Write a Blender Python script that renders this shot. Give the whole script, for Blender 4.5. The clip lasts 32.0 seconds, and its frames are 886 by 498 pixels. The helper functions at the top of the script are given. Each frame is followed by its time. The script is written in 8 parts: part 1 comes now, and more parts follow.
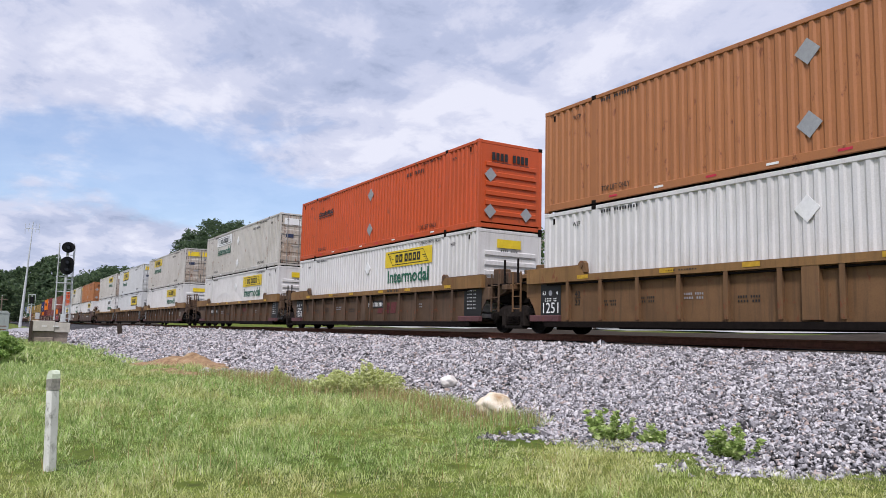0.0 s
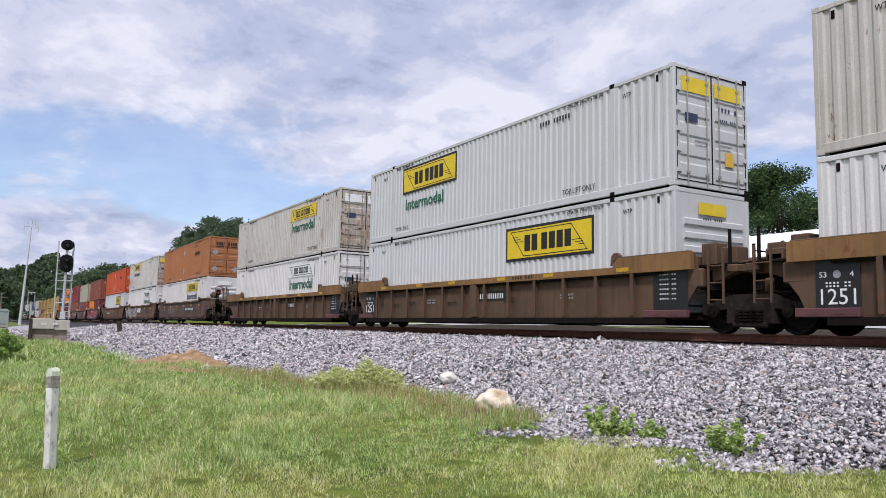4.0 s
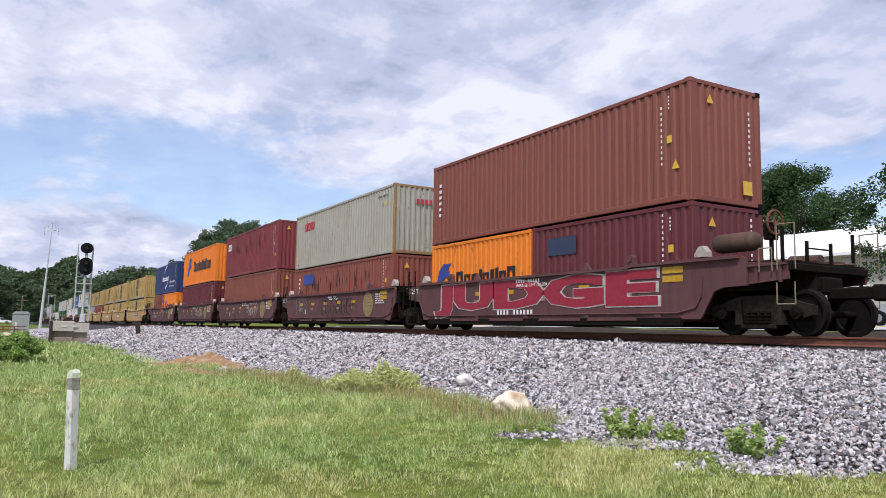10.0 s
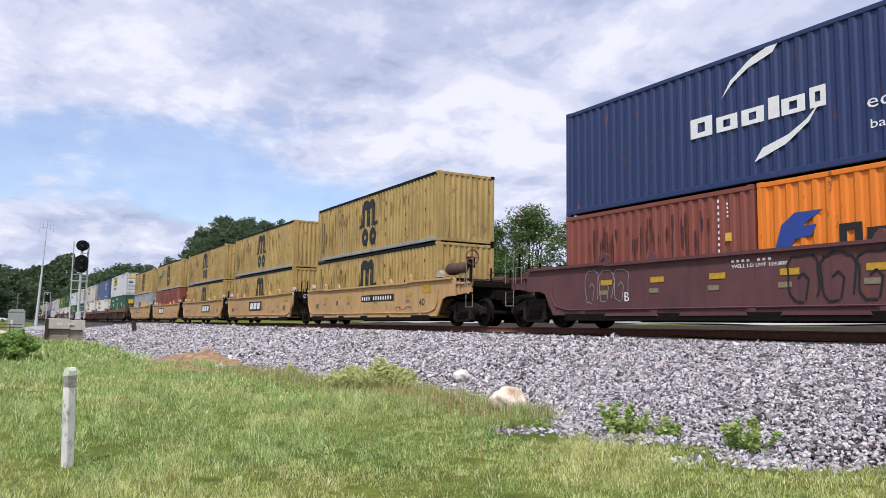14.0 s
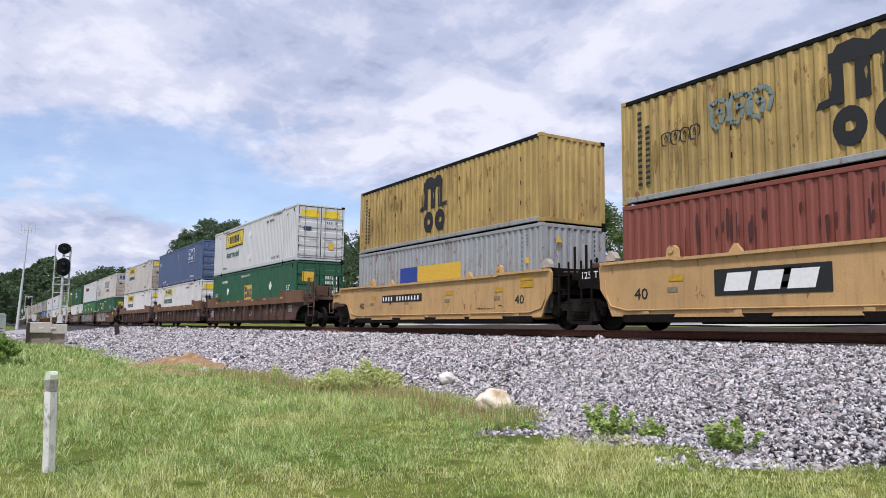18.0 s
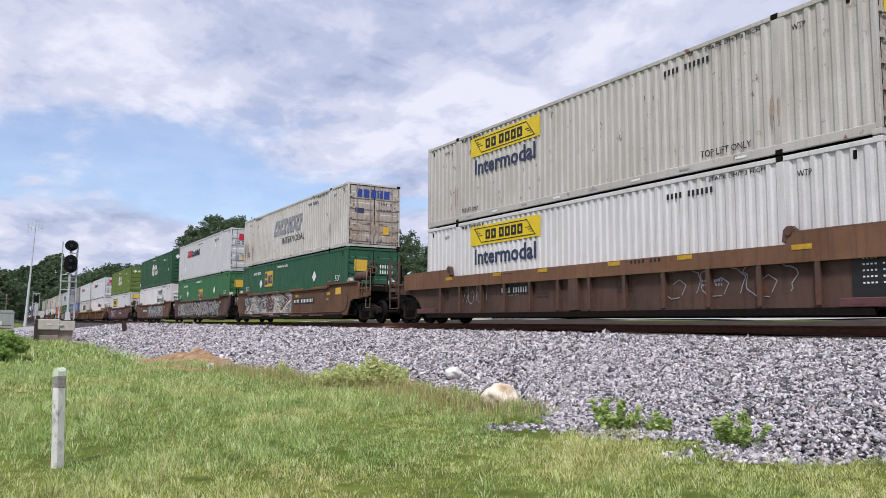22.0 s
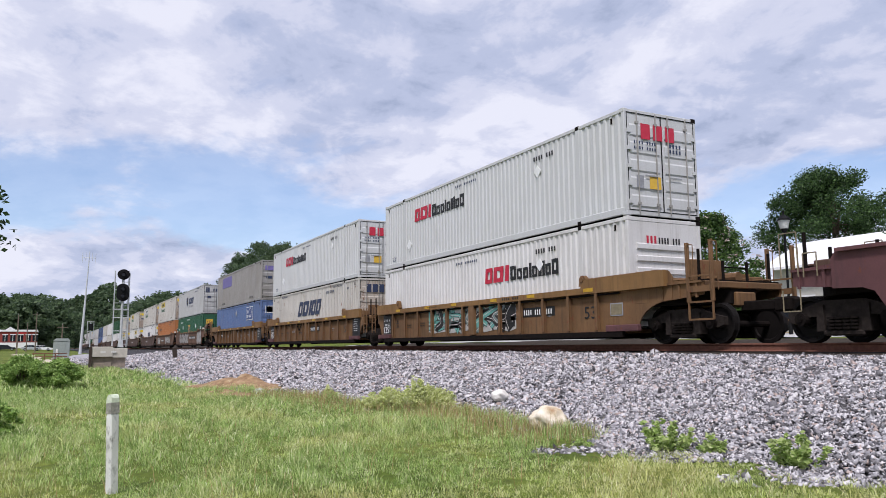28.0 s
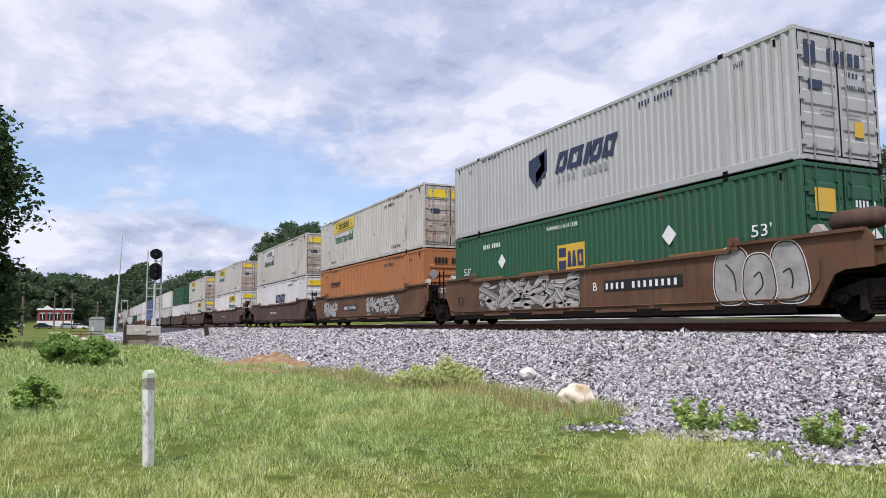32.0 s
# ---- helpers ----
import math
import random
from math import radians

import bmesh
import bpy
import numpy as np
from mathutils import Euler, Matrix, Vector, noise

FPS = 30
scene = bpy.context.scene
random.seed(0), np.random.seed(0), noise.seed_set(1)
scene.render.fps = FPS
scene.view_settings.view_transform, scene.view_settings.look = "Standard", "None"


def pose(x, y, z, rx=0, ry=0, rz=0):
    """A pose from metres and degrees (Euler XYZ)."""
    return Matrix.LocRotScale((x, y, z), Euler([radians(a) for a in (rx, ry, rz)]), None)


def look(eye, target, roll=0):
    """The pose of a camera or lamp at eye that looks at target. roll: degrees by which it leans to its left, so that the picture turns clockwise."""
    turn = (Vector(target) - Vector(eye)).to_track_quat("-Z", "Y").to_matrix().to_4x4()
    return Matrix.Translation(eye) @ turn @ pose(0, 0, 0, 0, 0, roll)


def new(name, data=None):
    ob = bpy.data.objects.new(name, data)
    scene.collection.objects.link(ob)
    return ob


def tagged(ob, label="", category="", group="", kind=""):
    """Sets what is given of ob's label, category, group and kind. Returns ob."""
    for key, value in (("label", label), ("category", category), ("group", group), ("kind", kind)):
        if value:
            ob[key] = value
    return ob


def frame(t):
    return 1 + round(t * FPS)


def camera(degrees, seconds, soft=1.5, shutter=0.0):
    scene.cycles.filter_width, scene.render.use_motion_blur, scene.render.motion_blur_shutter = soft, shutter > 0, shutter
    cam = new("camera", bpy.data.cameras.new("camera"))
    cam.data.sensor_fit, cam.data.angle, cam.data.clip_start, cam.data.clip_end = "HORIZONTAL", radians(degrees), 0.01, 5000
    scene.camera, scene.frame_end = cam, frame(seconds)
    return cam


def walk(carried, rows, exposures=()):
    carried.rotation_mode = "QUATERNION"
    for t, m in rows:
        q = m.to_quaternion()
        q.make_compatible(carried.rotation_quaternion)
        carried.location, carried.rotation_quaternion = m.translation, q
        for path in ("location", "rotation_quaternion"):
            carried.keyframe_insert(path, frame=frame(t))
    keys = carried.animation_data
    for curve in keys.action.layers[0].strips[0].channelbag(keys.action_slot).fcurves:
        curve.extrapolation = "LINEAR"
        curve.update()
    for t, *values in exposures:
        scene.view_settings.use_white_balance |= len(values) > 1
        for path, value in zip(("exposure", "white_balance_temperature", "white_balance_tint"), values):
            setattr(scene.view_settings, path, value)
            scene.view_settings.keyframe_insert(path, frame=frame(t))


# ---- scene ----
# ---- camera ----
cam = camera(61.0, 32.0, soft=0.62)
# seconds, place, then heading to the left of +y, tilt up and lean, in degrees
CAMERA_ROWS = [
    (0.0, 0.016, 0.002, 0.011, 59.165, 6.219, 1.290),
    (0.5, 0.018, 0.005, 0.012, 59.169, 6.273, 1.326),
    (1.0, 0.016, 0.004, 0.011, 59.194, 6.242, 1.264),
    (1.5, 0.011, 0.005, 0.009, 59.234, 6.199, 1.231),
    (2.0, 0.013, 0.003, 0.011, 59.254, 6.105, 1.222),
    (2.5, 0.009, 0.006, 0.008, 59.228, 6.017, 1.215),
    (3.0, 0.012, 0.005, 0.009, 59.162, 5.913, 1.257),
    (3.5, 0.014, 0.005, 0.007, 59.058, 5.888, 1.249),
    (5.5, 0.018, 0.005, 0.006, 59.886, 6.531, 0.540),
    (6.0, 0.012, -0.001, 0.006, 60.184, 6.620, 0.646),
    (6.5, 0.010, -0.002, 0.007, 60.360, 6.661, 0.749),
    (7.0, 0.008, -0.002, 0.007, 60.434, 6.661, 0.901),
    (7.5, 0.008, 0.000, 0.010, 60.483, 6.589, 0.992),
    (8.0, 0.004, -0.003, 0.006, 60.483, 6.516, 0.995),
    (8.5, 0.006, -0.004, 0.005, 60.497, 6.411, 1.007),
    (9.0, 0.003, 0.001, 0.004, 60.462, 6.289, 1.009),
    (9.5, 0.001, 0.002, 0.005, 60.406, 6.173, 1.032),
    (10.0, -0.002, -0.000, 0.004, 60.314, 6.101, 1.060),
    (10.5, 0.001, -0.002, 0.005, 60.245, 6.066, 1.096),
    (11.0, 0.001, -0.001, 0.003, 60.208, 6.067, 1.113),
    (11.5, 0.004, 0.002, 0.005, 60.193, 6.035, 1.137),
    (12.0, 0.002, -0.001, 0.005, 60.142, 6.007, 1.066),
    (12.5, 0.001, -0.001, 0.006, 60.131, 5.965, 1.015),
    (13.0, -0.003, 0.001, 0.002, 60.149, 5.917, 0.940),
    (13.5, 0.001, -0.000, 0.005, 60.117, 5.844, 0.896),
    (14.0, 0.000, -0.002, 0.005, 60.028, 5.811, 0.834),
    (14.5, 0.002, -0.001, 0.001, 59.879, 5.833, 0.747),
    (16.5, 0.006, -0.002, -0.000, 59.390, 5.855, 0.636),
    (17.0, 0.004, -0.000, -0.002, 59.263, 5.947, 0.644),
    (17.5, 0.011, -0.001, 0.004, 59.097, 5.961, 0.619),
    (18.0, 0.005, 0.001, 0.001, 58.921, 6.009, 0.619),
    (18.5, 0.004, 0.004, 0.002, 58.712, 5.998, 0.650),
    (19.0, 0.003, 0.003, 0.000, 58.644, 5.974, 0.723),
    (19.5, -0.002, 0.001, 0.002, 58.707, 5.881, 0.687),
    (20.0, -0.000, 0.001, -0.002, 58.910, 5.840, 0.720),
    (20.5, -0.003, -0.000, -0.001, 59.091, 5.798, 0.653),
    (21.0, 0.001, -0.000, -0.003, 59.230, 5.763, 0.556),
    (21.5, 0.002, 0.002, -0.002, 59.298, 5.727, 0.447),
    (22.0, -0.002, 0.004, 0.000, 59.355, 5.638, 0.377),
    (22.5, -0.002, 0.002, -0.001, 59.441, 5.564, 0.431),
    (23.0, 0.000, 0.001, -0.005, 59.643, 5.502, 0.630),
    (23.5, -0.005, -0.001, -0.001, 59.930, 5.376, 0.679),
    (24.0, -0.008, 0.000, -0.002, 60.363, 5.275, 0.718),
    (24.5, -0.005, -0.004, -0.002, 60.826, 5.175, 0.743),
    (25.0, -0.009, -0.007, -0.004, 61.250, 5.069, 0.696),
    (25.5, -0.006, -0.003, -0.006, 61.586, 5.014, 0.484),
    (27.5, -0.018, 0.011, -0.007, 62.028, 6.958, -0.530),
    (28.0, -0.020, 0.007, 0.001, 62.650, 7.318, -0.439),
    (28.5, -0.019, 0.001, -0.009, 63.599, 7.276, -0.431),
    (29.0, -0.016, 0.000, -0.012, 64.608, 6.964, -0.566),
    (29.5, -0.018, -0.002, -0.014, 65.353, 6.672, -0.640),
    (30.0, -0.016, -0.006, -0.015, 65.672, 6.412, -0.718),
    (30.5, -0.017, -0.008, -0.018, 65.652, 6.227, -0.653),
    (31.0, -0.018, -0.010, -0.022, 65.399, 6.055, -0.544),
    (31.5, -0.021, -0.008, -0.020, 65.072, 5.867, -0.451),
    (32.0, -0.021, -0.008, -0.019, 64.763, 5.763, -0.316),
]


def aim(x, y, z, yaw, tilt, lean):
    return pose(x, y, z, 0, 0, yaw) @ pose(0, 0, 0, 90 + tilt) @ pose(0, 0, 0, 0, 0, lean)


walk(cam, [(t, aim(*row)) for t, *row in CAMERA_ROWS], exposures=[(t, stops, 6230, 18.5) for t, stops in ((0, 0.03), (6, 0.01), (8, 0.06), (10, 0.12), (14, 0.13), (18, 0.08), (22, 0.04), (25, 0.07), (28, 0.03), (29.5, 0.01), (32, 0.10))])

# ---- sky and sun ----
SUN_TURN, SUN_RISE = 135.0, 55.0   # degrees: clockwise from +y, above the horizon
world = bpy.data.worlds.new("sky")
scene.world = world
world.use_nodes = True
wn, wl = world.node_tree.nodes, world.node_tree.links
wn.clear()
w_out = wn.new("ShaderNodeOutputWorld")
w_sky = wn.new("ShaderNodeTexSky")
w_sky.sky_type = "NISHITA"
w_sky.sun_disc = False
w_sky.sun_elevation, w_sky.sun_rotation = radians(SUN_RISE), radians(SUN_TURN)
w_sky.air_density, w_sky.dust_density, w_sky.ozone_density = 1.0, 0.6, 1.6
w_blue = wn.new("ShaderNodeBackground")
w_blue.inputs["Strength"].default_value = 0.145
wl.new(w_sky.outputs["Color"], w_blue.inputs["Color"])
# a broken cloud deck at one height: the direction divided by its rise gives the deck's plan
w_co = wn.new("ShaderNodeTexCoord")
w_sep = wn.new("ShaderNodeSeparateXYZ")
wl.new(w_co.outputs["Generated"], w_sep.inputs[0])


def w_math(op, a, b=None, c=None):
    n = wn.new("ShaderNodeMath")
    n.operation = op
    for i, v in enumerate((a, b, c)):
        if v is None:
            continue
        if isinstance(v, (int, float)):
            n.inputs[i].default_value = v
        else:
            wl.new(v, n.inputs[i])
    return n.outputs[0]


w_rise = w_math("ADD", w_math("MAXIMUM", w_sep.outputs[2], 0.0), 0.26)
w_vec = wn.new("ShaderNodeCombineXYZ")
wl.new(w_math("DIVIDE", w_sep.outputs[0], w_rise), w_vec.inputs[0])
wl.new(w_math("DIVIDE", w_sep.outputs[1], w_rise), w_vec.inputs[1])
w_vec.inputs[2].default_value = 2.6


def w_noise(scale, detail, rough, warp=0.0, at=None):
    n = wn.new("ShaderNodeTexNoise")
    n.inputs["Scale"].default_value, n.inputs["Detail"].default_value = scale, detail
    n.inputs["Roughness"].default_value, n.inputs["Distortion"].default_value = rough, warp
    wl.new(at or w_vec.outputs[0], n.inputs["Vector"])
    return n.outputs["Fac"]


def w_ramp(fac, stops):
    n = wn.new("ShaderNodeValToRGB")
    n.color_ramp.interpolation = "EASE"
    while len(n.color_ramp.elements) < len(stops):
        n.color_ramp.elements.new(0.5)
    for e, (p, c) in zip(n.color_ramp.elements, stops):
        e.position, e.color = p, (*c, 1)
    wl.new(fac, n.inputs["Fac"])
    return n.outputs["Color"]


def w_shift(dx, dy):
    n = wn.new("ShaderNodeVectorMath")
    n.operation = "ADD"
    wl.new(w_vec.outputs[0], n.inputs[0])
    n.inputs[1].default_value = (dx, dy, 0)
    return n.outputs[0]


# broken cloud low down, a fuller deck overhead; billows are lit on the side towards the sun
w_low = w_math("MULTIPLY", w_math("MAXIMUM", w_math("SUBTRACT", 1.0, w_math("MULTIPLY", w_math("ABSOLUTE", w_math("SUBTRACT", w_sep.outputs[2], 0.165)), 8.5)), 0.0), 0.15)
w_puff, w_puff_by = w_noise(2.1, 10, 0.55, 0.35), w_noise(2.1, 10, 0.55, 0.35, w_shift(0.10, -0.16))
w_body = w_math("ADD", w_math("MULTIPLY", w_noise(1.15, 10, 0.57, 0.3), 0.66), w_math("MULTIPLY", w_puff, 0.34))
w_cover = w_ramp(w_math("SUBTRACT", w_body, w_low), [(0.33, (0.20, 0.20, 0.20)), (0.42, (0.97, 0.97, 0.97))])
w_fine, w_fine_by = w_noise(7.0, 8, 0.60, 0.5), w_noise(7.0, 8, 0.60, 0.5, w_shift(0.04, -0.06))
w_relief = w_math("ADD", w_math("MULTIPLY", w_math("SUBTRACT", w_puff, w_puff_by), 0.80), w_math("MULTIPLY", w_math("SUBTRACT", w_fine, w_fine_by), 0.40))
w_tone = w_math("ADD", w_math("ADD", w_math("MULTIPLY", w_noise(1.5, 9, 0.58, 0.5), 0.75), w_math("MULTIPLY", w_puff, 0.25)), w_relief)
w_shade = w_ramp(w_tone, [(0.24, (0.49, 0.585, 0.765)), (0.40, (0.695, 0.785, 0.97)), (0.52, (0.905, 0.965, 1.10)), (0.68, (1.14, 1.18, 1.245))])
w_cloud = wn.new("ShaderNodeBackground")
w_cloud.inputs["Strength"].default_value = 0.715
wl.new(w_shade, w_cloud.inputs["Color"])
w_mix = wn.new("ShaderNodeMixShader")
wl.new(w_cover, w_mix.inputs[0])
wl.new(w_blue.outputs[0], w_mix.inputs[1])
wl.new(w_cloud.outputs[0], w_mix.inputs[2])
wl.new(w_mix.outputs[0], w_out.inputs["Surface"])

sun = new("sun", bpy.data.lights.new("sun", "SUN"))
sun.data.energy, sun.data.angle, sun.data.color = 3.5, radians(9), (1.0, 0.97, 0.93)
sun.matrix_basis = look((0, 0, 50), (-50 * math.sin(radians(SUN_TURN)) * math.cos(radians(SUN_RISE)), -50 * math.cos(radians(SUN_TURN)) * math.cos(radians(SUN_RISE)), 50 - 50 * math.sin(radians(SUN_RISE))))

# ---- materials ----
def lin(h):
    """Linear colour from a hex triple."""
    c = [int(h[i:i + 2], 16) / 255 for i in (0, 2, 4)]
    return [v / 12.92 if v <= 0.04045 else ((v + 0.055) / 1.055) ** 2.4 for v in c]


MATS = {}


class Nodes:
    """A short way to write one material's node tree."""

    def __init__(self, name, rough=0.6, metal=0.0, spec=0.5):
        self.mat = bpy.data.materials.new(name)
        self.mat.use_nodes = True
        self.n, self.l = self.mat.node_tree.nodes, self.mat.node_tree.links
        self.b = self.n["Principled BSDF"]
        self.b.inputs["Roughness"].default_value, self.b.inputs["Metallic"].default_value = rough, metal
        self.b.inputs["Specular IOR Level"].default_value = spec
        MATS[name] = self.mat

    def put(self, node, slot, v):
        if isinstance(v, (int, float)):
            node.inputs[slot].default_value = v
        elif isinstance(v, (list, tuple)):
            node.inputs[slot].default_value = (*v, 1) if len(v) == 3 and node.inputs[slot].type == "RGBA" else v
        else:
            self.l.new(v, node.inputs[slot])

    def coord(self, scale=(1, 1, 1), world=False):
        m = self.n.new("ShaderNodeMapping")
        m.inputs["Scale"].default_value = scale
        if world:
            self.l.new(self.n.new("ShaderNodeNewGeometry").outputs["Position"], m.inputs[0])
        else:
            self.l.new(self.n.new("ShaderNodeTexCoord").outputs["Object"], m.inputs[0])
        return m.outputs[0]

    def noise(self, vec, scale, detail=4, rough=0.55):
        t = self.n.new("ShaderNodeTexNoise")
        t.inputs["Scale"].default_value, t.inputs["Detail"].default_value, t.inputs["Roughness"].default_value = scale, detail, rough
        self.l.new(vec, t.inputs["Vector"])
        return t.outputs["Fac"]

    def ramp(self, fac, *stops):
        r = self.n.new("ShaderNodeValToRGB")
        while len(r.color_ramp.elements) < len(stops):
            r.color_ramp.elements.new(0.5)
        for e, (p, c) in zip(r.color_ramp.elements, stops):
            e.position, e.color = p, (*((c,) * 3 if isinstance(c, (int, float)) else c), 1)
        self.l.new(fac, r.inputs[0])
        return r.outputs[0]

    def mix(self, fac, a, b, mode="MIX"):
        m = self.n.new("ShaderNodeMix")
        m.data_type, m.blend_type = "RGBA", mode
        self.put(m, 0, fac)
        self.put(m, 6, a)
        self.put(m, 7, b)
        return m.outputs[2]

    def math(self, op, a, b=0.0):
        m = self.n.new("ShaderNodeMath")
        m.operation = op
        self.put(m, 0, a)
        self.put(m, 1, b)
        return m.outputs[0]

    def random(self):
        return self.n.new("ShaderNodeObjectInfo").outputs["Random"]

    def island(self):
        return self.n.new("ShaderNodeNewGeometry").outputs["Random Per Island"]

    def done(self, colour, rough=None, bump=None, strength=0.3, dist=0.02):
        self.put(self.b, "Base Color", colour)
        if rough is not None:
            self.put(self.b, "Roughness", rough)
        if bump is not None:
            k = self.n.new("ShaderNodeBump")
            k.inputs["Strength"].default_value, k.inputs["Distance"].default_value = strength, dist
            self.l.new(bump, k.inputs["Height"])
            self.l.new(k.outputs[0], self.b.inputs["Normal"])
        return self.mat


def thin(m, colour, share=0.35):
    """Lets light through blades and leaves."""
    tr = m.n.new("ShaderNodeBsdfTranslucent")
    m.put(tr, "Color", colour)
    mx = m.n.new("ShaderNodeMixShader")
    mx.inputs[0].default_value = share
    m.l.new(m.b.outputs[0], mx.inputs[1])
    m.l.new(tr.outputs[0], mx.inputs[2])
    m.l.new(mx.outputs[0], m.n["Material Output"].inputs["Surface"])
    return m.mat


def paint(name, colour, dirt="6a5a48", grime=0.35, rust=0.0, rough=0.45):
    """Weathered steel paint: dust in broad patches, thin runs down the face, chips of rust."""
    m = Nodes(name, rough)
    broad = m.noise(m.coord((0.5, 0.5, 0.5)), 1.3, 5, 0.6)
    runs = m.noise(m.coord((5.0, 5.0, 0.35)), 1.6, 4, 0.65)
    fine = m.noise(m.coord(), 38, 3)
    c = m.mix(m.math("MULTIPLY", m.ramp(broad, (0.35, 0.0), (0.75, 1.0)), grime), lin(colour), lin(dirt))
    c = m.mix(m.math("MULTIPLY", m.ramp(runs, (0.50, 0.0), (0.72, 1.0)), grime * 0.9), c, lin(dirt))
    if rust:
        chips = m.ramp(m.noise(m.coord((1.4, 1.4, 0.7)), 3.2, 7, 0.72), (0.62 - rust * 0.12, 0.0), (0.68 - rust * 0.08, 1.0))
        c = m.mix(m.math("MULTIPLY", chips, 0.85), c, lin("6b3a1f"))
    c = m.mix(0.12, c, m.ramp(fine, (0.3, 0.2), (0.7, 0.9)), "OVERLAY")
    c = m.mix(0.14, c, m.ramp(m.random(), (0.0, 0.35), (1.0, 0.65)), "SOFT_LIGHT")
    return m.done(c, m.ramp(broad, (0.3, rough), (0.8, min(1, rough + 0.3))), fine, 0.08, 0.004)


def plain(name, colour, rough=0.6, metal=0.0, vary=0.25, scale=9.0, bump=0.1, spec=0.5):
    m = Nodes(name, rough, metal, spec)
    f = m.noise(m.coord(), scale, 5, 0.6)
    g = m.noise(m.coord(), scale * 9, 3)
    base = lin(colour)
    c = m.ramp(f, (0.25, [v * (1 - vary) for v in base]), (0.75, [min(1, v * (1 + vary)) for v in base]))
    c = m.mix(0.15, c, m.ramp(g, (0.3, 0.25), (0.7, 0.8)), "OVERLAY")
    return m.done(c, None, g, bump, 0.01)


C = {
    "white": paint("white_paint", "cecdca", "8a847a", 0.30, 0.0),
    "bright": paint("fresh_white_paint", "bfc1c0", "98948b", 0.20),
    "cream": paint("cream_white_paint", "bab7af", "7f7566", 0.36, 0.1),
    "worn": paint("stained_white_paint", "c0beb6", "857a6a", 0.4, 0.12),
    "rustpost": paint("rust_stained_post_paint", "94764c", "6e4a2c", 0.5, 0.3),
    "dull": paint("dull_white_paint", "abacaa", "8a867d", 0.28),
    "grimydoor": paint("grimy_white_door_paint", "b4aea3", "84684c", 0.75, 0.45),
    "tan": paint("faded_orange_paint", "a3693c", "86583c", 0.35, 0.15),
    "orange": paint("orange_paint", "b94a19", "86421e", 0.25, 0.1),
    "hlorange": paint("bright_orange_paint", "e07a18", "a35a1c", 0.25, 0.1),
    "brown": paint("brown_red_paint", "7e4436", "623a30", 0.3, 0.2),
    "rustred": paint("rust_red_paint", "7e4235", "5e3429", 0.3, 0.2),
    "maroon": paint("maroon_paint", "5c2127", "4a2422", 0.3, 0.15),
    "red": paint("dark_red_paint", "7c2f31", "543230", 0.45, 0.3),
    "grey": paint("grey_green_paint", "9f9d90", "7a6a52", 0.3, 0.06),
    "navy": paint("navy_paint", "1c2f5c", "33405c", 0.25, 0.1),
    "slate": paint("slate_blue_paint", "485a7a", "525868", 0.35, 0.1),
    "blue": paint("blue_paint", "566c94", "545e70", 0.40, 0.08),
    "silver": paint("silver_grey_paint", "93989a", "6a5a4a", 0.4, 0.4),
    "ochre": paint("ochre_yellow_paint", "b09556", "5c4c30", 0.58, 0.35),
    "green": paint("dark_green_paint", "1f5238", "2f4a38", 0.25, 0.05),
    "midgreen": paint("mid_green_paint", "33693f", "3a5a3c", 0.3, 0.1),
    "hub": paint("deep_green_paint", "1d4a2c", "28402e", 0.22, 0.05),
    "olive": paint("olive_green_paint", "5a7028", "4a5a2c", 0.25, 0.05),
    "fgrey": paint("light_grey_paint", "918f8a", "6f675c", 0.35, 0.0),
    "wellbrown": paint("weathered_brown_car_paint", "5a4430", "2f261d", 0.6, 0.3, 0.7),
    "wellgold": paint("weathered_gold_car_paint", "735433", "3c2d1f", 0.6, 0.25, 0.7),
    "chordrust": paint("rusty_chord_paint", "75543a", "3e2c1e", 0.55, 0.3, 0.7),
    "chordgold": paint("yellowed_chord_paint", "846236", "4a3722", 0.55, 0.2, 0.65),
    "welldark": paint("dark_brown_car_paint", "573f32", "2a211c", 0.65, 0.3, 0.65),
    "wellrust": paint("rust_brown_car_paint", "664730", "30241b", 0.6, 0.3, 0.7),
    "wellmaroon": paint("maroon_brown_car_paint", "5e3a3a", "36292b", 0.45, 0.15, 0.7),
    "wellyellow": paint("pale_yellow_car_paint", "bf9a66", "6b563c", 0.35, 0.15, 0.55),
}
BLACK = plain("black_steel", "0e0f10", 0.7, 0.0, 0.4, spec=0.2)
TRUCKM = plain("grimy_cast_steel", "1a1614", 0.95, 0.0, 0.45, spec=0.08)
# lighter copy for the truck frames: the light on them is in the colour
FRAMEM = plain("lit_cast_steel", "2c2724", 0.95, 0.0, 0.45, spec=0.08)
WHEELM = plain("worn_wheel_steel", "151211", 0.75, 0.0, 0.35, spec=0.15)
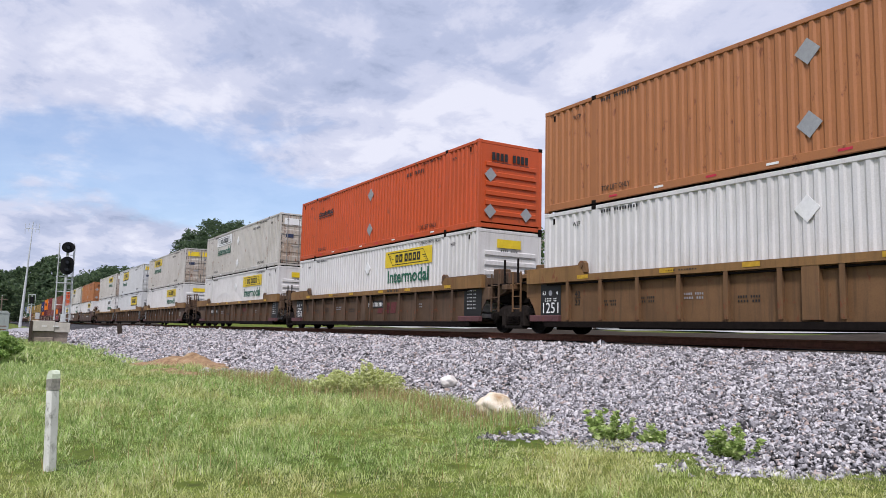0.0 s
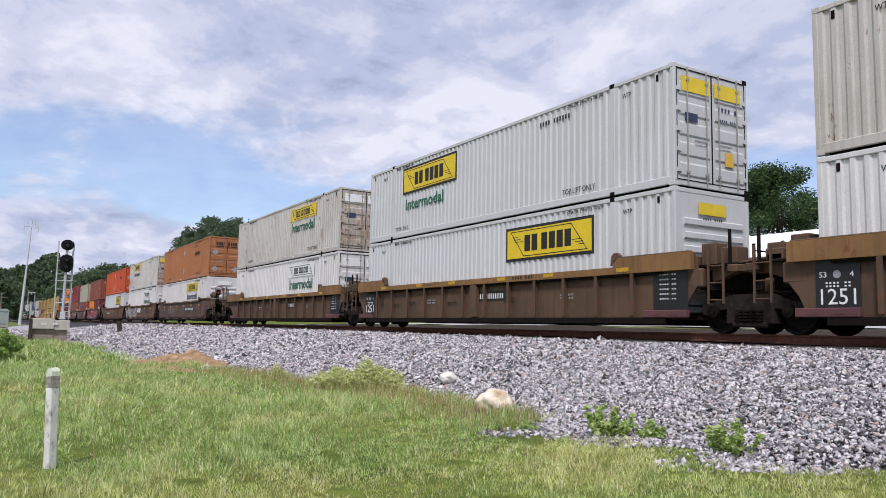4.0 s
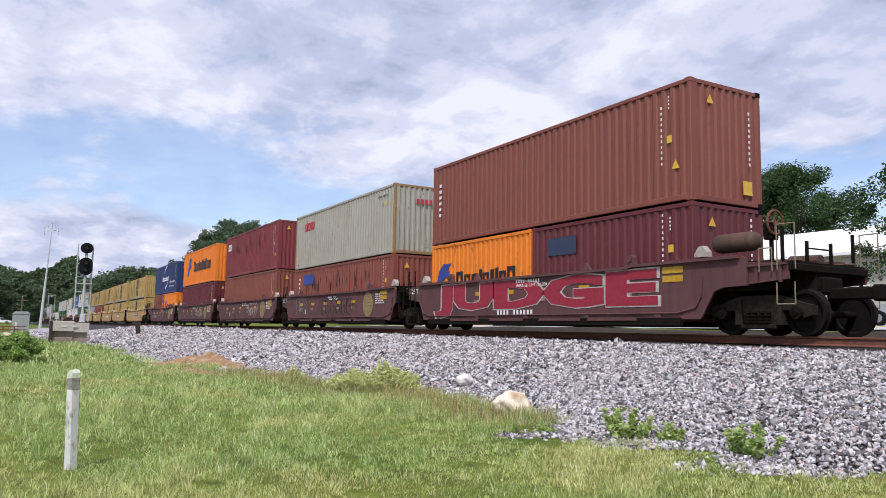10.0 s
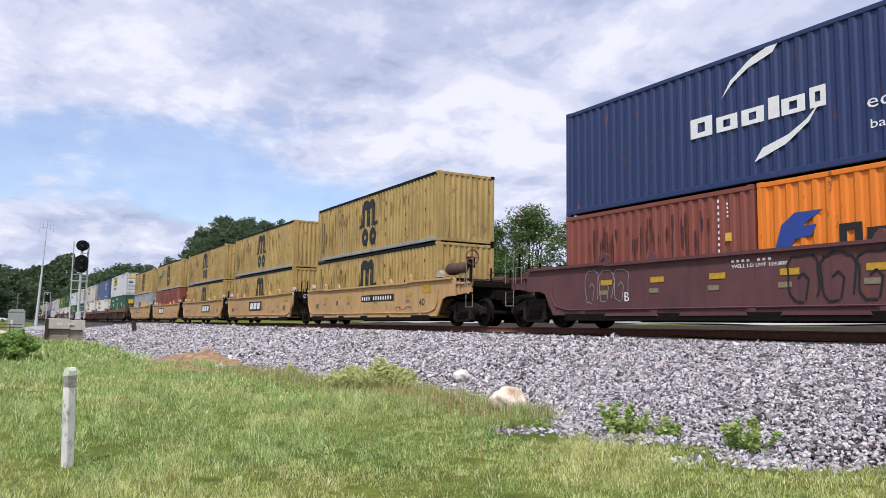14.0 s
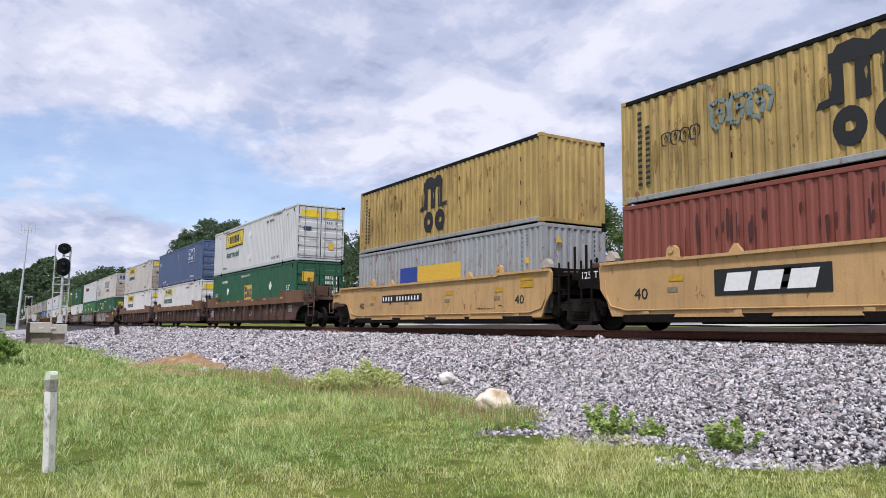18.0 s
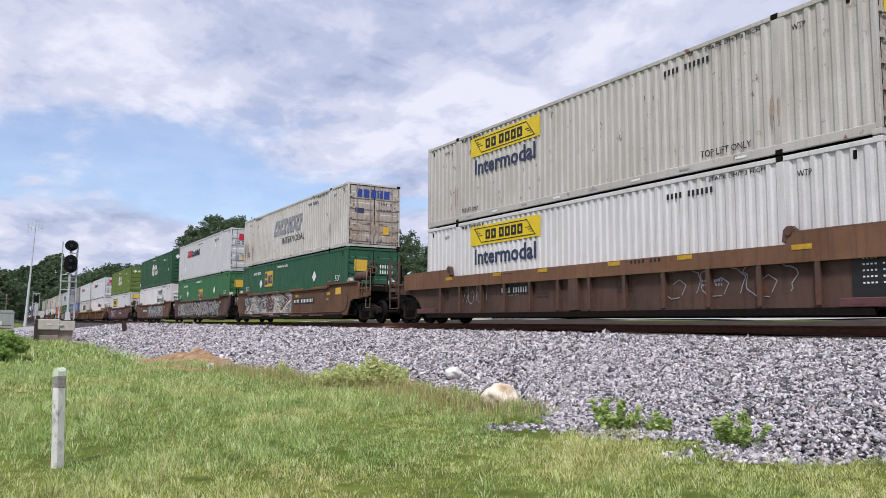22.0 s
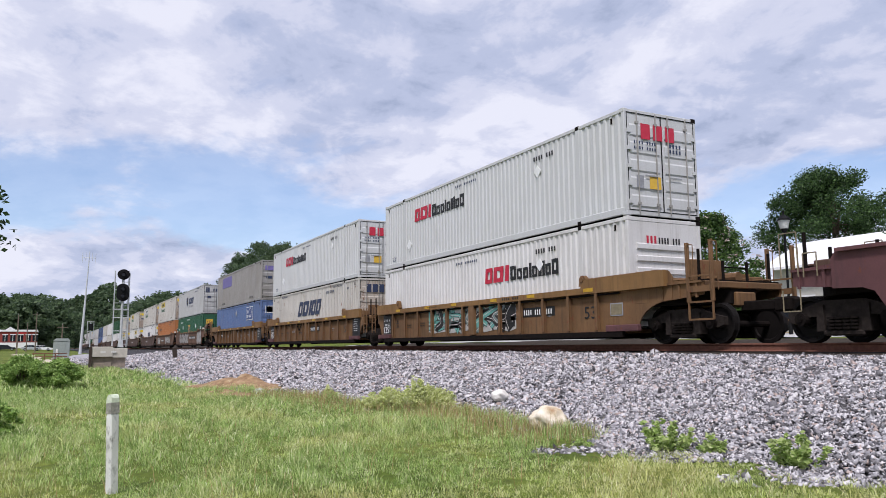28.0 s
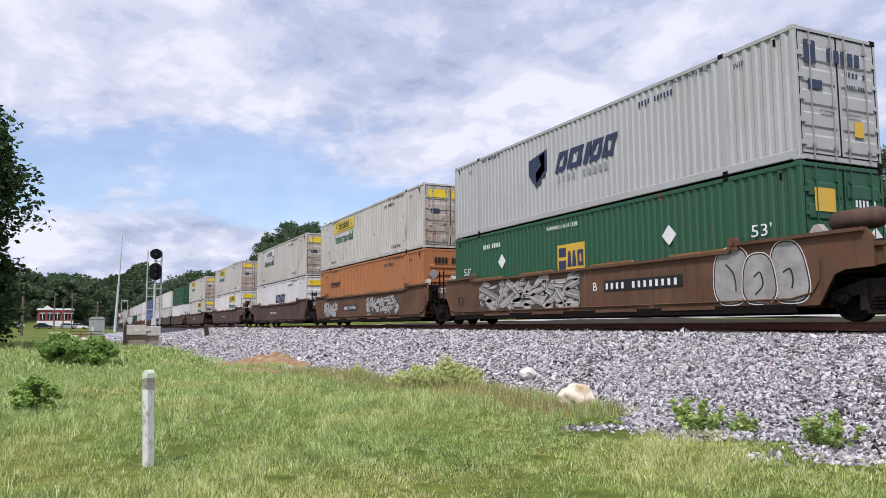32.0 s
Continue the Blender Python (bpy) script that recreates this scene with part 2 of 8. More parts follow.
DECAL = {
    "spraydark": plain("dark_spray_field", "4a403a", 0.8, vary=0.4, scale=2), "spraysilver": plain("silver_grey_spray_paint", "96938e", 0.7, vary=0.35, scale=2.5), "spraypale": plain("pale_beige_spray_paint", "b3aba0", 0.75, vary=0.3, scale=2),
    "capgrey": plain("dull_grey_cap", "a39a90", 0.7, vary=0.3),
    "yellow": plain("yellow_panel", "d8bb1c", 0.5, vary=0.12, scale=3), "black": plain("black_lettering", "181818", 0.55, vary=0.2),
    "green": plain("green_lettering", "185a42", 0.55, vary=0.15), "white": plain("white_lettering", "dedfdc", 0.55, vary=0.1),
    "grey": plain("grey_diamond_plate", "9a9c9c", 0.45, 0.3, 0.15), "red": plain("red_lettering", "b8243c", 0.55, vary=0.15),
    "panelblue": plain("dull_blue_panel", "3a5080", 0.55, vary=0.15), "blue": plain("blue_lettering", "24408c", 0.55, vary=0.15), "purple": plain("purple_panel", "6c6398", 0.55, vary=0.25, scale=4),
    "gold": plain("gold_panel", "d0a838", 0.5, vary=0.12), "amber": plain("amber_reflector", "b08a1c", 0.5, vary=0.3), "ringgold": plain("faded_gold_ring", "8a784e", 0.65, vary=0.3), "fadedred": plain("faded_dark_red_lettering", "5a2626", 0.7, vary=0.3), "chalk": plain("chalk_line", "c9c3bd", 0.7, vary=0.2), "spraygrey": plain("faded_grey_spray_paint", "857c75", 0.75, vary=0.4, scale=2.5), "spraypink": plain("dull_pink_spray_paint", "9c7f78", 0.75, vary=0.3, scale=3), "sprayteal": plain("dull_teal_spray_paint", "6f7f7c", 0.75, vary=0.3, scale=3), "spraybrown": plain("brown_spray_shadow", "553c34", 0.75, vary=0.3, scale=3), "rust": plain("thin_rust_stain", "a08e7c", 0.85, vary=0.35, scale=6), "dust": plain("brown_dirt_run", "86703f", 0.85, vary=0.3, scale=6), "grime": plain("dark_scrape", "432424", 0.8, vary=0.4, scale=6), "olive": plain("dull_olive_plate", "7a7058", 0.6, vary=0.25),
    "dark": plain("dark_blue_lettering", "2a3550", 0.55, vary=0.2), "faint": plain("faded_lettering", "8a8c90", 0.6, vary=0.25),
    "graffiti": plain("pale_grey_spray_paint", "a8a6a0", 0.7, vary=0.3), "spray": plain("red_spray_paint", "8e1f34", 0.6, vary=0.25),
    "teal": plain("teal_spray_paint", "5f9a90", 0.6, vary=0.3), "fplate": plain("dull_plate", "7c7e80", 0.5, 0.2, 0.2), "logo": plain("cream_panel", "e0d68a", 0.5, vary=0.1),
}
RAILM = plain("rusty_rail_steel", "6c483b", 0.85, 0.0, 0.3, 12, spec=0.2)
TIEM = plain("weathered_timber", "3a3028", 0.9, 0, 0.35, 5, 0.4)

# ---- shape helpers ----
class Geo:
    """Collects boxes, prisms and rods into one mesh."""

    def __init__(self):
        self.v, self.f = [], []

    def add(self, verts, faces):
        k = len(self.v)
        self.v += [tuple(p) for p in verts]
        self.f += [tuple(i + k for i in q) for q in faces]
        return self

    def box(self, x0, x1, y0, y1, z0, z1, c=0.0):
        if c <= 0:
            v = [(x, y, z) for x in (x0, x1) for y in (y0, y1) for z in (z0, z1)]
            return self.add(v, [(0, 1, 3, 2), (4, 6, 7, 5), (0, 4, 5, 1), (2, 3, 7, 6), (0, 2, 6, 4), (1, 5, 7, 3)])
        bm = bmesh.new()
        bmesh.ops.create_cube(bm, size=1)
        for p in bm.verts:
            p.co = ((x0 + x1) / 2 + p.co.x * (x1 - x0), (y0 + y1) / 2 + p.co.y * (y1 - y0), (z0 + z1) / 2 + p.co.z * (z1 - z0))
        bmesh.ops.bevel(bm, geom=bm.edges[:], offset=c, segments=1, affect="EDGES")
        bm.verts.index_update()
        self.add([p.co for p in bm.verts], [[p.index for p in q.verts] for q in bm.faces])
        bm.free()
        return self

    def prism(self, outline, y0, y1, axis="y"):
        """An outline of (x, z) points, extruded along y (or of (y, z) along x, or (x, y) along z)."""
        n = len(outline)
        put = {"y": lambda a, b, h: (a, h, b), "x": lambda a, b, h: (h, a, b), "z": lambda a, b, h: (a, b, h)}[axis]
        v = [put(a, b, y0) for a, b in outline] + [put(a, b, y1) for a, b in outline]
        return self.add(v, [tuple(range(n)), tuple(range(2 * n - 1, n - 1, -1))] + [(i, i + n, (i + 1) % n + n, (i + 1) % n) for i in range(n)])

    def rod(self, a, b, r, n=8, r2=None):
        a, b = Vector(a), Vector(b)
        q = (b - a).to_track_quat("Z", "Y")
        r2 = r if r2 is None else r2
        ring = [(math.cos(2 * math.pi * i / n), math.sin(2 * math.pi * i / n)) for i in range(n)]
        v = [a + q @ Vector((c * r, s * r, 0)) for c, s in ring] + [b + q @ Vector((c * r2, s * r2, 0)) for c, s in ring]
        return self.add(v, [tuple(range(n - 1, -1, -1)), tuple(range(n, 2 * n))] + [(i, (i + 1) % n, (i + 1) % n + n, i + n) for i in range(n)])

    def lathe(self, profile, axis_y, n=20):
        """(radius, y) rows turned round the y axis at (0, *, 0) of the mesh."""
        v = [(r * math.cos(2 * math.pi * i / n), y + axis_y, r * math.sin(2 * math.pi * i / n)) for r, y in profile for i in range(n)]
        k = len(profile)
        f = [(j * n + i, j * n + (i + 1) % n, (j + 1) * n + (i + 1) % n, (j + 1) * n + i) for j in range(k - 1) for i in range(n)]
        return self.add(v, f + [tuple(range(n - 1, -1, -1)), tuple((k - 1) * n + i for i in range(n))])

    def mesh(self, name, mat, smooth=False):
        me = bpy.data.meshes.new(name)
        me.from_pydata(self.v, [], self.f)
        bm = bmesh.new()
        bm.from_mesh(me)
        bmesh.ops.recalc_face_normals(bm, faces=bm.faces[:])
        bm.to_mesh(me)
        bm.free()
        if smooth:
            me.polygons.foreach_set("use_smooth", [True] * len(me.polygons))
        if mat:
            me.materials.append(mat)
        return me


def part(name, shape, mat, parent, label="", at=None, smooth=False):
    """One mesh under a thing (or under a part). shape: a Geo or a finished mesh that others share."""
    me = shape.mesh(name, mat, smooth) if isinstance(shape, Geo) else shape
    ob = new(name, me)
    ob.parent = parent
    if at is not None:
        ob.matrix_basis = at
    if mat and me.materials and me.materials[0] is not mat:
        ob.material_slots[0].link = "OBJECT"
        ob.material_slots[0].material = mat
    return tagged(ob, label)


def thing(name, label, category, group="", kind="", data=None):
    return tagged(new(name, data), label, category, group, kind)


SHARED = {}


def shared(key, make, mat=None, smooth=False):
    """A mesh built once under that key."""
    if key not in SHARED:
        SHARED[key] = make().mesh(str(key[0] if isinstance(key, tuple) else key), mat or BLACK, smooth)
    return SHARED[key]


def words(text, width, height, fat=0.0):
    """Raised letters in the plane y = 0, from (0, 0) to (width, height) in x and z."""
    key = ("letters", text, round(width, 3), round(height, 3), fat)
    if key not in SHARED:
        cu = bpy.data.curves.new("letters", "FONT")
        cu.body, cu.extrude, cu.resolution_u, cu.offset = text, 0.001, 2, fat
        tmp = bpy.data.objects.new("letters", cu)
        me = bpy.data.meshes.new_from_object(tmp)
        bpy.data.objects.remove(tmp)
        co = np.empty(len(me.vertices) * 3)
        me.vertices.foreach_get("co", co)
        co = co.reshape(-1, 3)
        lo, hi = co.min(0), co.max(0)
        out = np.zeros_like(co)
        out[:, 0] = (co[:, 0] - lo[0]) / (hi[0] - lo[0]) * width
        out[:, 2] = (co[:, 1] - lo[1]) / (hi[1] - lo[1]) * height
        out[:, 1] = -np.sign(co[:, 2]) * 0.002
        me.vertices.foreach_set("co", out.ravel())
        me.materials.clear()
        me.materials.append(BLACK)
        me.name = "letters"
        SHARED[key] = me
    return SHARED[key]

# ---- ground, embankment and rails ----
TRACK_Y = 14.48

def smooth(a, b, v):
    t = np.clip((v - a) / (b - a), 0, 1)
    return t * t * (3 - 2 * t)


def ground_z(x, y):
    """Height of the land: a shallow verge before the line, a little higher beyond it and far down the line."""
    z = -1.5 + 0.55 * smooth(-30, -110, x) + 0.0 * y
    z = z + (1.65 * smooth(17.0, 22.0, y)) * (1 - smooth(-30, -110, x) * 0.6)
    z = z + 0.026 * np.clip(y - 23, 0, 24) * (1 - smooth(-90, -150, x))
    aside = smooth(5, 26, np.abs(y - 14.5))
    z = z + aside * (8 * smooth(-200, -330, x) + 21 * smooth(-170, -330, x) * smooth(48, 78, y)) + 58 * smooth(-1120, -1400, x)
    swell = 0.05 * np.sin(x * 0.31 + 1) * np.cos(y * 0.43) + 0.03 * np.sin(x * 0.9 + y * 1.1)
    return z + swell * (1 - smooth(60, 200, np.abs(x)))


def toe_y(x):
    """Where the stones end and the grass begins."""
    line = np.interp(x, (-140, -120, -100, -75, -58, -52, -45, -32, -27, -22, -17, -15, -11.5, -9.7, -8.9, -8.2, -7.6, -7.2, -6.5, -6.0, -5.5, -5.25, -5.0, -4.4, 10), (5.6, 3.4, 1.2, 0.6, 2.2, 4.4, 5.2, 5.0, 5.7, 7.2, 7.6, 8.4, 7.9, 7.75, 7.0, 6.75, 6.9, 7.35, 7.85, 7.3, 7.0, 7.6, 8.5, 9.4, 9.7))
    return line + 0.10 * np.sin(x * 2.3) + 0.07 * np.sin(x * 5.1 + 1)


def foot_y(x):
    """Where the bank's slope meets the level verge."""
    return np.interp(x, (-120, -60, -45, -32, -27, -22, -17, -15, -11.5, -8.5, -6.5, -5.6, -5.0, -4.4, 10), (5.6, 4.6, 5.2, 5.0, 5.7, 7.2, 7.6, 8.3, 7.9, 7.3, 7.6, 7.5, 8.5, 9.4, 9.6))


def bank_z(x, y):
    """Height of the stone bank, as a function of the distance across the line."""
    toe = foot_y(x)
    up = -1.52 + 0.55 * smooth(-30, -110, x)
    top = -0.27
    rise = np.clip((y - toe) / (12.45 - toe), 0, 1)
    near = up + (top - up) * (rise * 0.85 + 0.15 * smooth(0, 1, rise))
    near = np.where(y < toe, up - 0.3 * (toe - y), near)
    return np.where(y < 14.48, near, top - 0.45 * smooth(16.6, 19.0, y))


def sheet(name, xs, ys, height, mat, label, category):
    X, Y = np.meshgrid(xs, ys, indexing="ij")
    Z = height(X, Y)
    v = np.stack([X, Y, Z], -1).reshape(-1, 3)
    ny = len(ys)
    i, j = np.meshgrid(np.arange(len(xs) - 1), np.arange(ny - 1), indexing="ij")
    a = (i * ny + j).ravel()
    f = np.stack([a, a + ny, a + ny + 1, a + 1], -1)
    me = bpy.data.meshes.new(name)
    me.from_pydata(v.tolist(), [], f.tolist())
    me.polygons.foreach_set("use_smooth", [True] * len(f))
    me.materials.append(mat)
    return thing(name, label, category, kind="structure", data=me)


def steps(*runs):
    out = []
    for a, b, n in runs:
        out += list(np.linspace(a, b, n, endpoint=False))
    return np.array(out + [runs[-1][1]])


m = Nodes("grass_ground", 0.95, spec=0.2)
co = m.coord(world=True)
patch, fine = m.noise(co, 0.45, 5, 0.6), m.noise(co, 9, 5, 0.7)
c = m.ramp(patch, (0.30, lin("667536")), (0.52, lin("7e8848")), (0.72, lin("a09966")))
c = m.mix(0.75, c, m.ramp(fine, (0.3, lin("36401a")), (0.7, lin("9aa65a"))), "OVERLAY")
c = m.mix(0.5, c, m.ramp(m.noise(co, 2.4, 5, 0.65), (0.35, 0.22), (0.65, 0.72)), "OVERLAY")
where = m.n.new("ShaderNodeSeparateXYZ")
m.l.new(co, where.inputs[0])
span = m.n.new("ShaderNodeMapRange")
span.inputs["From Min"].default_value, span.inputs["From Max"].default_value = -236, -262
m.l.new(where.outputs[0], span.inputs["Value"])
c = m.mix(span.outputs["Result"], c, m.ramp(fine, (0.3, lin("1e2818")), (0.7, lin("36442a"))))     # ground turns dark green between x = -236 and -262
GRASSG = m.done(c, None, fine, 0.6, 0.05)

m = Nodes("shaded_crushed_stone", 0.85, spec=0.3)
co = m.coord(world=True)
vor = m.n.new("ShaderNodeTexVoronoi")
vor.inputs["Scale"].default_value = 17
m.l.new(co, vor.inputs["Vector"])
sep = m.n.new("ShaderNodeSeparateColor")
m.l.new(vor.outputs["Color"], sep.inputs[0])
# darker than the loose stones: shade between them is put into this colour
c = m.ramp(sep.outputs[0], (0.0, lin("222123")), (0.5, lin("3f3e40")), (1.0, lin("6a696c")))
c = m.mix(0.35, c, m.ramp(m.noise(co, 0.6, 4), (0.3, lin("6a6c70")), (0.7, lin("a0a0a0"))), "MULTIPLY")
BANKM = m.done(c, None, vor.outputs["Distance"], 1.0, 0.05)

m = Nodes("ballast_stone", 0.8, spec=0.3)
co = m.coord(world=True)
isl = m.island()
c = m.ramp(isl, (0.0, lin("3a3839")), (0.28, lin("737173")), (0.6, lin("aaa8ab")), (0.9, lin("d6d2d2")), (0.94, lin("a08f86")), (1.0, lin("b9aaa4")))
c = m.mix(0.4, c, m.ramp(m.noise(co, 60, 4), (0.3, 0.3), (0.7, 0.75)), "OVERLAY")
STONEM = m.done(c, None, m.noise(co, 90, 3), 0.3, 0.01)

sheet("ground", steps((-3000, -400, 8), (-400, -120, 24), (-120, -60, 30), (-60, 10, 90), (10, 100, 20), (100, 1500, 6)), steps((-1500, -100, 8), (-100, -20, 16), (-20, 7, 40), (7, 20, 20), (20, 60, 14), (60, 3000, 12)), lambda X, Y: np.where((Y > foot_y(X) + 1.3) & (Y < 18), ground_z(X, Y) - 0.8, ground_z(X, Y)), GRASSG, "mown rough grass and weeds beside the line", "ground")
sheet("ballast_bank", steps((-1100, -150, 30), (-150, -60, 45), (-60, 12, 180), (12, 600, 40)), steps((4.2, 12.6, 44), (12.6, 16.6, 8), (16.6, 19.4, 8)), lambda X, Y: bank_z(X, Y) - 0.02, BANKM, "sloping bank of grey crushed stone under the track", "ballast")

apron = sheet("gravel_apron", np.linspace(-135, -50, 60), np.linspace(0, 1, 12), lambda X, Y: 0 * X, plain("flat_grey_gravel", "98969a", 0.9, 0, 0.3, 4, 0.5), "flat apron of grey stone beside the bank", "ballast")
for v in apron.data.vertices:
    lo, hi = float(toe_y(v.co.x)), float(foot_y(v.co.x)) + 0.8
    v.co.y = lo + (hi - lo) * v.co.y
    v.co.z = float(ground_z(np.array(v.co.x), np.array(v.co.y))) + 0.03

# dark sheets added beyond the rails; they darken the gap under the train
DARKM = plain("dark_ground", "3a342e", 0.95, 0, 0.3, 3, 0.5, spec=0.1)
sheet("cinder_strip", steps((-400, -100, 20), (-100, 60, 60)), steps((18.6, 22.2, 9)), lambda X, Y: ground_z(X, Y) + 0.03, DARKM, "dark strip along the far side", "ground")
sheet("cinder_yard", steps((-420, -100, 20), (-100, -50, 30)), steps((24.4, 40, 16)), lambda X, Y: ground_z(X, Y) + 0.03, DARKM, "wide dark sheet beyond the line", "ground")

# dark from oil, and from the train's shade painted into the colour
BEDM = plain("oily_shaded_bed", "2a2623", 0.95, 0, 0.35, 5, 0.6, spec=0.1)
sheet("track_bed", steps((-600, -60, 40), (-60, 30, 60), (30, 300, 10)), steps((13.1, 16.1, 8)), lambda X, Y: -0.20 + 0.012 * np.sin(X * 3.1) + 0 * Y, BEDM, "dark oily stone bed with the train's shade in its colour", "ballast")

RAIL = [(-0.07, -0.176), (0.07, -0.176), (0.07, -0.165), (0.012, -0.14), (0.010, -0.05), (0.036, -0.035), (0.036, -0.006), (0.028, 0.0), (-0.028, 0.0), (-0.036, -0.006), (-0.036, -0.035), (-0.010, -0.05), (-0.012, -0.14), (-0.07, -0.165)]
for y in (TRACK_Y - 0.75, TRACK_Y + 0.75):
    r = thing("rail", "long rusty brown steel rail on the stone bank", "rail", "rails", "structure", Geo().prism([(y + a, z) for a, z in RAIL], -1100, 600, "x").mesh("rail", RAILM))

# ---- loose stones, grass and weeds ----
def fast_mesh(name, verts, faces, mat):
    """A mesh from arrays: verts (n, 3), faces (m, k)."""
    me = bpy.data.meshes.new(name)
    m, k = faces.shape
    me.vertices.add(len(verts))
    me.vertices.foreach_set("co", np.ascontiguousarray(verts, np.float32).ravel())
    me.loops.add(m * k)
    me.loops.foreach_set("vertex_index", np.ascontiguousarray(faces, np.int32).ravel())
    me.polygons.add(m)
    me.polygons.foreach_set("loop_start", np.arange(0, m * k, k, dtype=np.int32))
    me.update(calc_edges=True)
    me.materials.append(mat)
    return me



def scatter_stones(x0, x1, per, size, seed, low=0.0):
    r = np.random.default_rng(seed)
    y0 = 4.4 if x0 > -48 else 0.4
    n = int((x1 - x0) * (13.55 - y0) * per)
    x, y = r.uniform(x0, x1, n), r.uniform(y0, 13.4, n)
    edge = toe_y(x)
    patch = np.sin(x * 1.9 + 0.6) * np.cos(y * 2.3 - 1.0) + 0.5 * np.sin(x * 4.7 - y * 3.1)
    keep = (y > edge + r.normal(0.0, 0.16, n)) | ((y > edge - 0.6) & (r.random(n) < 0.04)) | ((x > -10.2) & (x < -4.8) & (y > edge - 0.9) & (patch > 0.25) & (r.random(n) < 0.4))
    x, y = x[keep], y[keep]
    n = len(x)
    z = np.maximum(bank_z(x, y), ground_z(x, y)) + 0.005
    wedge = np.array([(-1, -0.9, -0.6), (1, -0.9, -0.6), (0.1, 1, -0.7), (-0.7, -0.7, 0.8), (0.8, -0.5, 0.7), (-0.1, 0.8, 0.6)])
    v = wedge[None] * (0.75 + 0.4 * r.random((n, 6, 1))) * np.stack([r.uniform(0.8, 1.35, n), r.uniform(0.55, 1.0, n), r.uniform(0.38, 0.72, n)], -1)[:, None] * (1 + 0.22 * r.standard_normal((n, 6, 3)).clip(-1.4, 1.4))
    v *= (size * r.lognormal(0, 0.28, (n, 1, 1)))
    q = r.standard_normal((n, 4)) * (1.0, 0.45, 0.45, 1.0)      # most lie on a flat side
    q /= np.linalg.norm(q, axis=1, keepdims=True)
    w, i, j, k = q.T
    R = np.stack([1 - 2 * (j * j + k * k), 2 * (i * j - k * w), 2 * (i * k + j * w), 2 * (i * j + k * w), 1 - 2 * (i * i + k * k), 2 * (j * k - i * w), 2 * (i * k - j * w), 2 * (j * k + i * w), 1 - 2 * (i * i + j * j)], -1).reshape(n, 3, 3)
    v = np.einsum("nab,nvb->nva", R, v)
    v += np.stack([x, y, z], -1)[:, None]
    f = np.array([(0, 2, 1), (3, 4, 5), (0, 1, 4), (0, 4, 3), (1, 2, 5), (1, 5, 4), (2, 0, 3), (2, 3, 5)])
    return v.reshape(-1, 3), (f[None] + (np.arange(n) * 6)[:, None, None]).reshape(-1, 3)


def joined(*lots):
    vs, fs, k = [], [], 0
    for v, f in lots:
        vs.append(v)
        fs.append(f + k)
        k += len(v)
    return np.concatenate(vs), np.concatenate(fs)


lots = [scatter_stones(-13, -1, 600, 0.033, 11), scatter_stones(-13, -1, 260, 0.022, 15), scatter_stones(-26, -13, 340, 0.043, 12), scatter_stones(-48, -26, 150, 0.060, 13), scatter_stones(-88, -48, 42, 0.085, 14)]
thing("ballast_stones", "loose angular grey crushed stones on the bank", "ballast", kind="stuff", data=fast_mesh("ballast_stones", *joined(*lots), STONEM))

m = Nodes("grass_blade", 0.6, spec=0.2)
isl = m.island()
co = m.coord(world=True)
big = m.noise(co, 0.42, 4, 0.6)
mid = m.noise(co, 3.2, 4, 0.65)
green = m.ramp(isl, (0.0, lin("6c8a42")), (0.4, lin("9ab664")), (0.8, lin("c0cf8a")), (1.0, lin("e0dfb4")))
straw = m.ramp(isl, (0.0, lin("a0a458")), (0.5, lin("ccca84")), (1.0, lin("eae2b4")))
where = m.n.new("ShaderNodeSeparateXYZ")
m.l.new(co, where.inputs[0])
dry = m.n.new("ShaderNodeMapRange")       # the mown strip nearest the line is drier
dry.inputs["From Min"].default_value, dry.inputs["From Max"].default_value = -11.5, -6.5
dry.inputs["To Max"].default_value = 0.16
m.l.new(where.outputs[0], dry.inputs["Value"])
c = m.mix(m.ramp(m.math("ADD", big, dry.outputs["Result"]), (0.53, 0.0), (0.72, 0.8)), green, straw)
c = m.mix(0.7, c, m.ramp(mid, (0.34, 0.18), (0.64, 0.78)), "OVERLAY")
m.done(c)
BLADEM = thin(m, c, 0.3)
m = Nodes("grass_seed_heads", 0.7, spec=0.2)
c = m.ramp(m.island(), (0.0, lin("8a7a4c")), (0.5, lin("a68f64")), (1.0, lin("c0a27c")))
m.done(c)
SEEDM = thin(m, c, 0.25)


def strips(x, y, h, lean, wd, a, b, r, z=None):
    """Bent blades of two segments and a tip, from arrays."""
    n = len(x)
    dx, dy, sx, sy = np.cos(a), np.sin(a), np.cos(b), np.sin(b)
    z = np.maximum(ground_z(x, y), bank_z(x, y)) if z is None else z
    P = []
    for t, wk in ((0.0, 1.0), (0.55, 0.75)):
        cx, cy, cz = x + dx * lean * t * t, y + dy * lean * t * t, z + h * t - 0.01
        P += [np.stack([cx - sx * wd * wk, cy - sy * wd * wk, cz], -1), np.stack([cx + sx * wd * wk, cy + sy * wd * wk, cz], -1)]
    P.append(np.stack([x + dx * lean, y + dy * lean, z + h * (0.95 - 0.25 * r.random(n))], -1))
    v = np.stack(P, 1)
    f = np.array([(0, 1, 3), (0, 3, 2), (2, 3, 4)])
    return v.reshape(-1, 3), (f[None] + (np.arange(n) * 5)[:, None, None]).reshape(-1, 3)


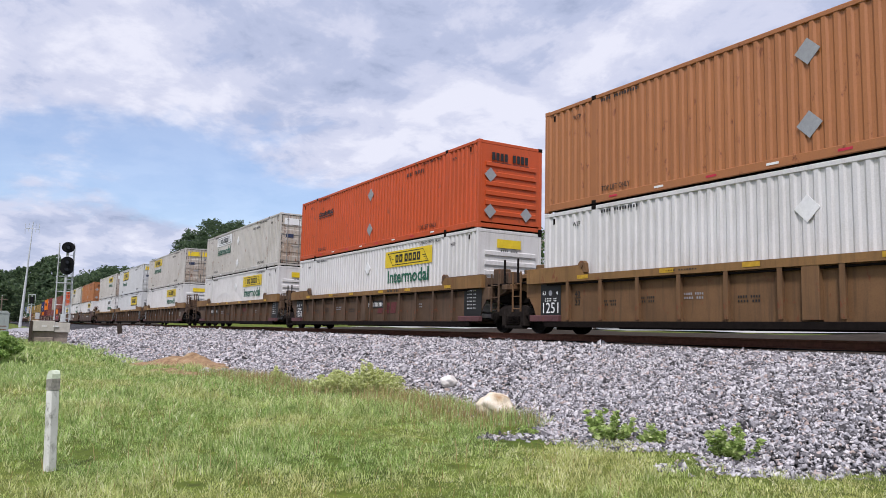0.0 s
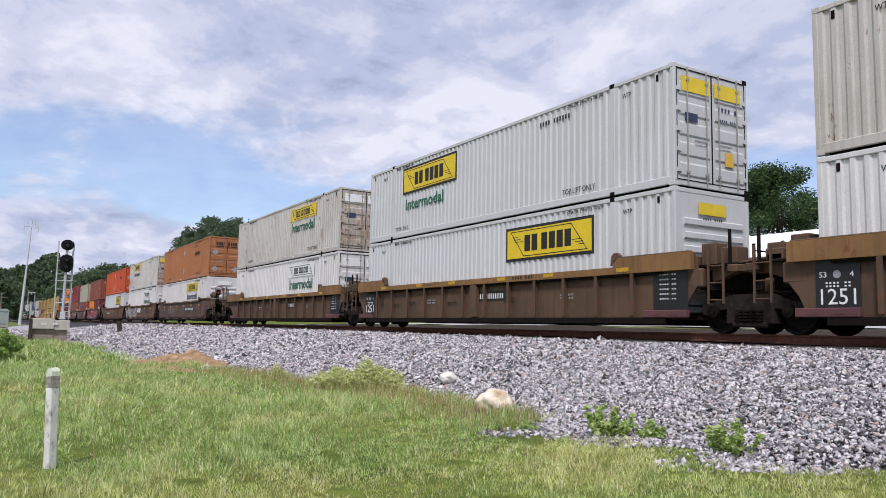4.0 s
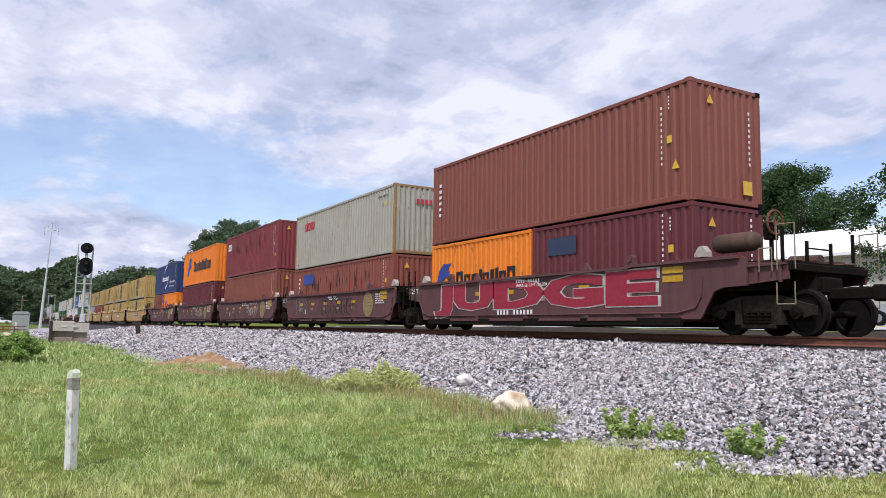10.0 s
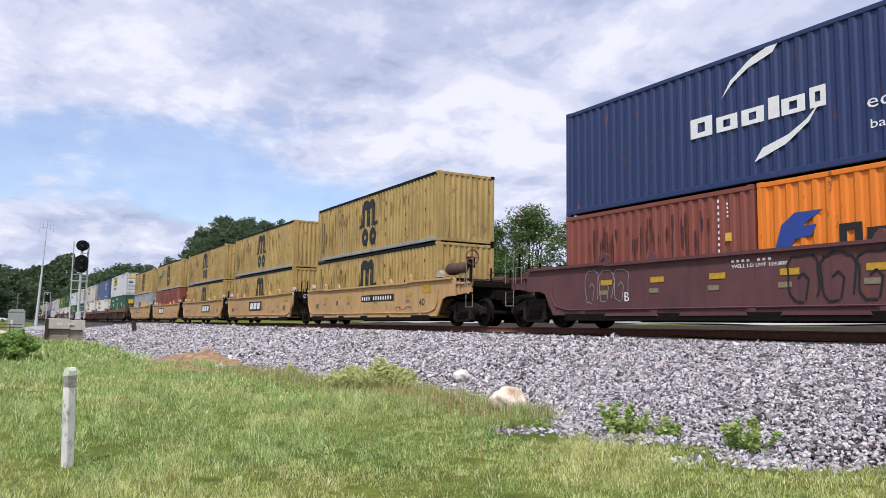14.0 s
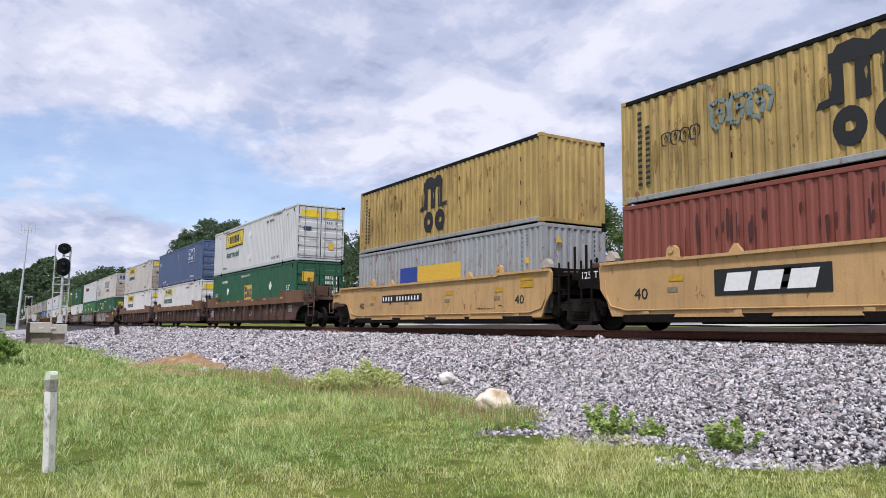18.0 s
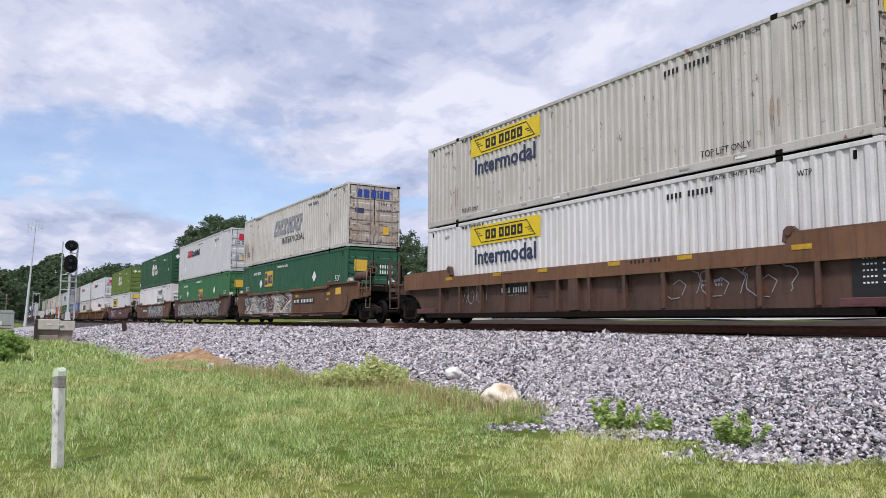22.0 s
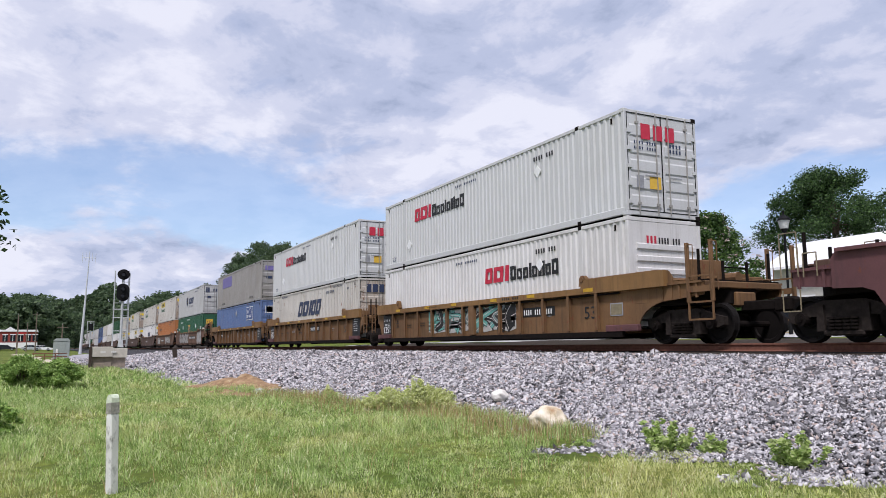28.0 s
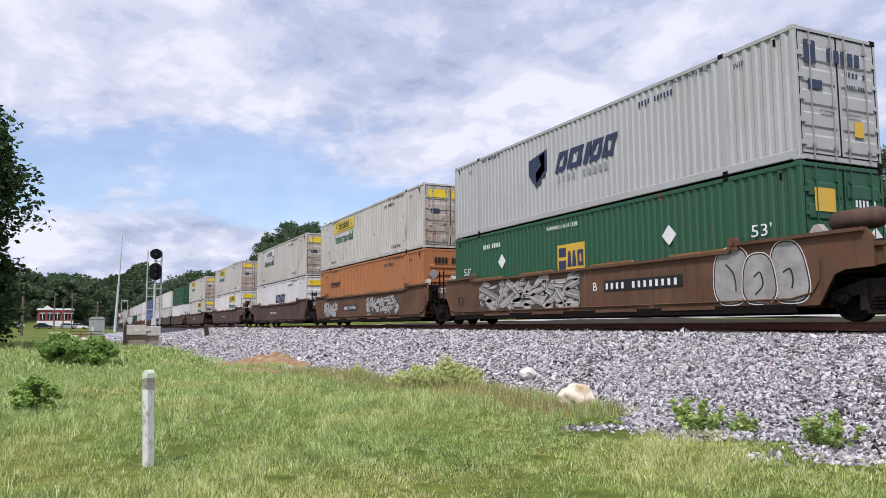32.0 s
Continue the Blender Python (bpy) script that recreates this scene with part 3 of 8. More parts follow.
def bare_ground(x, y):
    """Gaps in the grass along the stones, and a few worn spots."""
    edge = toe_y(x)
    gap = np.sin(x * 1.1 + 2) * np.sin(y * 1.7) + 0.5 * np.sin(x * 2.9) * np.cos(y * 2.2)
    worn = np.sin(x * 2.1 + y * 0.9) * np.sin(y * 3.3 - x * 0.7) > 0.86
    ragged = 0.16 * np.sin(x * 41.3 + y * 17.7) + 0.12 * np.sin(x * 13.1 - y * 23.0)
    return (y > edge + 0.06 + ragged) | ((y > edge - 0.8) & (gap > 0.35)) | worn | (np.hypot(x, y) < 2.6)


def length_of(x, y):
    """How long the grass stands: mown short before the stones near at hand, rank elsewhere."""
    lush = 0.5 + 0.5 * np.sin(x * 0.9 + 0.7) * np.sin(y * 1.3 + 1) + 0.25 * np.sin(x * 2.3 + y * 1.7)
    mown = smooth(-11.0, -7.5, x) * 0.35 * smooth(0.5, 4.0, y + 0.25 * x + 2)
    return np.clip(0.55 + 0.6 * lush, 0.35, 1.3) * (1 - mown)


def blades(n, x0, x1, y0, y1, tall, wide, seed):
    r = np.random.default_rng(seed)
    x, y = r.uniform(x0, x1, n), r.uniform(y0, y1, n)
    keep = ~bare_ground(x, y)
    x, y = x[keep], y[keep]
    n = len(x)
    h = tall * length_of(x, y) * r.uniform(0.5, 1.35, n)
    return strips(x, y, h, r.uniform(0.2, 1.1, n) * h, wide * r.uniform(0.6, 1.4, n), r.uniform(0, 6.283, n), r.uniform(0, 6.283, n), r)


def tufts(n, per, x0, x1, y0, y1, tall, wide, seed, spread=0.05):
    """Bunches of blades that fan out from one root."""
    r = np.random.default_rng(seed)
    tx, ty = r.uniform(x0, x1, n), r.uniform(y0, y1, n)
    keep = ~bare_ground(tx, ty)
    tx, ty = tx[keep], ty[keep]
    n = len(tx)
    th = tall * length_of(tx, ty) * r.uniform(0.55, 1.5, n)
    rep = lambda q: np.repeat(q, per)
    a = r.uniform(0, 6.283, n * per)
    off = spread * np.sqrt(r.random(n * per))
    h = rep(th) * r.uniform(0.6, 1.15, n * per)
    return strips(rep(tx) + off * np.cos(a), rep(ty) + off * np.sin(a), h, r.uniform(0.25, 0.95, n * per) * h, wide * r.uniform(0.6, 1.3, n * per), a + r.normal(0, 0.5, n * per), a + 1.57 + r.normal(0, 0.6, n * per), r)


lots = [blades(110000, -15, 0, -4.5, 10.2, 0.08, 0.0036, 21), blades(90000, -32, -13.5, -8, 8.0, 0.11, 0.0065, 22), blades(32000, -70, -30, -16, 6.0, 0.22, 0.02, 23), blades(45000, -9.5, -3, 0.5, 9.0, 0.075, 0.003, 28),
        tufts(6600, 16, -15.5, 0, -4.5, 10.2, 0.17, 0.0032, 24), tufts(4200, 12, -30, -12.5, -8, 8.2, 0.21, 0.006, 25, 0.09), tufts(1800, 10, -60, -30, -12, 6, 0.32, 0.016, 26, 0.2)]
# rank tufts hard against the stones and round the boulder
r = np.random.default_rng(27)
tx = r.uniform(-26, -9.8, 460)
for k in range(12):
    ty = toe_y(tx) - np.abs(r.normal(0.0, 0.35, len(tx)))
    a = r.uniform(0, 6.283, len(tx))
    h = r.uniform(0.14, 0.36, len(tx))
    lots.append(strips(tx + r.normal(0, 0.05, len(tx)), ty, h, h * r.uniform(0.2, 0.8, len(tx)), np.full(len(tx), 0.0036), a, a + 1.57, r))
thing("grass", "tall uneven green grass with dry straw patches", "grass", kind="stuff", data=fast_mesh("grass", *joined(*lots), BLADEM))

# thin brown stalks with seed heads
n = 3200
sx_, sy_ = r.uniform(-24, -9.5, n), None
sy_ = toe_y(sx_) - 0.1 - np.abs(r.normal(0, 0.9, n))
h = r.uniform(0.22, 0.48, n)
a = r.uniform(0, 6.283, n)
stalk = strips(sx_, sy_, h, h * r.uniform(0.1, 0.5, n), np.full(n, 0.003), a, a + 1.57, r)
k = 900
sx2, sy2, h2 = r.uniform(-20, -3, k), r.uniform(-4, 6.5, k), r.uniform(0.15, 0.4, k)
stalk2 = strips(sx2, sy2, h2, h2 * 0.4, np.full(k, 0.003), r.uniform(0, 6.28, k), r.uniform(0, 6.28, k), r)
thing("seed_grass", "thin brown grass stalks with seed heads", "grass", kind="stuff", data=fast_mesh("seed_grass", *joined(stalk, stalk2), SEEDM))


def foliage(name, colours, rough=0.55, share=0.3):
    m = Nodes(name, rough, spec=0.3)
    cs = [lin(h) for h in colours]
    c = m.ramp(m.island(), *[(i / max(1, len(cs) - 1), k) for i, k in enumerate(cs)])
    c = m.mix(0.3, c, m.ramp(m.noise(m.coord(world=True), 0.6, 3), (0.3, 0.3), (0.7, 0.75)), "OVERLAY")
    m.done(c)
    return thin(m, c, share)


LEAFD = foliage("dark_tree_leaves", ("22331a", "304826", "3e572e", "526d3a"))
LEAFM = foliage("tree_leaves", ("2a3e20", "3d562b", "506c34", "688442"))
LEAFB = foliage("bush_leaves", ("708a44", "92ac5a", "b4c67a", "d2daa0"), share=0.4)
LEAFY = foliage("yellow_green_leaves", ("a8b468", "c2ca82", "d8dca0", "e6e6b8"))
LEAFW = foliage("pale_blossom", ("b8a8a0", "d8ccc4", "c89a98"))
LEAFG = foliage("shrub_leaves", ("5c7c3a", "7a9a4c", "98b460", "b2c878"))
# paler than the near trees: distance haze is put into these greens
WOODS = foliage("hazy_woods_leaves", ("3f5038", "4c5e44", "596d4c", "6a7e56"), share=0.5)
BARK = plain("bark", "4a3f34", 0.95, 0, 0.35, 6, 0.5)


def leaf_cloud(centres, radii, per, size, seed, flat=0.55):
    """Small leaf faces spread over the shells of overlapping clumps."""
    r = np.random.default_rng(seed)
    C_ = np.repeat(np.asarray(centres, float), per, 0)
    Rr = np.repeat(np.asarray(radii, float), per, 0)
    n = len(C_)
    d = r.standard_normal((n, 3))
    d /= np.linalg.norm(d, axis=1, keepdims=True)
    p = C_ + d * Rr * (r.random((n, 1)) ** 0.4) * r.uniform(0.8, 1.15, (n, 1))
    a = r.standard_normal((n, 3))
    a[:, 2] *= flat
    a /= np.linalg.norm(a, axis=1, keepdims=True)
    b = np.cross(a, r.standard_normal((n, 3)))
    b /= np.linalg.norm(b, axis=1, keepdims=True) + 1e-9
    s = size * r.uniform(0.6, 1.5, (n, 1))
    v = np.stack([p - a * s, p + b * s * 0.55, p + a * s, p - b * s * 0.55], 1)
    return v.reshape(-1, 3), np.arange(n * 4).reshape(n, 4)


def tree(name, label, x, y, z, height, spread, leaf, seed, per=60, size=0.14, trunk=0.22, stems=1, bare=0.3, category="tree", clumps=None, blossom=0, taper=2.2, waist=0.75):
    rnd = random.Random(seed)
    t = thing(name, label, category)
    t.matrix_basis = pose(x, y, z)
    clumps = clumps or 70
    cs, rs = [], []
    for i in range(clumps):
        u = rnd.random() ** 0.7
        hz = height * (bare + (1 - bare) * u)
        ring = spread * (1 - min(1, abs(2 * (u - 0.42))) ** taper * waist) * rnd.random() ** 0.45
        a = rnd.uniform(0, 6.283)
        cs.append((ring * math.cos(a), ring * math.sin(a), hz))
        k = spread * rnd.uniform(0.14, 0.30)
        rs.append((k, k, k * 0.75))
    g = Geo()
    for s in range(stems):
        a = rnd.uniform(0, 6.28)
        lean = Vector((math.cos(a), math.sin(a), 0)) * (spread * 0.25 if stems > 1 else spread * 0.06)
        p0, p1, p2 = Vector((lean.x * 0.1, lean.y * 0.1, -0.1)), lean * 0.6 + Vector((0, 0, height * 0.45)), lean + Vector((0, 0, height * 0.85))
        g.rod(p0, p1, trunk, 9, trunk * 0.62).rod(p1, p2, trunk * 0.62, 7, trunk * 0.15)
        for i in range(7):
            c = Vector(rnd.choice(cs))
            f = rnd.uniform(0.25, 0.95)
            base = p0.lerp(p1, f) if rnd.random() < 0.4 else p1.lerp(p2, f * 0.8)
            g.rod(base, base.lerp(c, 0.9), trunk * 0.3, 6, trunk * 0.06)
    part("trunk", g, BARK, t)
    crown = part("crown", fast_mesh("crown", *leaf_cloud(cs, rs, per, size, seed), leaf), leaf, t)
    if blossom:
        tops = [c for c in cs if c[2] > height * 0.55]
        part("blossom", fast_mesh("blossom", *leaf_cloud([(c[0] * 1.05, c[1] * 1.05, c[2] + 0.2) for c in tops], [(0.35, 0.35, 0.3)] * len(tops), blossom, 0.09, seed + 1), LEAFW), LEAFW, t)
    return t


def weed(name, label, x, y, z, height, spread, n, leaf, seed, size=0.06, lots=9):
    """A low weed: thin stems that fan out, small leaves in whorls along them."""
    rnd = random.Random(seed)
    t = thing(name, label, "weed")
    t.matrix_basis = pose(x, y, z)
    g, cs = Geo(), []
    for i in range(n):
        a, o = rnd.uniform(0, 6.28), rnd.uniform(0.1, 1.0) * spread
        root = Vector((math.cos(a) * o * 0.5, math.sin(a) * o * 0.5, -0.03))
        h = height * rnd.uniform(0.45, 1.0) * (1.1 - 0.4 * o / spread)
        tip = Vector((math.cos(a) * o, math.sin(a) * o, h))
        g.rod(root, tip, 0.005, 4, 0.0015)
        for k in range(lots):
            cs.append(tuple(root.lerp(tip, rnd.uniform(0.25, 1.05))))
    part("stems", g, leaf, t)
    part("leaves", fast_mesh("leaves", *leaf_cloud(cs, [(0.045, 0.045, 0.03)] * len(cs), 5, size, seed, 0.35), leaf), leaf, t)
    return t


def hug(x, y):
    """The surface under a small thing."""
    return float(max(ground_z(np.array(x), np.array(y)), bank_z(np.array(x), np.array(y)))) if y < 14 else float(ground_z(np.array(x), np.array(y)))


weed("weed", "leafy bright green weed among the stones", -7.7, 7.3, hug(-7.7, 7.3), 0.50, 0.36, 22, LEAFB, 31, 0.036)
weed("weed", "small leafy green weed among the stones", -7.35, 7.75, hug(-7.35, 7.75), 0.26, 0.20, 16, LEAFB, 32, 0.026)
weed("weed", "leafy bright green weed at the grass edge", -6.15, 7.8, hug(-6.15, 7.8), 0.40, 0.36, 24, LEAFB, 33, 0.034)
weed("weed", "low feathery yellow-green weed clump on the bank", -17.0, 7.35, hug(-17.0, 7.35), 0.56, 0.75, 190, LEAFY, 34, 0.022, 24)
weed("weed", "low feathery yellow-green weed clump on the bank", -16.2, 7.85, hug(-16.2, 7.85), 0.62, 0.80, 210, LEAFY, 35, 0.022, 24)
weed("weed", "tall thin yellow-green weed on the bank", -16.1, 7.6, hug(-16.1, 7.6), 0.95, 0.22, 16, LEAFY, 36, 0.032, 18)
weed("weed", "tall thin yellow-green weed on the bank", -21.5, 7.3, hug(-21.5, 7.3), 0.45, 0.25, 10, LEAFY, 37, 0.03, 14)
weed("weed", "low feathery yellow-green weed clump on the bank", -18.3, 7.2, hug(-18.3, 7.2), 0.25, 0.35, 40, LEAFY, 39, 0.034, 12)
weed("weed", "small tuft of weeds in the gravel", -9.0, 6.9, hug(-9.0, 6.9), 0.13, 0.18, 12, LEAFB, 38, 0.022)

m = Nodes("pale_boulder", 0.85, spec=0.2)
co = m.coord(world=True)
f = m.noise(co, 6, 6, 0.7)
c = m.ramp(m.noise(co, 3.1, 5, 0.65), (0.30, lin("a88a68")), (0.44, lin("cfc1a6")), (0.66, lin("e2d9c8")))
ROCKM = m.done(m.mix(0.35, c, m.ramp(f, (0.3, 0.3), (0.7, 0.75)), "OVERLAY"), None, f, 0.7, 0.04)


def boulder(label, x, y, z, sx, sy, sz, seed, tint):
    bm = bmesh.new()
    bmesh.ops.create_icosphere(bm, subdivisions=4, radius=1)
    noise.seed_set(seed)
    for v in bm.verts:
        k = 1 + 0.24 * noise.noise(v.co * 1.3) + 0.12 * noise.noise(v.co * 2.7) + 0.03 * noise.noise(v.co * 8)
        v.co = Vector((v.co.x * sx, v.co.y * sy, max(v.co.z, -0.75) * sz)) * k
    me = bpy.data.meshes.new("boulder")
    bm.to_mesh(me)
    bm.free()
    me.polygons.foreach_set("use_smooth", [True] * len(me.polygons))
    me.materials.append(tint)
    b = thing("boulder", label, "rock", "pale rocks", data=me)
    b.matrix_basis = pose(x, y, z, 0, 0, seed * 40)
    return b


boulder("rounded cream and tan boulder at the grass edge", -11.0, 7.75, hug(-11, 7.75) + 0.19, 0.34, 0.28, 0.25, 2, ROCKM)
boulder("small white rock lying on the bank", -14.9, 9.15, hug(-14.9, 9.15) + 0.13, 0.22, 0.18, 0.15, 3, plain("white_rock", "dcd8d0", 0.85, 0, 0.12, 6, 0.4))

# red earth thrown up beside the stones
m = Nodes("bare_red_earth", 0.95, spec=0.2)
f = m.noise(m.coord(world=True), 3.5, 6, 0.65)
EARTH = m.done(m.ramp(f, (0.3, lin("6e543e")), (0.55, lin("9a7f60")), (0.8, lin("b5a382"))), None, f, 0.8, 0.05)


def mound(label, x, y, lx, ly, h, seed, turn):
    bm = bmesh.new()
    bmesh.ops.create_grid(bm, x_segments=30, y_segments=22, size=1)
    noise.seed_set(seed)
    for v in bm.verts:
        r = math.hypot(v.co.x, v.co.y)
        up = max(0.0, 1 - r) ** 1.3 * h * (1 + 0.5 * noise.noise(v.co * 4)) - 0.05 - 0.10 * max(0, r - 0.8)
        v.co = Vector((v.co.x * lx, v.co.y * ly, up))
    me = bpy.data.meshes.new("earth_mound")
    bm.to_mesh(me)
    bm.free()
    me.polygons.foreach_set("use_smooth", [True] * len(me.polygons))
    me.materials.append(EARTH)
    b = thing("earth_mound", label, "mound", kind="structure", data=me)
    b.matrix_basis = pose(x, y, hug(x, y) + 0.02, 0, 0, turn)


mound("low mound of bare red-brown earth by the stones", -27.6, 6.1, 3.4, 1.2, 0.50, 4, 24)
mound("scraped patch of bare tan earth in grass", -25.2, 5.0, 1.6, 0.8, 0.14, 6, 20)

# ---- lineside things ----
STAINC = plain("stained_brown_concrete", "8c8072", 0.9, 0, 0.35, 2.6, 0.5)
PALEC = plain("pale_concrete", "b4afa3", 0.9, 0, 0.15, 3, 0.35)
CONC = plain("weathered_concrete", "a09a8c", 0.9, 0, 0.22, 2.2, 0.35)
GALV = plain("galvanised_steel", "bcc0c0", 0.5, 0.2, 0.15, 6)
SHEDM = plain("grey_green_cabinet_paint", "8d9690", 0.6, 0, 0.1, 2)
WHITEP = paint("chipped_white_post_paint", "d6d6d0", "6a685c", 0.4, 0.1, 0.7)
m = Nodes("lichened_white_paint", 0.85, spec=0.2)
co = m.coord((1, 1, 0.7))
spots = m.noise(co, 14, 6, 0.7)
c = m.mix(m.ramp(spots, (0.50, 0.0), (0.66, 0.8)), m.ramp(m.noise(co, 4, 4), (0.3, lin("c2c2ba")), (0.7, lin("e0e0da"))), lin("77776c"))
POSTM = m.done(c, None, spots, 0.4, 0.01)
WOODP = plain("grey_pole_timber", "6a5f52", 0.9, 0, 0.25, 4, 0.4)

post = thing("marker_post", "white painted square marker post with mossy worn top", "post")
post.matrix_basis = pose(-9.2, 0.67, hug(-9.2, 0.67), 1.0, -1.8, 28)
part("shaft", Geo().box(-0.05, 0.05, -0.05, 0.05, -0.2, 0.86, 0.012), POSTM, post)
part("neck", Geo().prism([(-0.055, 0.86), (0.052, 0.86), (0.047, 0.93), (0.05, 0.985), (-0.05, 0.97), (-0.046, 0.91)], -0.05, 0.05), plain("lichen_stained_neck", "8f8d82", 0.9, 0, 0.6, 22, 0.6), post, "dark lichen band under the top")
part("cap", Geo().prism([(-0.052, 0.966), (0.05, 0.98), (0.052, 1.03), (0.034, 1.062), (0.0, 1.068), (-0.03, 1.05), (-0.05, 1.01)], -0.046, 0.046), plain("mossy_white", "c9d2ba", 0.9, 0, 0.3), post, "chipped pale mossy top")

# signal on its concrete block
base = thing("signal_foundation", "old stained concrete foundation block with dark end post", "foundation")
base.matrix_basis = pose(-55.0, 3.4, -1.3)
part("block", Geo().box(-2.2, -0.18, -1.0, 1.05, -0.2, 0.72, 0.03).box(-2.2, -0.05, -1.02, 0.2, -0.2, 0.35, 0.03), STAINC, base, "brown-stained concrete block")
part("ledge", Geo().box(-2.3, 0.08, -1.02, 0.25, 0.72, 1.40, 0.03).box(-2.3, 0.02, 0.25, 1.15, 0.66, 1.30, 0.03), PALEC, base, "pale concrete ledge")
part("end_post", Geo().box(-0.1, 0.12, -1.2, -1.02, -0.2, 1.38, 0.01), TIEM, base)
for y in (-0.35, 0.3):
    part("pale_fitting", Geo().prism([(-0.16, 1.0), (0.16, 1.0), (0.16, 1.2), (0, 1.34), (-0.16, 1.2)], 0.08, 0.12, "y").box(-0.16, 0.16, 0.0, 0.1, 1.0, 1.1), WHITEP, base, at=pose(0.1, y, 0.0, 0, 0, 90))

mast = thing("railway_signal", "tall steel signal mast with two black heads and ladder", "signal")
mast.matrix_basis = pose(-55.9, 4.15, 0.06)
part("mast", Geo().rod((0, 0, 0), (0, 0, 5.2), 0.085, 12).box(-0.2, 0.2, -0.2, 0.2, 0, 0.05).box(-0.15, 0.15, -0.15, 0.15, 0.05, 0.5, 0.02), GALV, mast)


def signal_ladder():
    g = Geo()
    for y in (-0.2, 0.2):
        g.rod((0, y, 0), (0, y, 5.3), 0.038, 6)
    for i in range(15):
        g.rod((0, -0.2, 0.2 + i * 0.33), (0, 0.2, 0.2 + i * 0.33), 0.022, 5)
    return g


part("ladder", signal_ladder(), GALV, mast, at=pose(-0.55, 0.2, 0))
part("cage_frame", Geo().rod((0, -0.52, 0.1), (0, -0.52, 5.2), 0.045, 6).rod((0, 0.42, 0.1), (0, 0.42, 5.1), 0.03, 6).rod((0, -0.52, 2.0), (0, 0.42, 2.0), 0.025, 6).rod((0, -0.52, 1.1), (0, 0.42, 1.1), 0.025, 6).rod((0, -0.52, 3.0), (0, 0.42, 3.0), 0.02, 6).rod((0, -0.52, 3.9), (0, 0.42, 3.9), 0.02, 6).rod((-0.5, -0.52, 2.5), (0, -0.52, 2.5), 0.02, 6), GALV, mast)
part("platform", Geo().box(-0.6, 0.1, -0.55, 0.45, 2.55, 2.6).box(-0.6, 0.1, -0.55, -0.5, 2.6, 2.75), GALV, mast)
for z, tall in ((4.95, 0.0), (3.72, 0.24)):
    def head():
        out = [(0.40 * math.cos(a), (0.36 * math.sin(a)) + math.copysign(tall, math.sin(a))) for a in np.linspace(0.05, 2 * math.pi + 0.05, 25)[:24]]
        return Geo().prism(out, 0.10, 0.16, "x")
    h = part("signal_head", head(), BLACK, mast, "black oval signal head with dark lenses", pose(0, 0, z))
    part("lamp_case", Geo().box(-0.22, 0.1, -0.2, 0.2, -0.3, 0.3, 0.04), BLACK, h)
    for k in ((0.0,) if not tall else (-0.24, 0.24)):
        part("hood", Geo().prism([(0.16 * math.cos(a), k + 0.16 * math.sin(a)) for a in np.linspace(-0.3, math.pi + 0.3, 12)] + [(0.14 * math.cos(a), k + 0.14 * math.sin(a)) for a in np.linspace(math.pi + 0.3, -0.3, 12)], 0.16, 0.42, "x"), BLACK, h)
        part("lens", Geo().rod((0.16, 0, k), (0.175, 0, k), 0.12, 14), plain("dark_lens", "121416", 0.15), h)

far_sig = thing("railway_signal", "distant slim signal mast with ladder frame", "signal")
far_sig.matrix_basis = pose(-130, 5.25, -0.6)
part("mast", Geo().rod((0, 0, 0), (0, 0, 4.6), 0.08, 8), GALV, far_sig)
part("frame", Geo().rod((0, -0.45, 2.4), (0, -0.45, 4.8), 0.04, 6).rod((0, 0.45, 2.4), (0, 0.45, 4.8), 0.04, 6).rod((0, -0.45, 3.2), (0, 0.45, 3.2), 0.04, 6).rod((0, -0.45, 4.7), (0, 0.45, 4.7), 0.04, 6), GALV, far_sig)
part("signal_head", Geo().box(0.05, 0.2, -0.3, 0.3, 3.4, 4.4, 0.05), BLACK, far_sig)

ant = thing("antenna_mast", "slender grey antenna mast with dipole arms, slightly leaning", "antenna")
ant.matrix_basis = pose(-110, 3.34, -0.75)
part("pole", Geo().rod((0, 0, 0), (0, 0.27, 6.5), 0.20, 10, 0.13).rod((0, 0.27, 6.5), (0, 0.55, 13.6), 0.11, 8, 0.05), GALV, ant)
part("cross_arm", Geo().rod((0, -0.3, 12.7), (0, 1.3, 12.7), 0.04, 6), GALV, ant)
for y in (-0.3, 0.1, 0.9, 1.3):
    part("dipole", Geo().rod((0, y, 12.0 if y in (-0.3, 1.3) else 12.3), (0, y, 13.4), 0.035, 6), GALV, ant)

shed = thing("equipment_cabinet", "grey-green metal equipment shelter with hipped roof", "shed")
shed.matrix_basis = pose(-86.0, 0.9, -1.0)
part("wall", Geo().box(-1.6, 0, -0.75, 0.75, 0, 1.75, 0.03), SHEDM, shed)
part("roof", Geo().prism([(-0.82, 1.75), (0.82, 1.75), (0.55, 2.02), (-0.55, 2.02)], -1.65, 0.05, "x"), SHEDM, shed)
part("door", Geo().box(0.0, 0.03, -0.45, 0.35, 0.15, 1.6, 0.008), SHEDM, shed)
part("white_vent", Geo().box(0.03, 0.09, -0.5, -0.28, 0.35, 0.95, 0.02), WHITEP, shed)
part("plinth", Geo().box(-1.8, 0.2, -0.9, 0.9, -0.3, 0.02, 0.02), CONC, shed)

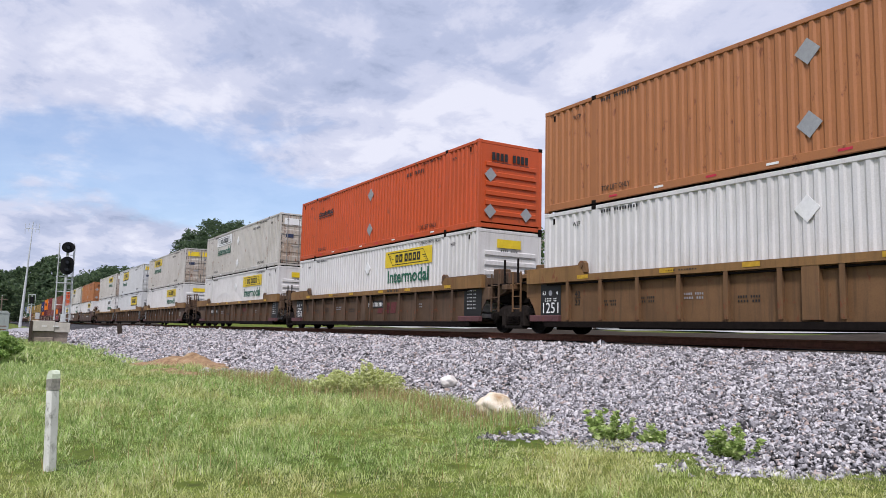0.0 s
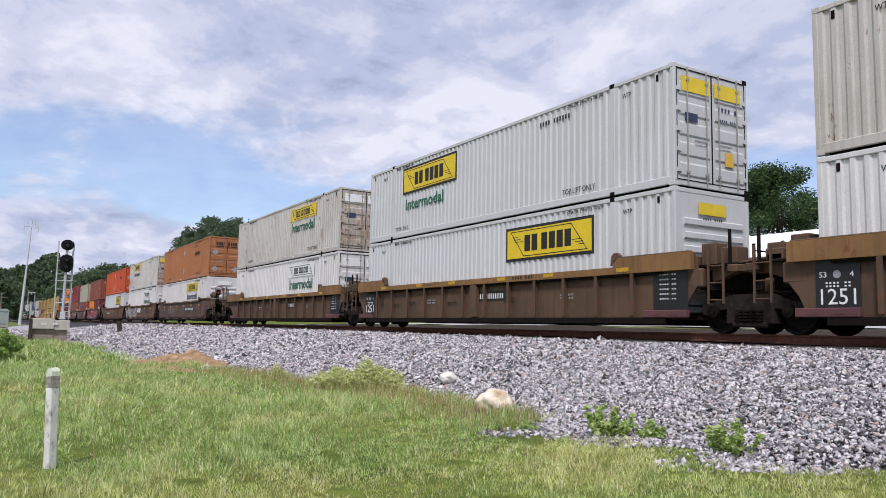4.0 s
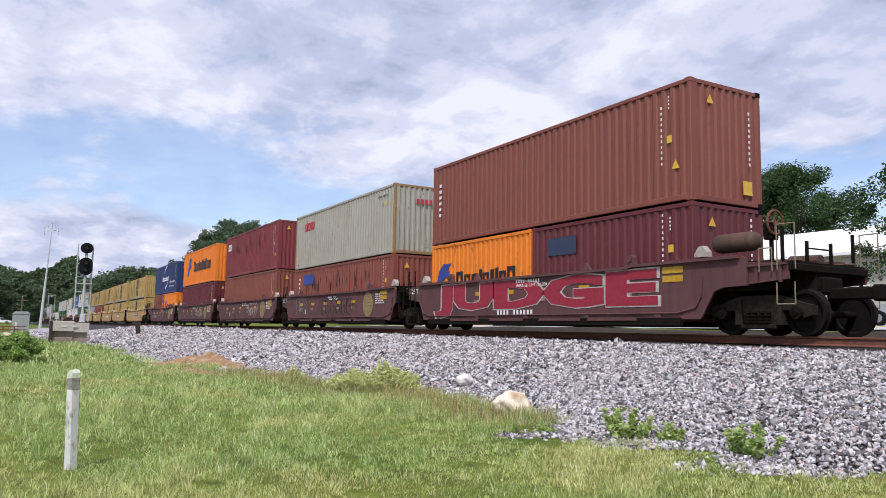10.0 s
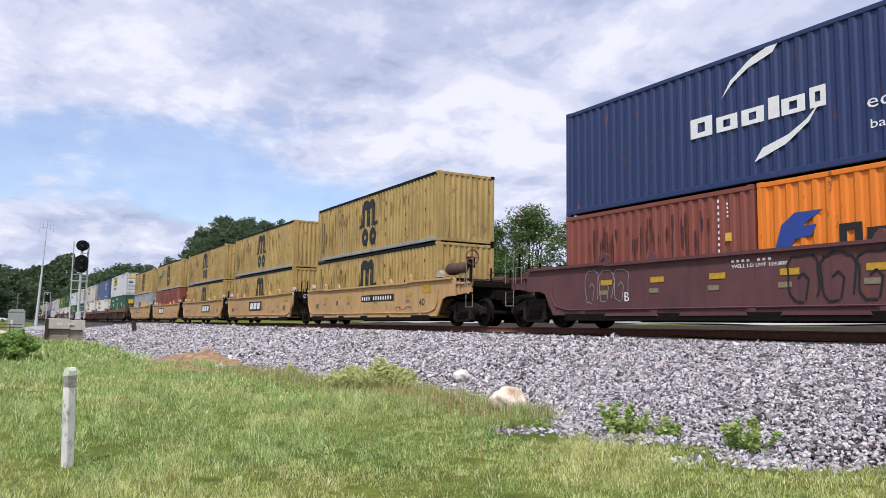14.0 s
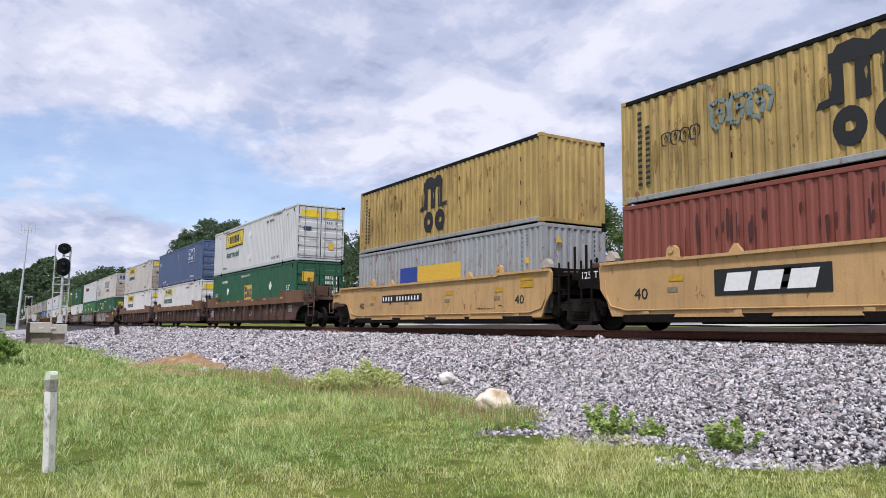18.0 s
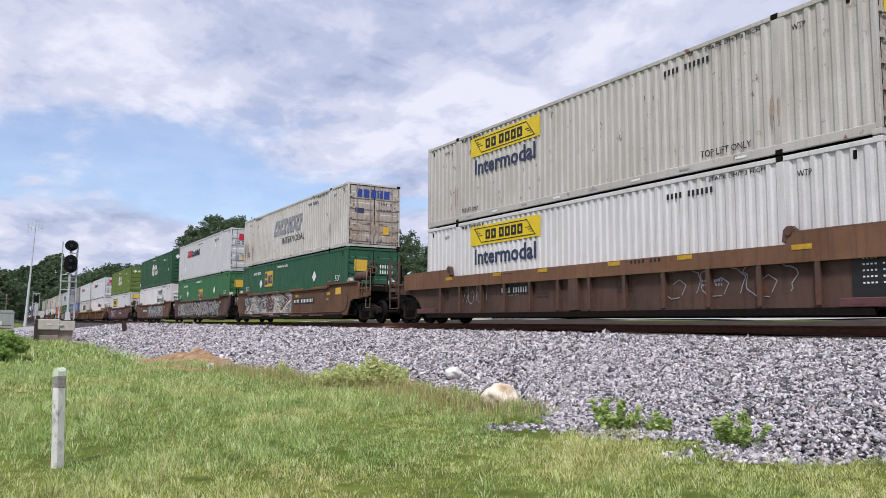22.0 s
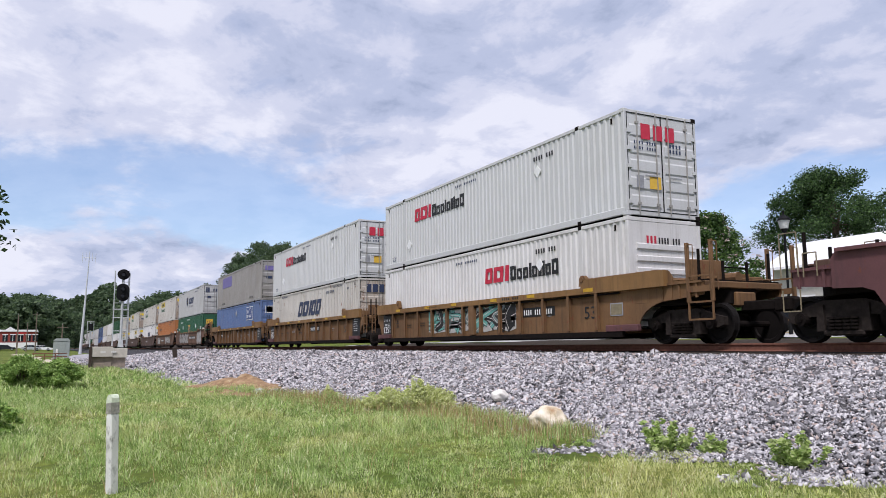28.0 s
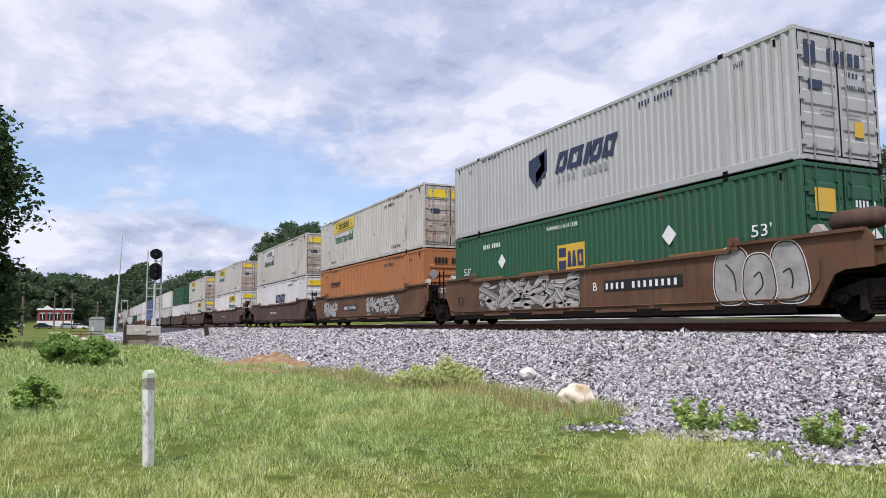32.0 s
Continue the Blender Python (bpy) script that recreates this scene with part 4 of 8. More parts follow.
rack = thing("pipe_barrier", "low rusty pipe barrier beside the cabinet", "barrier")
rack.matrix_basis = pose(-80.0, -0.55, -1.05)
for y in (-0.9, 0.0, 0.9):
    part("upright", Geo().rod((0, y, -0.1), (0, y, 0.62), 0.05, 7), RAILM, rack)
for z in (0.3, 0.6):
    part("rail_pipe", Geo().rod((0, -1.0, z), (0, 1.9, z), 0.04, 7), RAILM, rack)

stub = thing("stub_post", "short dark leaning stub post on the stones", "post")
stub.matrix_basis = pose(-61.5, 8.5, float(bank_z(np.array(-61.5), np.array(8.5))), 6, 0, 0)
part("shaft", Geo().box(-0.1, 0.1, -0.16, 0.16, -0.2, 0.82, 0.02), TIEM, stub)

marker = thing("lineside_marker", "small white lineside marker board on a post", "marker")
marker.matrix_basis = pose(-112, 5.3, -0.8)
part("post", Geo().rod((0, 0, 0), (0, 0, 1.8), 0.05, 6), GALV, marker)
part("board", Geo().box(0.05, 0.08, -0.25, 0.25, 1.2, 2.0, 0.01), WHITEP, marker)

for x, y, h, arm in ((-100, -6.85, 7.3, 0), (-160, -5.7, 7.2, 0), (-150, 1.55, 5.2, 1), (-205, -3.5, 9.5, 1), (-215, -5.6, 7.0, 0)):
    up = thing("utility_pole", "weathered grey timber utility pole by the field", "pole", "utility poles")
    up.matrix_basis = pose(x, y, float(ground_z(np.array(x), np.array(y))))
    part("shaft", Geo().rod((0, 0, -0.3), (0, 0, h), 0.15, 9, 0.10), WOODP, up)
    if arm:
        part("cross_arm", Geo().box(-0.06, 0.06, -0.9, 0.9, h - 0.6, h - 0.48), WOODP, up)
    part("insulator", Geo().rod((0, 0, h), (0, 0, h + 0.2), 0.05, 6), GALV, up)

# ---- the brick building and cars beyond the field ----
BRICK = plain("red_brick_wall", "8f4038", 0.9, 0, 0.2, 3)
TRIMW = plain("white_trim", "dcdcda", 0.7, 0, 0.06, 2)
GLASS = plain("dark_window_glass", "20262c", 0.12, 0, 0.1)
TARMAC = plain("pale_tarmac", "a9a8a4", 0.95, 0, 0.15, 1.2)
BZ = float(ground_z(np.array(-232.0), np.array(-8.0)))
shop = thing("brick_building", "low red brick shop with white roof edge", "building")
shop.matrix_basis = pose(-232, -7.7, BZ)
part("wall", Geo().box(-10, 0, -4.6, 4.0, -0.5, 4.4), BRICK, shop)
part("lower_band", Geo().box(-10.05, 0.06, -4.7, 4.1, -0.6, 1.5), TRIMW, shop)
roof = part("roof", Geo().prism([(-4.9, 4.4), (4.3, 4.4), (4.1, 4.9), (-4.7, 4.9)], -10.4, 0.4, "x"), TRIMW, shop)
part("gable", Geo().prism([(-3.4, 4.9), (-1.2, 4.9), (-2.3, 5.7)], -2.0, 0.3, "x"), TRIMW, roof)
for y in (-3.4, -1.6, 0.2, 2.0, 3.6):
    w = part("window", Geo().box(0.0, 0.12, y - 0.6, y + 0.6, 1.8, 3.5), GLASS, shop)
    part("window_frame", Geo().box(0.1, 0.18, y - 0.7, y + 0.7, 3.5, 3.7).box(0.1, 0.18, y - 0.05, y + 0.05, 1.8, 3.5), TRIMW, w)
part("sign_board", Geo().box(0.0, 0.25, -1.0, 1.6, 3.8, 4.35, 0.02), plain("red_sign", "b02a2a", 0.5), shop)


def parked_car(label, x, y, turn, mat, tall=1.45):
    """A parked car: hull, cabin glass, roof, four wheels, lamps and bumpers."""
    c = thing("parked_car", label, "car", "parked cars")
    c.matrix_basis = pose(x, y, float(ground_z(np.array(x), np.array(y))) + (0.06 if y > 20 else 0.02), 0, 0, turn)
    hull = [(-2.2, 0.32), (-2.25, 0.62), (-2.15, 0.84), (-1.3, 0.92), (1.0, 0.95), (2.0, 0.80), (2.25, 0.6), (2.22, 0.32), (1.78, 0.30), (1.68, 0.55), (1.36, 0.70), (1.04, 0.55), (0.94, 0.28), (-0.94, 0.28), (-1.04, 0.55), (-1.36, 0.70), (-1.68, 0.55), (-1.78, 0.30)]
    part("body", Geo().prism(hull, -0.86, 0.86), mat, c)
    part("cabin_glass", Geo().prism([(-1.75, 0.90), (1.1, 0.93), (0.35, tall - 0.06), (-1.25, tall - 0.06)], -0.76, 0.76), GLASS, c)
    part("roof", Geo().prism([(-1.35, tall - 0.08), (0.42, tall - 0.08), (0.3, tall), (-1.2, tall)], -0.72, 0.72), mat, c)
    for px in (-0.55, 0.0):
        for s in (-1, 1):
            part("pillar", Geo().prism([(px - 0.04, 0.9), (px + 0.04, 0.9), (px + 0.02, tall - 0.05), (px - 0.06, tall - 0.05)], s * 0.77 - 0.01, s * 0.77 + 0.01), mat, c)
    for px in (-1.36, 1.36):
        for s in (-1, 1):
            t = part("wheel", shared("car_tyre", lambda: Geo().lathe([(0.2, -0.1), (0.30, -0.11), (0.33, -0.07), (0.33, 0.07), (0.30, 0.11), (0.2, 0.1)], 0, 18)), BLACK, c, at=pose(px, s * 0.78, 0.33))
            part("rim", shared("car_rim", lambda: Geo().lathe([(0.03, -0.125), (0.19, -0.11), (0.2, 0.0), (0.19, 0.11), (0.03, 0.125)], 0, 14)), RIMM, t)
    for s in (-0.6, 0.6):
        part("headlight", Geo().box(2.12, 2.24, s - 0.18, s + 0.18, 0.6, 0.74, 0.02), DECAL["white"], c)
        part("tail_light", Geo().box(-2.26, -2.16, s - 0.16, s + 0.16, 0.6, 0.78, 0.02), DECAL["red"], c)
    part("bumper", Geo().box(-2.3, -2.1, -0.8, 0.8, 0.34, 0.52, 0.03), mat, c)
    part("bumper", Geo().box(2.1, 2.3, -0.8, 0.8, 0.34, 0.52, 0.03), mat, c)
    return c


RIMM = plain("dull_alloy", "8a8d8f", 0.5, 0.4, 0.15)
CARW, CARS, CARD = (plain(n, h, 0.25, 0.0, 0.04, 1, 0.0) for n, h in (("white_car_paint", "dfe0df"), ("silver_car_paint", "a2a6aa"), ("dark_car_paint", "23262c")))
parked_car("white saloon car parked beyond the line", -33.0, 34.0, 0, CARW)
parked_car("white van-like car parked beyond the line", -38.6, 34.2, 180, CARW, 1.75)
parked_car("dark car parked beyond the line", -26.2, 35.5, 8, CARD)
parked_car("silver car parked beyond the line", -17.4, 33.0, 180, CARS)
parked_car("silver car parked beyond the line", -47.0, 34.5, 0, CARS)
parked_car("white car parked beyond the line", -53.5, 34.2, 180, CARW)
parked_car("white car outside the brick shop", -222, -2.0, 80, CARW)
parked_car("silver car outside the brick shop", -222, -4.6, 85, CARS)
parked_car("dark car outside the brick shop", -220, -10.2, 90, CARD)
parked_car("white car near the trees across the field", -224, -16.2, 20, CARW)

lot = sheet("parking_lot", np.linspace(-75, 10, 40), np.linspace(24.6, 44, 14), lambda X, Y: ground_z(X, Y) + 0.05, TARMAC, "pale grey parking lot beyond the line", "parking lot")
LINEM = plain("worn_yellow_line_paint", "c8ac5a", 0.8, vary=0.3, scale=3)
for i in range(17):
    x = -58.0 + i * 3.1
    line = thing("parking_line", "worn painted line between parking bays", "road marking", "parking bay lines", "structure", Geo().prism([(31.2, 0), (36.4, 0), (36.4, 0.02), (31.2, 0.02)], -0.06, 0.06, "x").mesh("parking_line", LINEM))
    line.matrix_basis = pose(x, 0, float(ground_z(np.array(x), np.array(33.8))) + 0.06)
    for v in line.data.vertices:
        v.co.z += 0.026 * (v.co.y - 33.8)
lane = sheet("gravel_lane", np.linspace(-160, -62, 40), np.linspace(0, 1, 6), lambda X, Y: 0 * X, plain("pale_gravel", "b8ae98", 0.95, 0, 0.15, 1.5), "pale gravel lane across the field", "path")
for v in lane.data.vertices:
    yy = -6.5 + 5.0 * (v.co.x + 160) / 98 + v.co.y * 2.2 + 0.3 * math.sin(v.co.x * 0.3)
    v.co.y, v.co.z = yy, float(ground_z(np.array(v.co.x), np.array(yy))) + 0.02

# ---- white-roofed shelter and lamp beyond the line ----
GZ = 0.15
hall = thing("white_roofed_building", "low building with bright white metal roof", "building")
hall.matrix_basis = pose(-39.5, 49.0, GZ)
part("wall", Geo().box(0, 17, 0, 8, -0.3, 5.4), plain("pale_siding", "b9b6ae", 0.8, 0, 0.1, 2), hall)
part("roof", Geo().prism([(-0.9, 5.3), (4.0, 7.6), (8.9, 5.3), (8.9, 5.45), (4.0, 7.8), (-0.9, 5.5)], -0.6, 17.6, "x"), plain("white_metal_roof", "e6e6e4", 0.4, 0.0, 0.04, 1), hall)
for x in (2.0, 5.5, 9.0, 12.5):
    w = part("window", Geo().box(x, x + 1.4, -0.06, 0.05, 1.4, 3.2), GLASS, hall)
    part("window_frame", Geo().box(x - 0.08, x + 1.48, -0.1, -0.03, 3.2, 3.32).box(x - 0.08, x + 1.48, -0.1, -0.03, 1.28, 1.4), TRIMW, w)

lamp = thing("street_lamp", "black post-top street lamp with glass lantern", "street lamp")
lamp.matrix_basis = pose(-23.45, 30.0, 0.15)
part("pole", Geo().rod((0, 0, 0), (0, 0, 0.8), 0.11, 12, 0.08).rod((0, 0, 0.8), (0, 0, 4.95), 0.06, 10, 0.05), BLACK, lamp)
lan = part("lantern", Geo().rod((0, 0, 4.95), (0, 0, 5.12), 0.09, 10, 0.16).rod((0, 0, 5.5), (0, 0, 5.58), 0.32, 12, 0.30).rod((0, 0, 5.58), (0, 0, 5.78), 0.30, 12, 0.06).rod((0, 0, 5.78), (0, 0, 5.95), 0.04, 8), BLACK, lamp)
part("glass_globe", Geo().rod((0, 0, 5.12), (0, 0, 5.5), 0.17, 12, 0.27), plain("frosted_glass", "b9bcb8", 0.25), lan)

# ---- trees ----
tree("tree", "tall dark evergreen tree at the field's edge", -55.0, -11.3, -1.35, 17.5, 7.3, LEAFD, 51, per=300, size=0.19, trunk=0.42, bare=0.0, clumps=420, taper=4.0, waist=0.6)
tree("tree", "dark leafy tree behind the evergreen", -62.0, -8.4, -1.3, 5.2, 3.4, LEAFD, 52, per=120, size=0.13, bare=0.05)
tree("tree", "round spreading shade tree with several stems", -42.2, 60.0, 0.15, 14.3, 5.6, LEAFD, 53, per=520, size=0.10, trunk=0.22, stems=3, bare=0.46, clumps=110, taper=3.0, waist=0.6)
tree("tree", "broad leafy tree beyond the line", -20.6, 40.0, 0.15, 9.4, 3.6, LEAFD, 54, per=260, size=0.09, stems=2, bare=0.25)
for x, y, h, s, k in ((-38.0, 28.2, 7.0, 3.6, 55), (-31.6, 28.6, 6.9, 3.4, 56), (-26.6, 28.4, 5.9, 2.6, 57)):
    tree("crepe_myrtle", "many-stemmed flowering shrub with pale blossom", x, y, 0.15, h, s, LEAFM, k, per=230, size=0.07, trunk=0.08, stems=5, bare=0.15, category="shrub", blossom=8, clumps=90)
tree("tree", "tall dark tree beyond the parking lot", -66.0, 42.0, 0.1, 11.2, 4.5, LEAFD, 58, per=70, size=0.22, bare=0.1)
tree("tree", "dark tree beyond the parking lot", -74.0, 46.0, 0.1, 12.0, 5.0, LEAFD, 59, per=70, size=0.22, bare=0.1)
for x, y, h, s, k in ((-33.2, -0.95, 1.15, 1.0, 61), (-32.8, 0.35, 1.0, 0.95, 62)):
    tree("bush", "rounded bright green bush in the grass", x, y, -1.5, h, s, LEAFG, k, per=260, size=0.034, trunk=0.02, stems=4, bare=0.03, category="bush", clumps=80)
tree("bush", "small dark green bush in the grass", -15.3, -0.80, -1.52, 0.60, 0.42, LEAFG, 63, per=150, size=0.028, trunk=0.012, stems=4, bare=0.05, category="bush", clumps=40)


def wood(name, label, spots, seed, clumps=14, per=40, size=0.5):
    """Far woods: many crowns of uneven height in one object."""
    r = np.random.default_rng(seed)
    cs, rs = [], []
    for x, y, h in spots:
        z0 = float(ground_z(np.array(x), np.array(y)))
        s = h * r.uniform(0.26, 0.36)
        for i in range(clumps):
            u = r.random()
            ring = s * (1 - abs(2 * u - 0.9) ** 2 * 0.6) * r.random() ** 0.5
            a = r.uniform(0, 6.28)
            cs.append((x + ring * math.cos(a), y + ring * math.sin(a), z0 + h * (0.12 + 0.86 * u)))
            k = s * r.uniform(0.25, 0.45)
            rs.append((k, k, k * 0.8))
    thing(name, label, "woods", kind="stuff", data=fast_mesh(name, *leaf_cloud(cs, rs, per, size, seed), WOODS))


r = random.Random(77)
spots = []
for i in range(520):
    y = r.uniform(-75, 125)
    if abs(y - 14.5) < 6.5:
        continue
    x = r.uniform(-345, -255) + (0 if y < 50 else 60 * r.random())
    spots.append((x, y, r.uniform(10.5, 14.5) + (2.5 if y > 60 else 0)))
for i in range(60):
    spots.append((r.uniform(-330, -270), r.uniform(58, 105), r.uniform(13.0, 16.5)))
for i in range(70):
    spots.append((r.uniform(-340, -262), r.uniform(21, 50), r.uniform(12.0, 16.0)))
wood("woods", "dark green wooded ridge beyond the field", [s for s in spots if s[1] < 50], 71, 15, 42, 0.42)
wood("woods", "full dark green wooded hill beyond the line", [s for s in spots if s[1] >= 50], 76, 16, 60, 0.36)
wood("woods", "far woods at the end of the line", [(r.uniform(-1450, -1130), r.uniform(-60, 90), r.uniform(18, 25)) for i in range(620)], 72, 6, 7, 2.6)
wood("woods", "green tree line beyond the parking lot", [(r.uniform(-320, 60), r.uniform(118, 160), r.uniform(12, 19)) for i in range(120)], 73, 14, 40, 0.5)
wood("woods", "dark trees behind the brick shop", [(r.uniform(-262, -246), r.uniform(-40, 6), r.uniform(10, 14)) for i in range(22)], 74)
wood("woods", "trees along the field's far side", [(r.uniform(-150, -60), r.uniform(-46, -24), r.uniform(9, 13)) for i in range(20)], 75)

# ---- the train ----
WELL_SEAT = 0.44
# how far the train has come, in metres, along +x
TRAIN_ROWS = [(0, -0.00), (1, 17.77), (2, 35.46), (3, 53.12), (6, 105.48), (7, 123.33), (8, 140.87), (9, 158.25), (10, 175.97), (11, 193.47), (12, 210.58), (13, 227.92), (14, 245.46), (17, 296.98), (18, 313.91), (19, 331.06), (20, 348.41), (21, 365.31), (22, 382.30), (23, 399.29), (24, 416.23), (25, 433.12), (28, 483.78), (29, 500.62), (30, 517.34), (31, 534.00), (32, 550.70)]
MOVING = []
SIZES = {"53": (16.15, 2.59, 2.90, 0.2485, 0.20), "40": (12.19, 2.44, 2.59, 0.277, 0.14), "40h": (12.19, 2.44, 2.90, 0.277, 0.14), "20": (6.06, 2.44, 2.59, 0.275, 0.14)}


def hash_of(s):
    return sum(ord(c) for c in s)


def waves(x0, x1, pitch, depth, z0, z1, y):
    """A corrugated panel whose outermost folds lie at -y; flat at the back."""
    n = max(1, round((x1 - x0) / pitch))
    p = (x1 - x0) / n
    line = []
    for i in range(n):
        a = x0 + i * p
        line += [(a + 0.10 * p, -y), (a + 0.42 * p, -y), (a + 0.58 * p, -y + depth), (a + 0.90 * p, -y + depth)]
    line = [(x0, -y)] + line + [(x1, -y)]
    return Geo().prism(line + [(x1, -y + depth + 0.03), (x0, -y + depth + 0.03)], z0, z1, "z")


def side_mesh(kind, gap):
    length, w, h, pitch, rail = SIZES[kind]
    posts = [0.0, 2.02, 14.13, length] if kind == "53" else [0.0, length]
    g = Geo()
    for a, b in zip(posts, posts[1:]):
        s = waves(a + 0.09, b - 0.09, pitch, 0.036, rail, h - 0.11, w / 2 - 0.012)
        g.add(s.v, s.f)
    return g


def end_mesh(kind, style):
    """The far wall of a box, in the plane x = 0 and facing +x."""
    length, w, h, pitch, rail = SIZES[kind]
    g = Geo()
    if style == "ribs":
        g.box(-0.05, -0.012, -w / 2 + 0.1, w / 2 - 0.1, rail, h - 0.1)
        for i in range(6):
            z = 0.42 + i * 0.32
            g.prism([(-0.012, z), (0.035, z + 0.03), (0.035, z + 0.15), (-0.012, z + 0.18)], -w / 2 + 0.28, w / 2 - 0.28)
    else:
        n = 9
        p = (w - 0.28) / n
        line = []
        for i in range(n):
            a = -w / 2 + 0.14 + i * p
            line += [(a + 0.1 * p, -0.005), (a + 0.4 * p, -0.005), (a + 0.6 * p, -0.045), (a + 0.9 * p, -0.045)]
        line = [(b, a) for a, b in [(-w / 2 + 0.1, -0.005)] + line + [(w / 2 - 0.1, -0.005), (w / 2 - 0.1, -0.08), (-w / 2 + 0.1, -0.08)]]
        g.prism(line, rail, h - 0.1, "z")
    return g


def door_mesh(kind):
    length, w, h, pitch, rail = SIZES[kind]
    g = Geo().box(-0.06, -0.012, 0.012, w / 2 - 0.1, 0.13, h - 0.1)
    zs = np.linspace(0.22, h - 0.28, 6)
    for z in zs[:5]:
        g.prism([(-0.012, z), (0.014, z + 0.05), (0.014, z + 0.30), (-0.012, z + 0.35)], 0.10, w / 2 - 0.18)
        g.box(-0.02, 0.03, w / 2 - 0.21, w / 2 - 0.08, z + 0.1, z + 0.2)
    return g


def decal(parent, name, mesh, mat, x, z, face, label=""):
    return part(name, mesh, mat, parent, label, pose(x, face - 0.004, z))


def plate(w, h):
    return shared(("plate", round(w, 2), round(h, 2)), lambda: Geo().box(0, w, -0.003, 0.003, 0, h))


def bars(n, w, h, gap=0.48):
    """A row of plain upright bars the size of a line of figures."""
    def make():
        g, p = Geo(), w / n
        for i in range(n):
            if n > 5 and i == 4:
                continue
            g.box(i * p, i * p + p * (1 - gap), -0.002, 0.002, 0, h)
        return g
    return shared(("bars", n, round(w, 2), round(h, 2)), make)


def column(n, w, h):
    def make():
        g, p = Geo(), h / n
        for i in range(n):
            g.box(0, w, -0.002, 0.002, i * p, i * p + p * 0.5)
        return g
    return shared(("column", n, round(w, 2), round(h, 2)), make)


def diamond(r):
    return shared(("diamond", r), lambda: Geo().prism([(-r, 0), (0, -r), (r, 0), (0, r)], -0.006, 0.006))


def streaks(seed, w, h, n, width=0.02, spread=0.5):
    """Thin upright runs of rust or dirt of uneven length, from (0, 0) to (w, h)."""
    def make():
        rnd, g = random.Random(seed), Geo()
        for i in range(n):
            x, k = w * rnd.random(), width * rnd.uniform(0.5, 1.6)
            z1 = h * (1 - spread * rnd.random())
            z0 = z1 - h * rnd.uniform(0.15, 0.55)
            g.prism([(x - k * 0.3, max(0, z0)), (x + k * 0.4, max(0, z0) + 0.03), (x + k, (max(0, z0) + z1) / 2), (x + k * 0.7, z1), (x - k * 0.6, z1 - 0.02), (x - k, (max(0, z0) + z1) / 2 + 0.05)], -0.0015 - 0.00002 * i, 0.0015)
        return g
    return shared(("streak", seed, w, h, n), make)


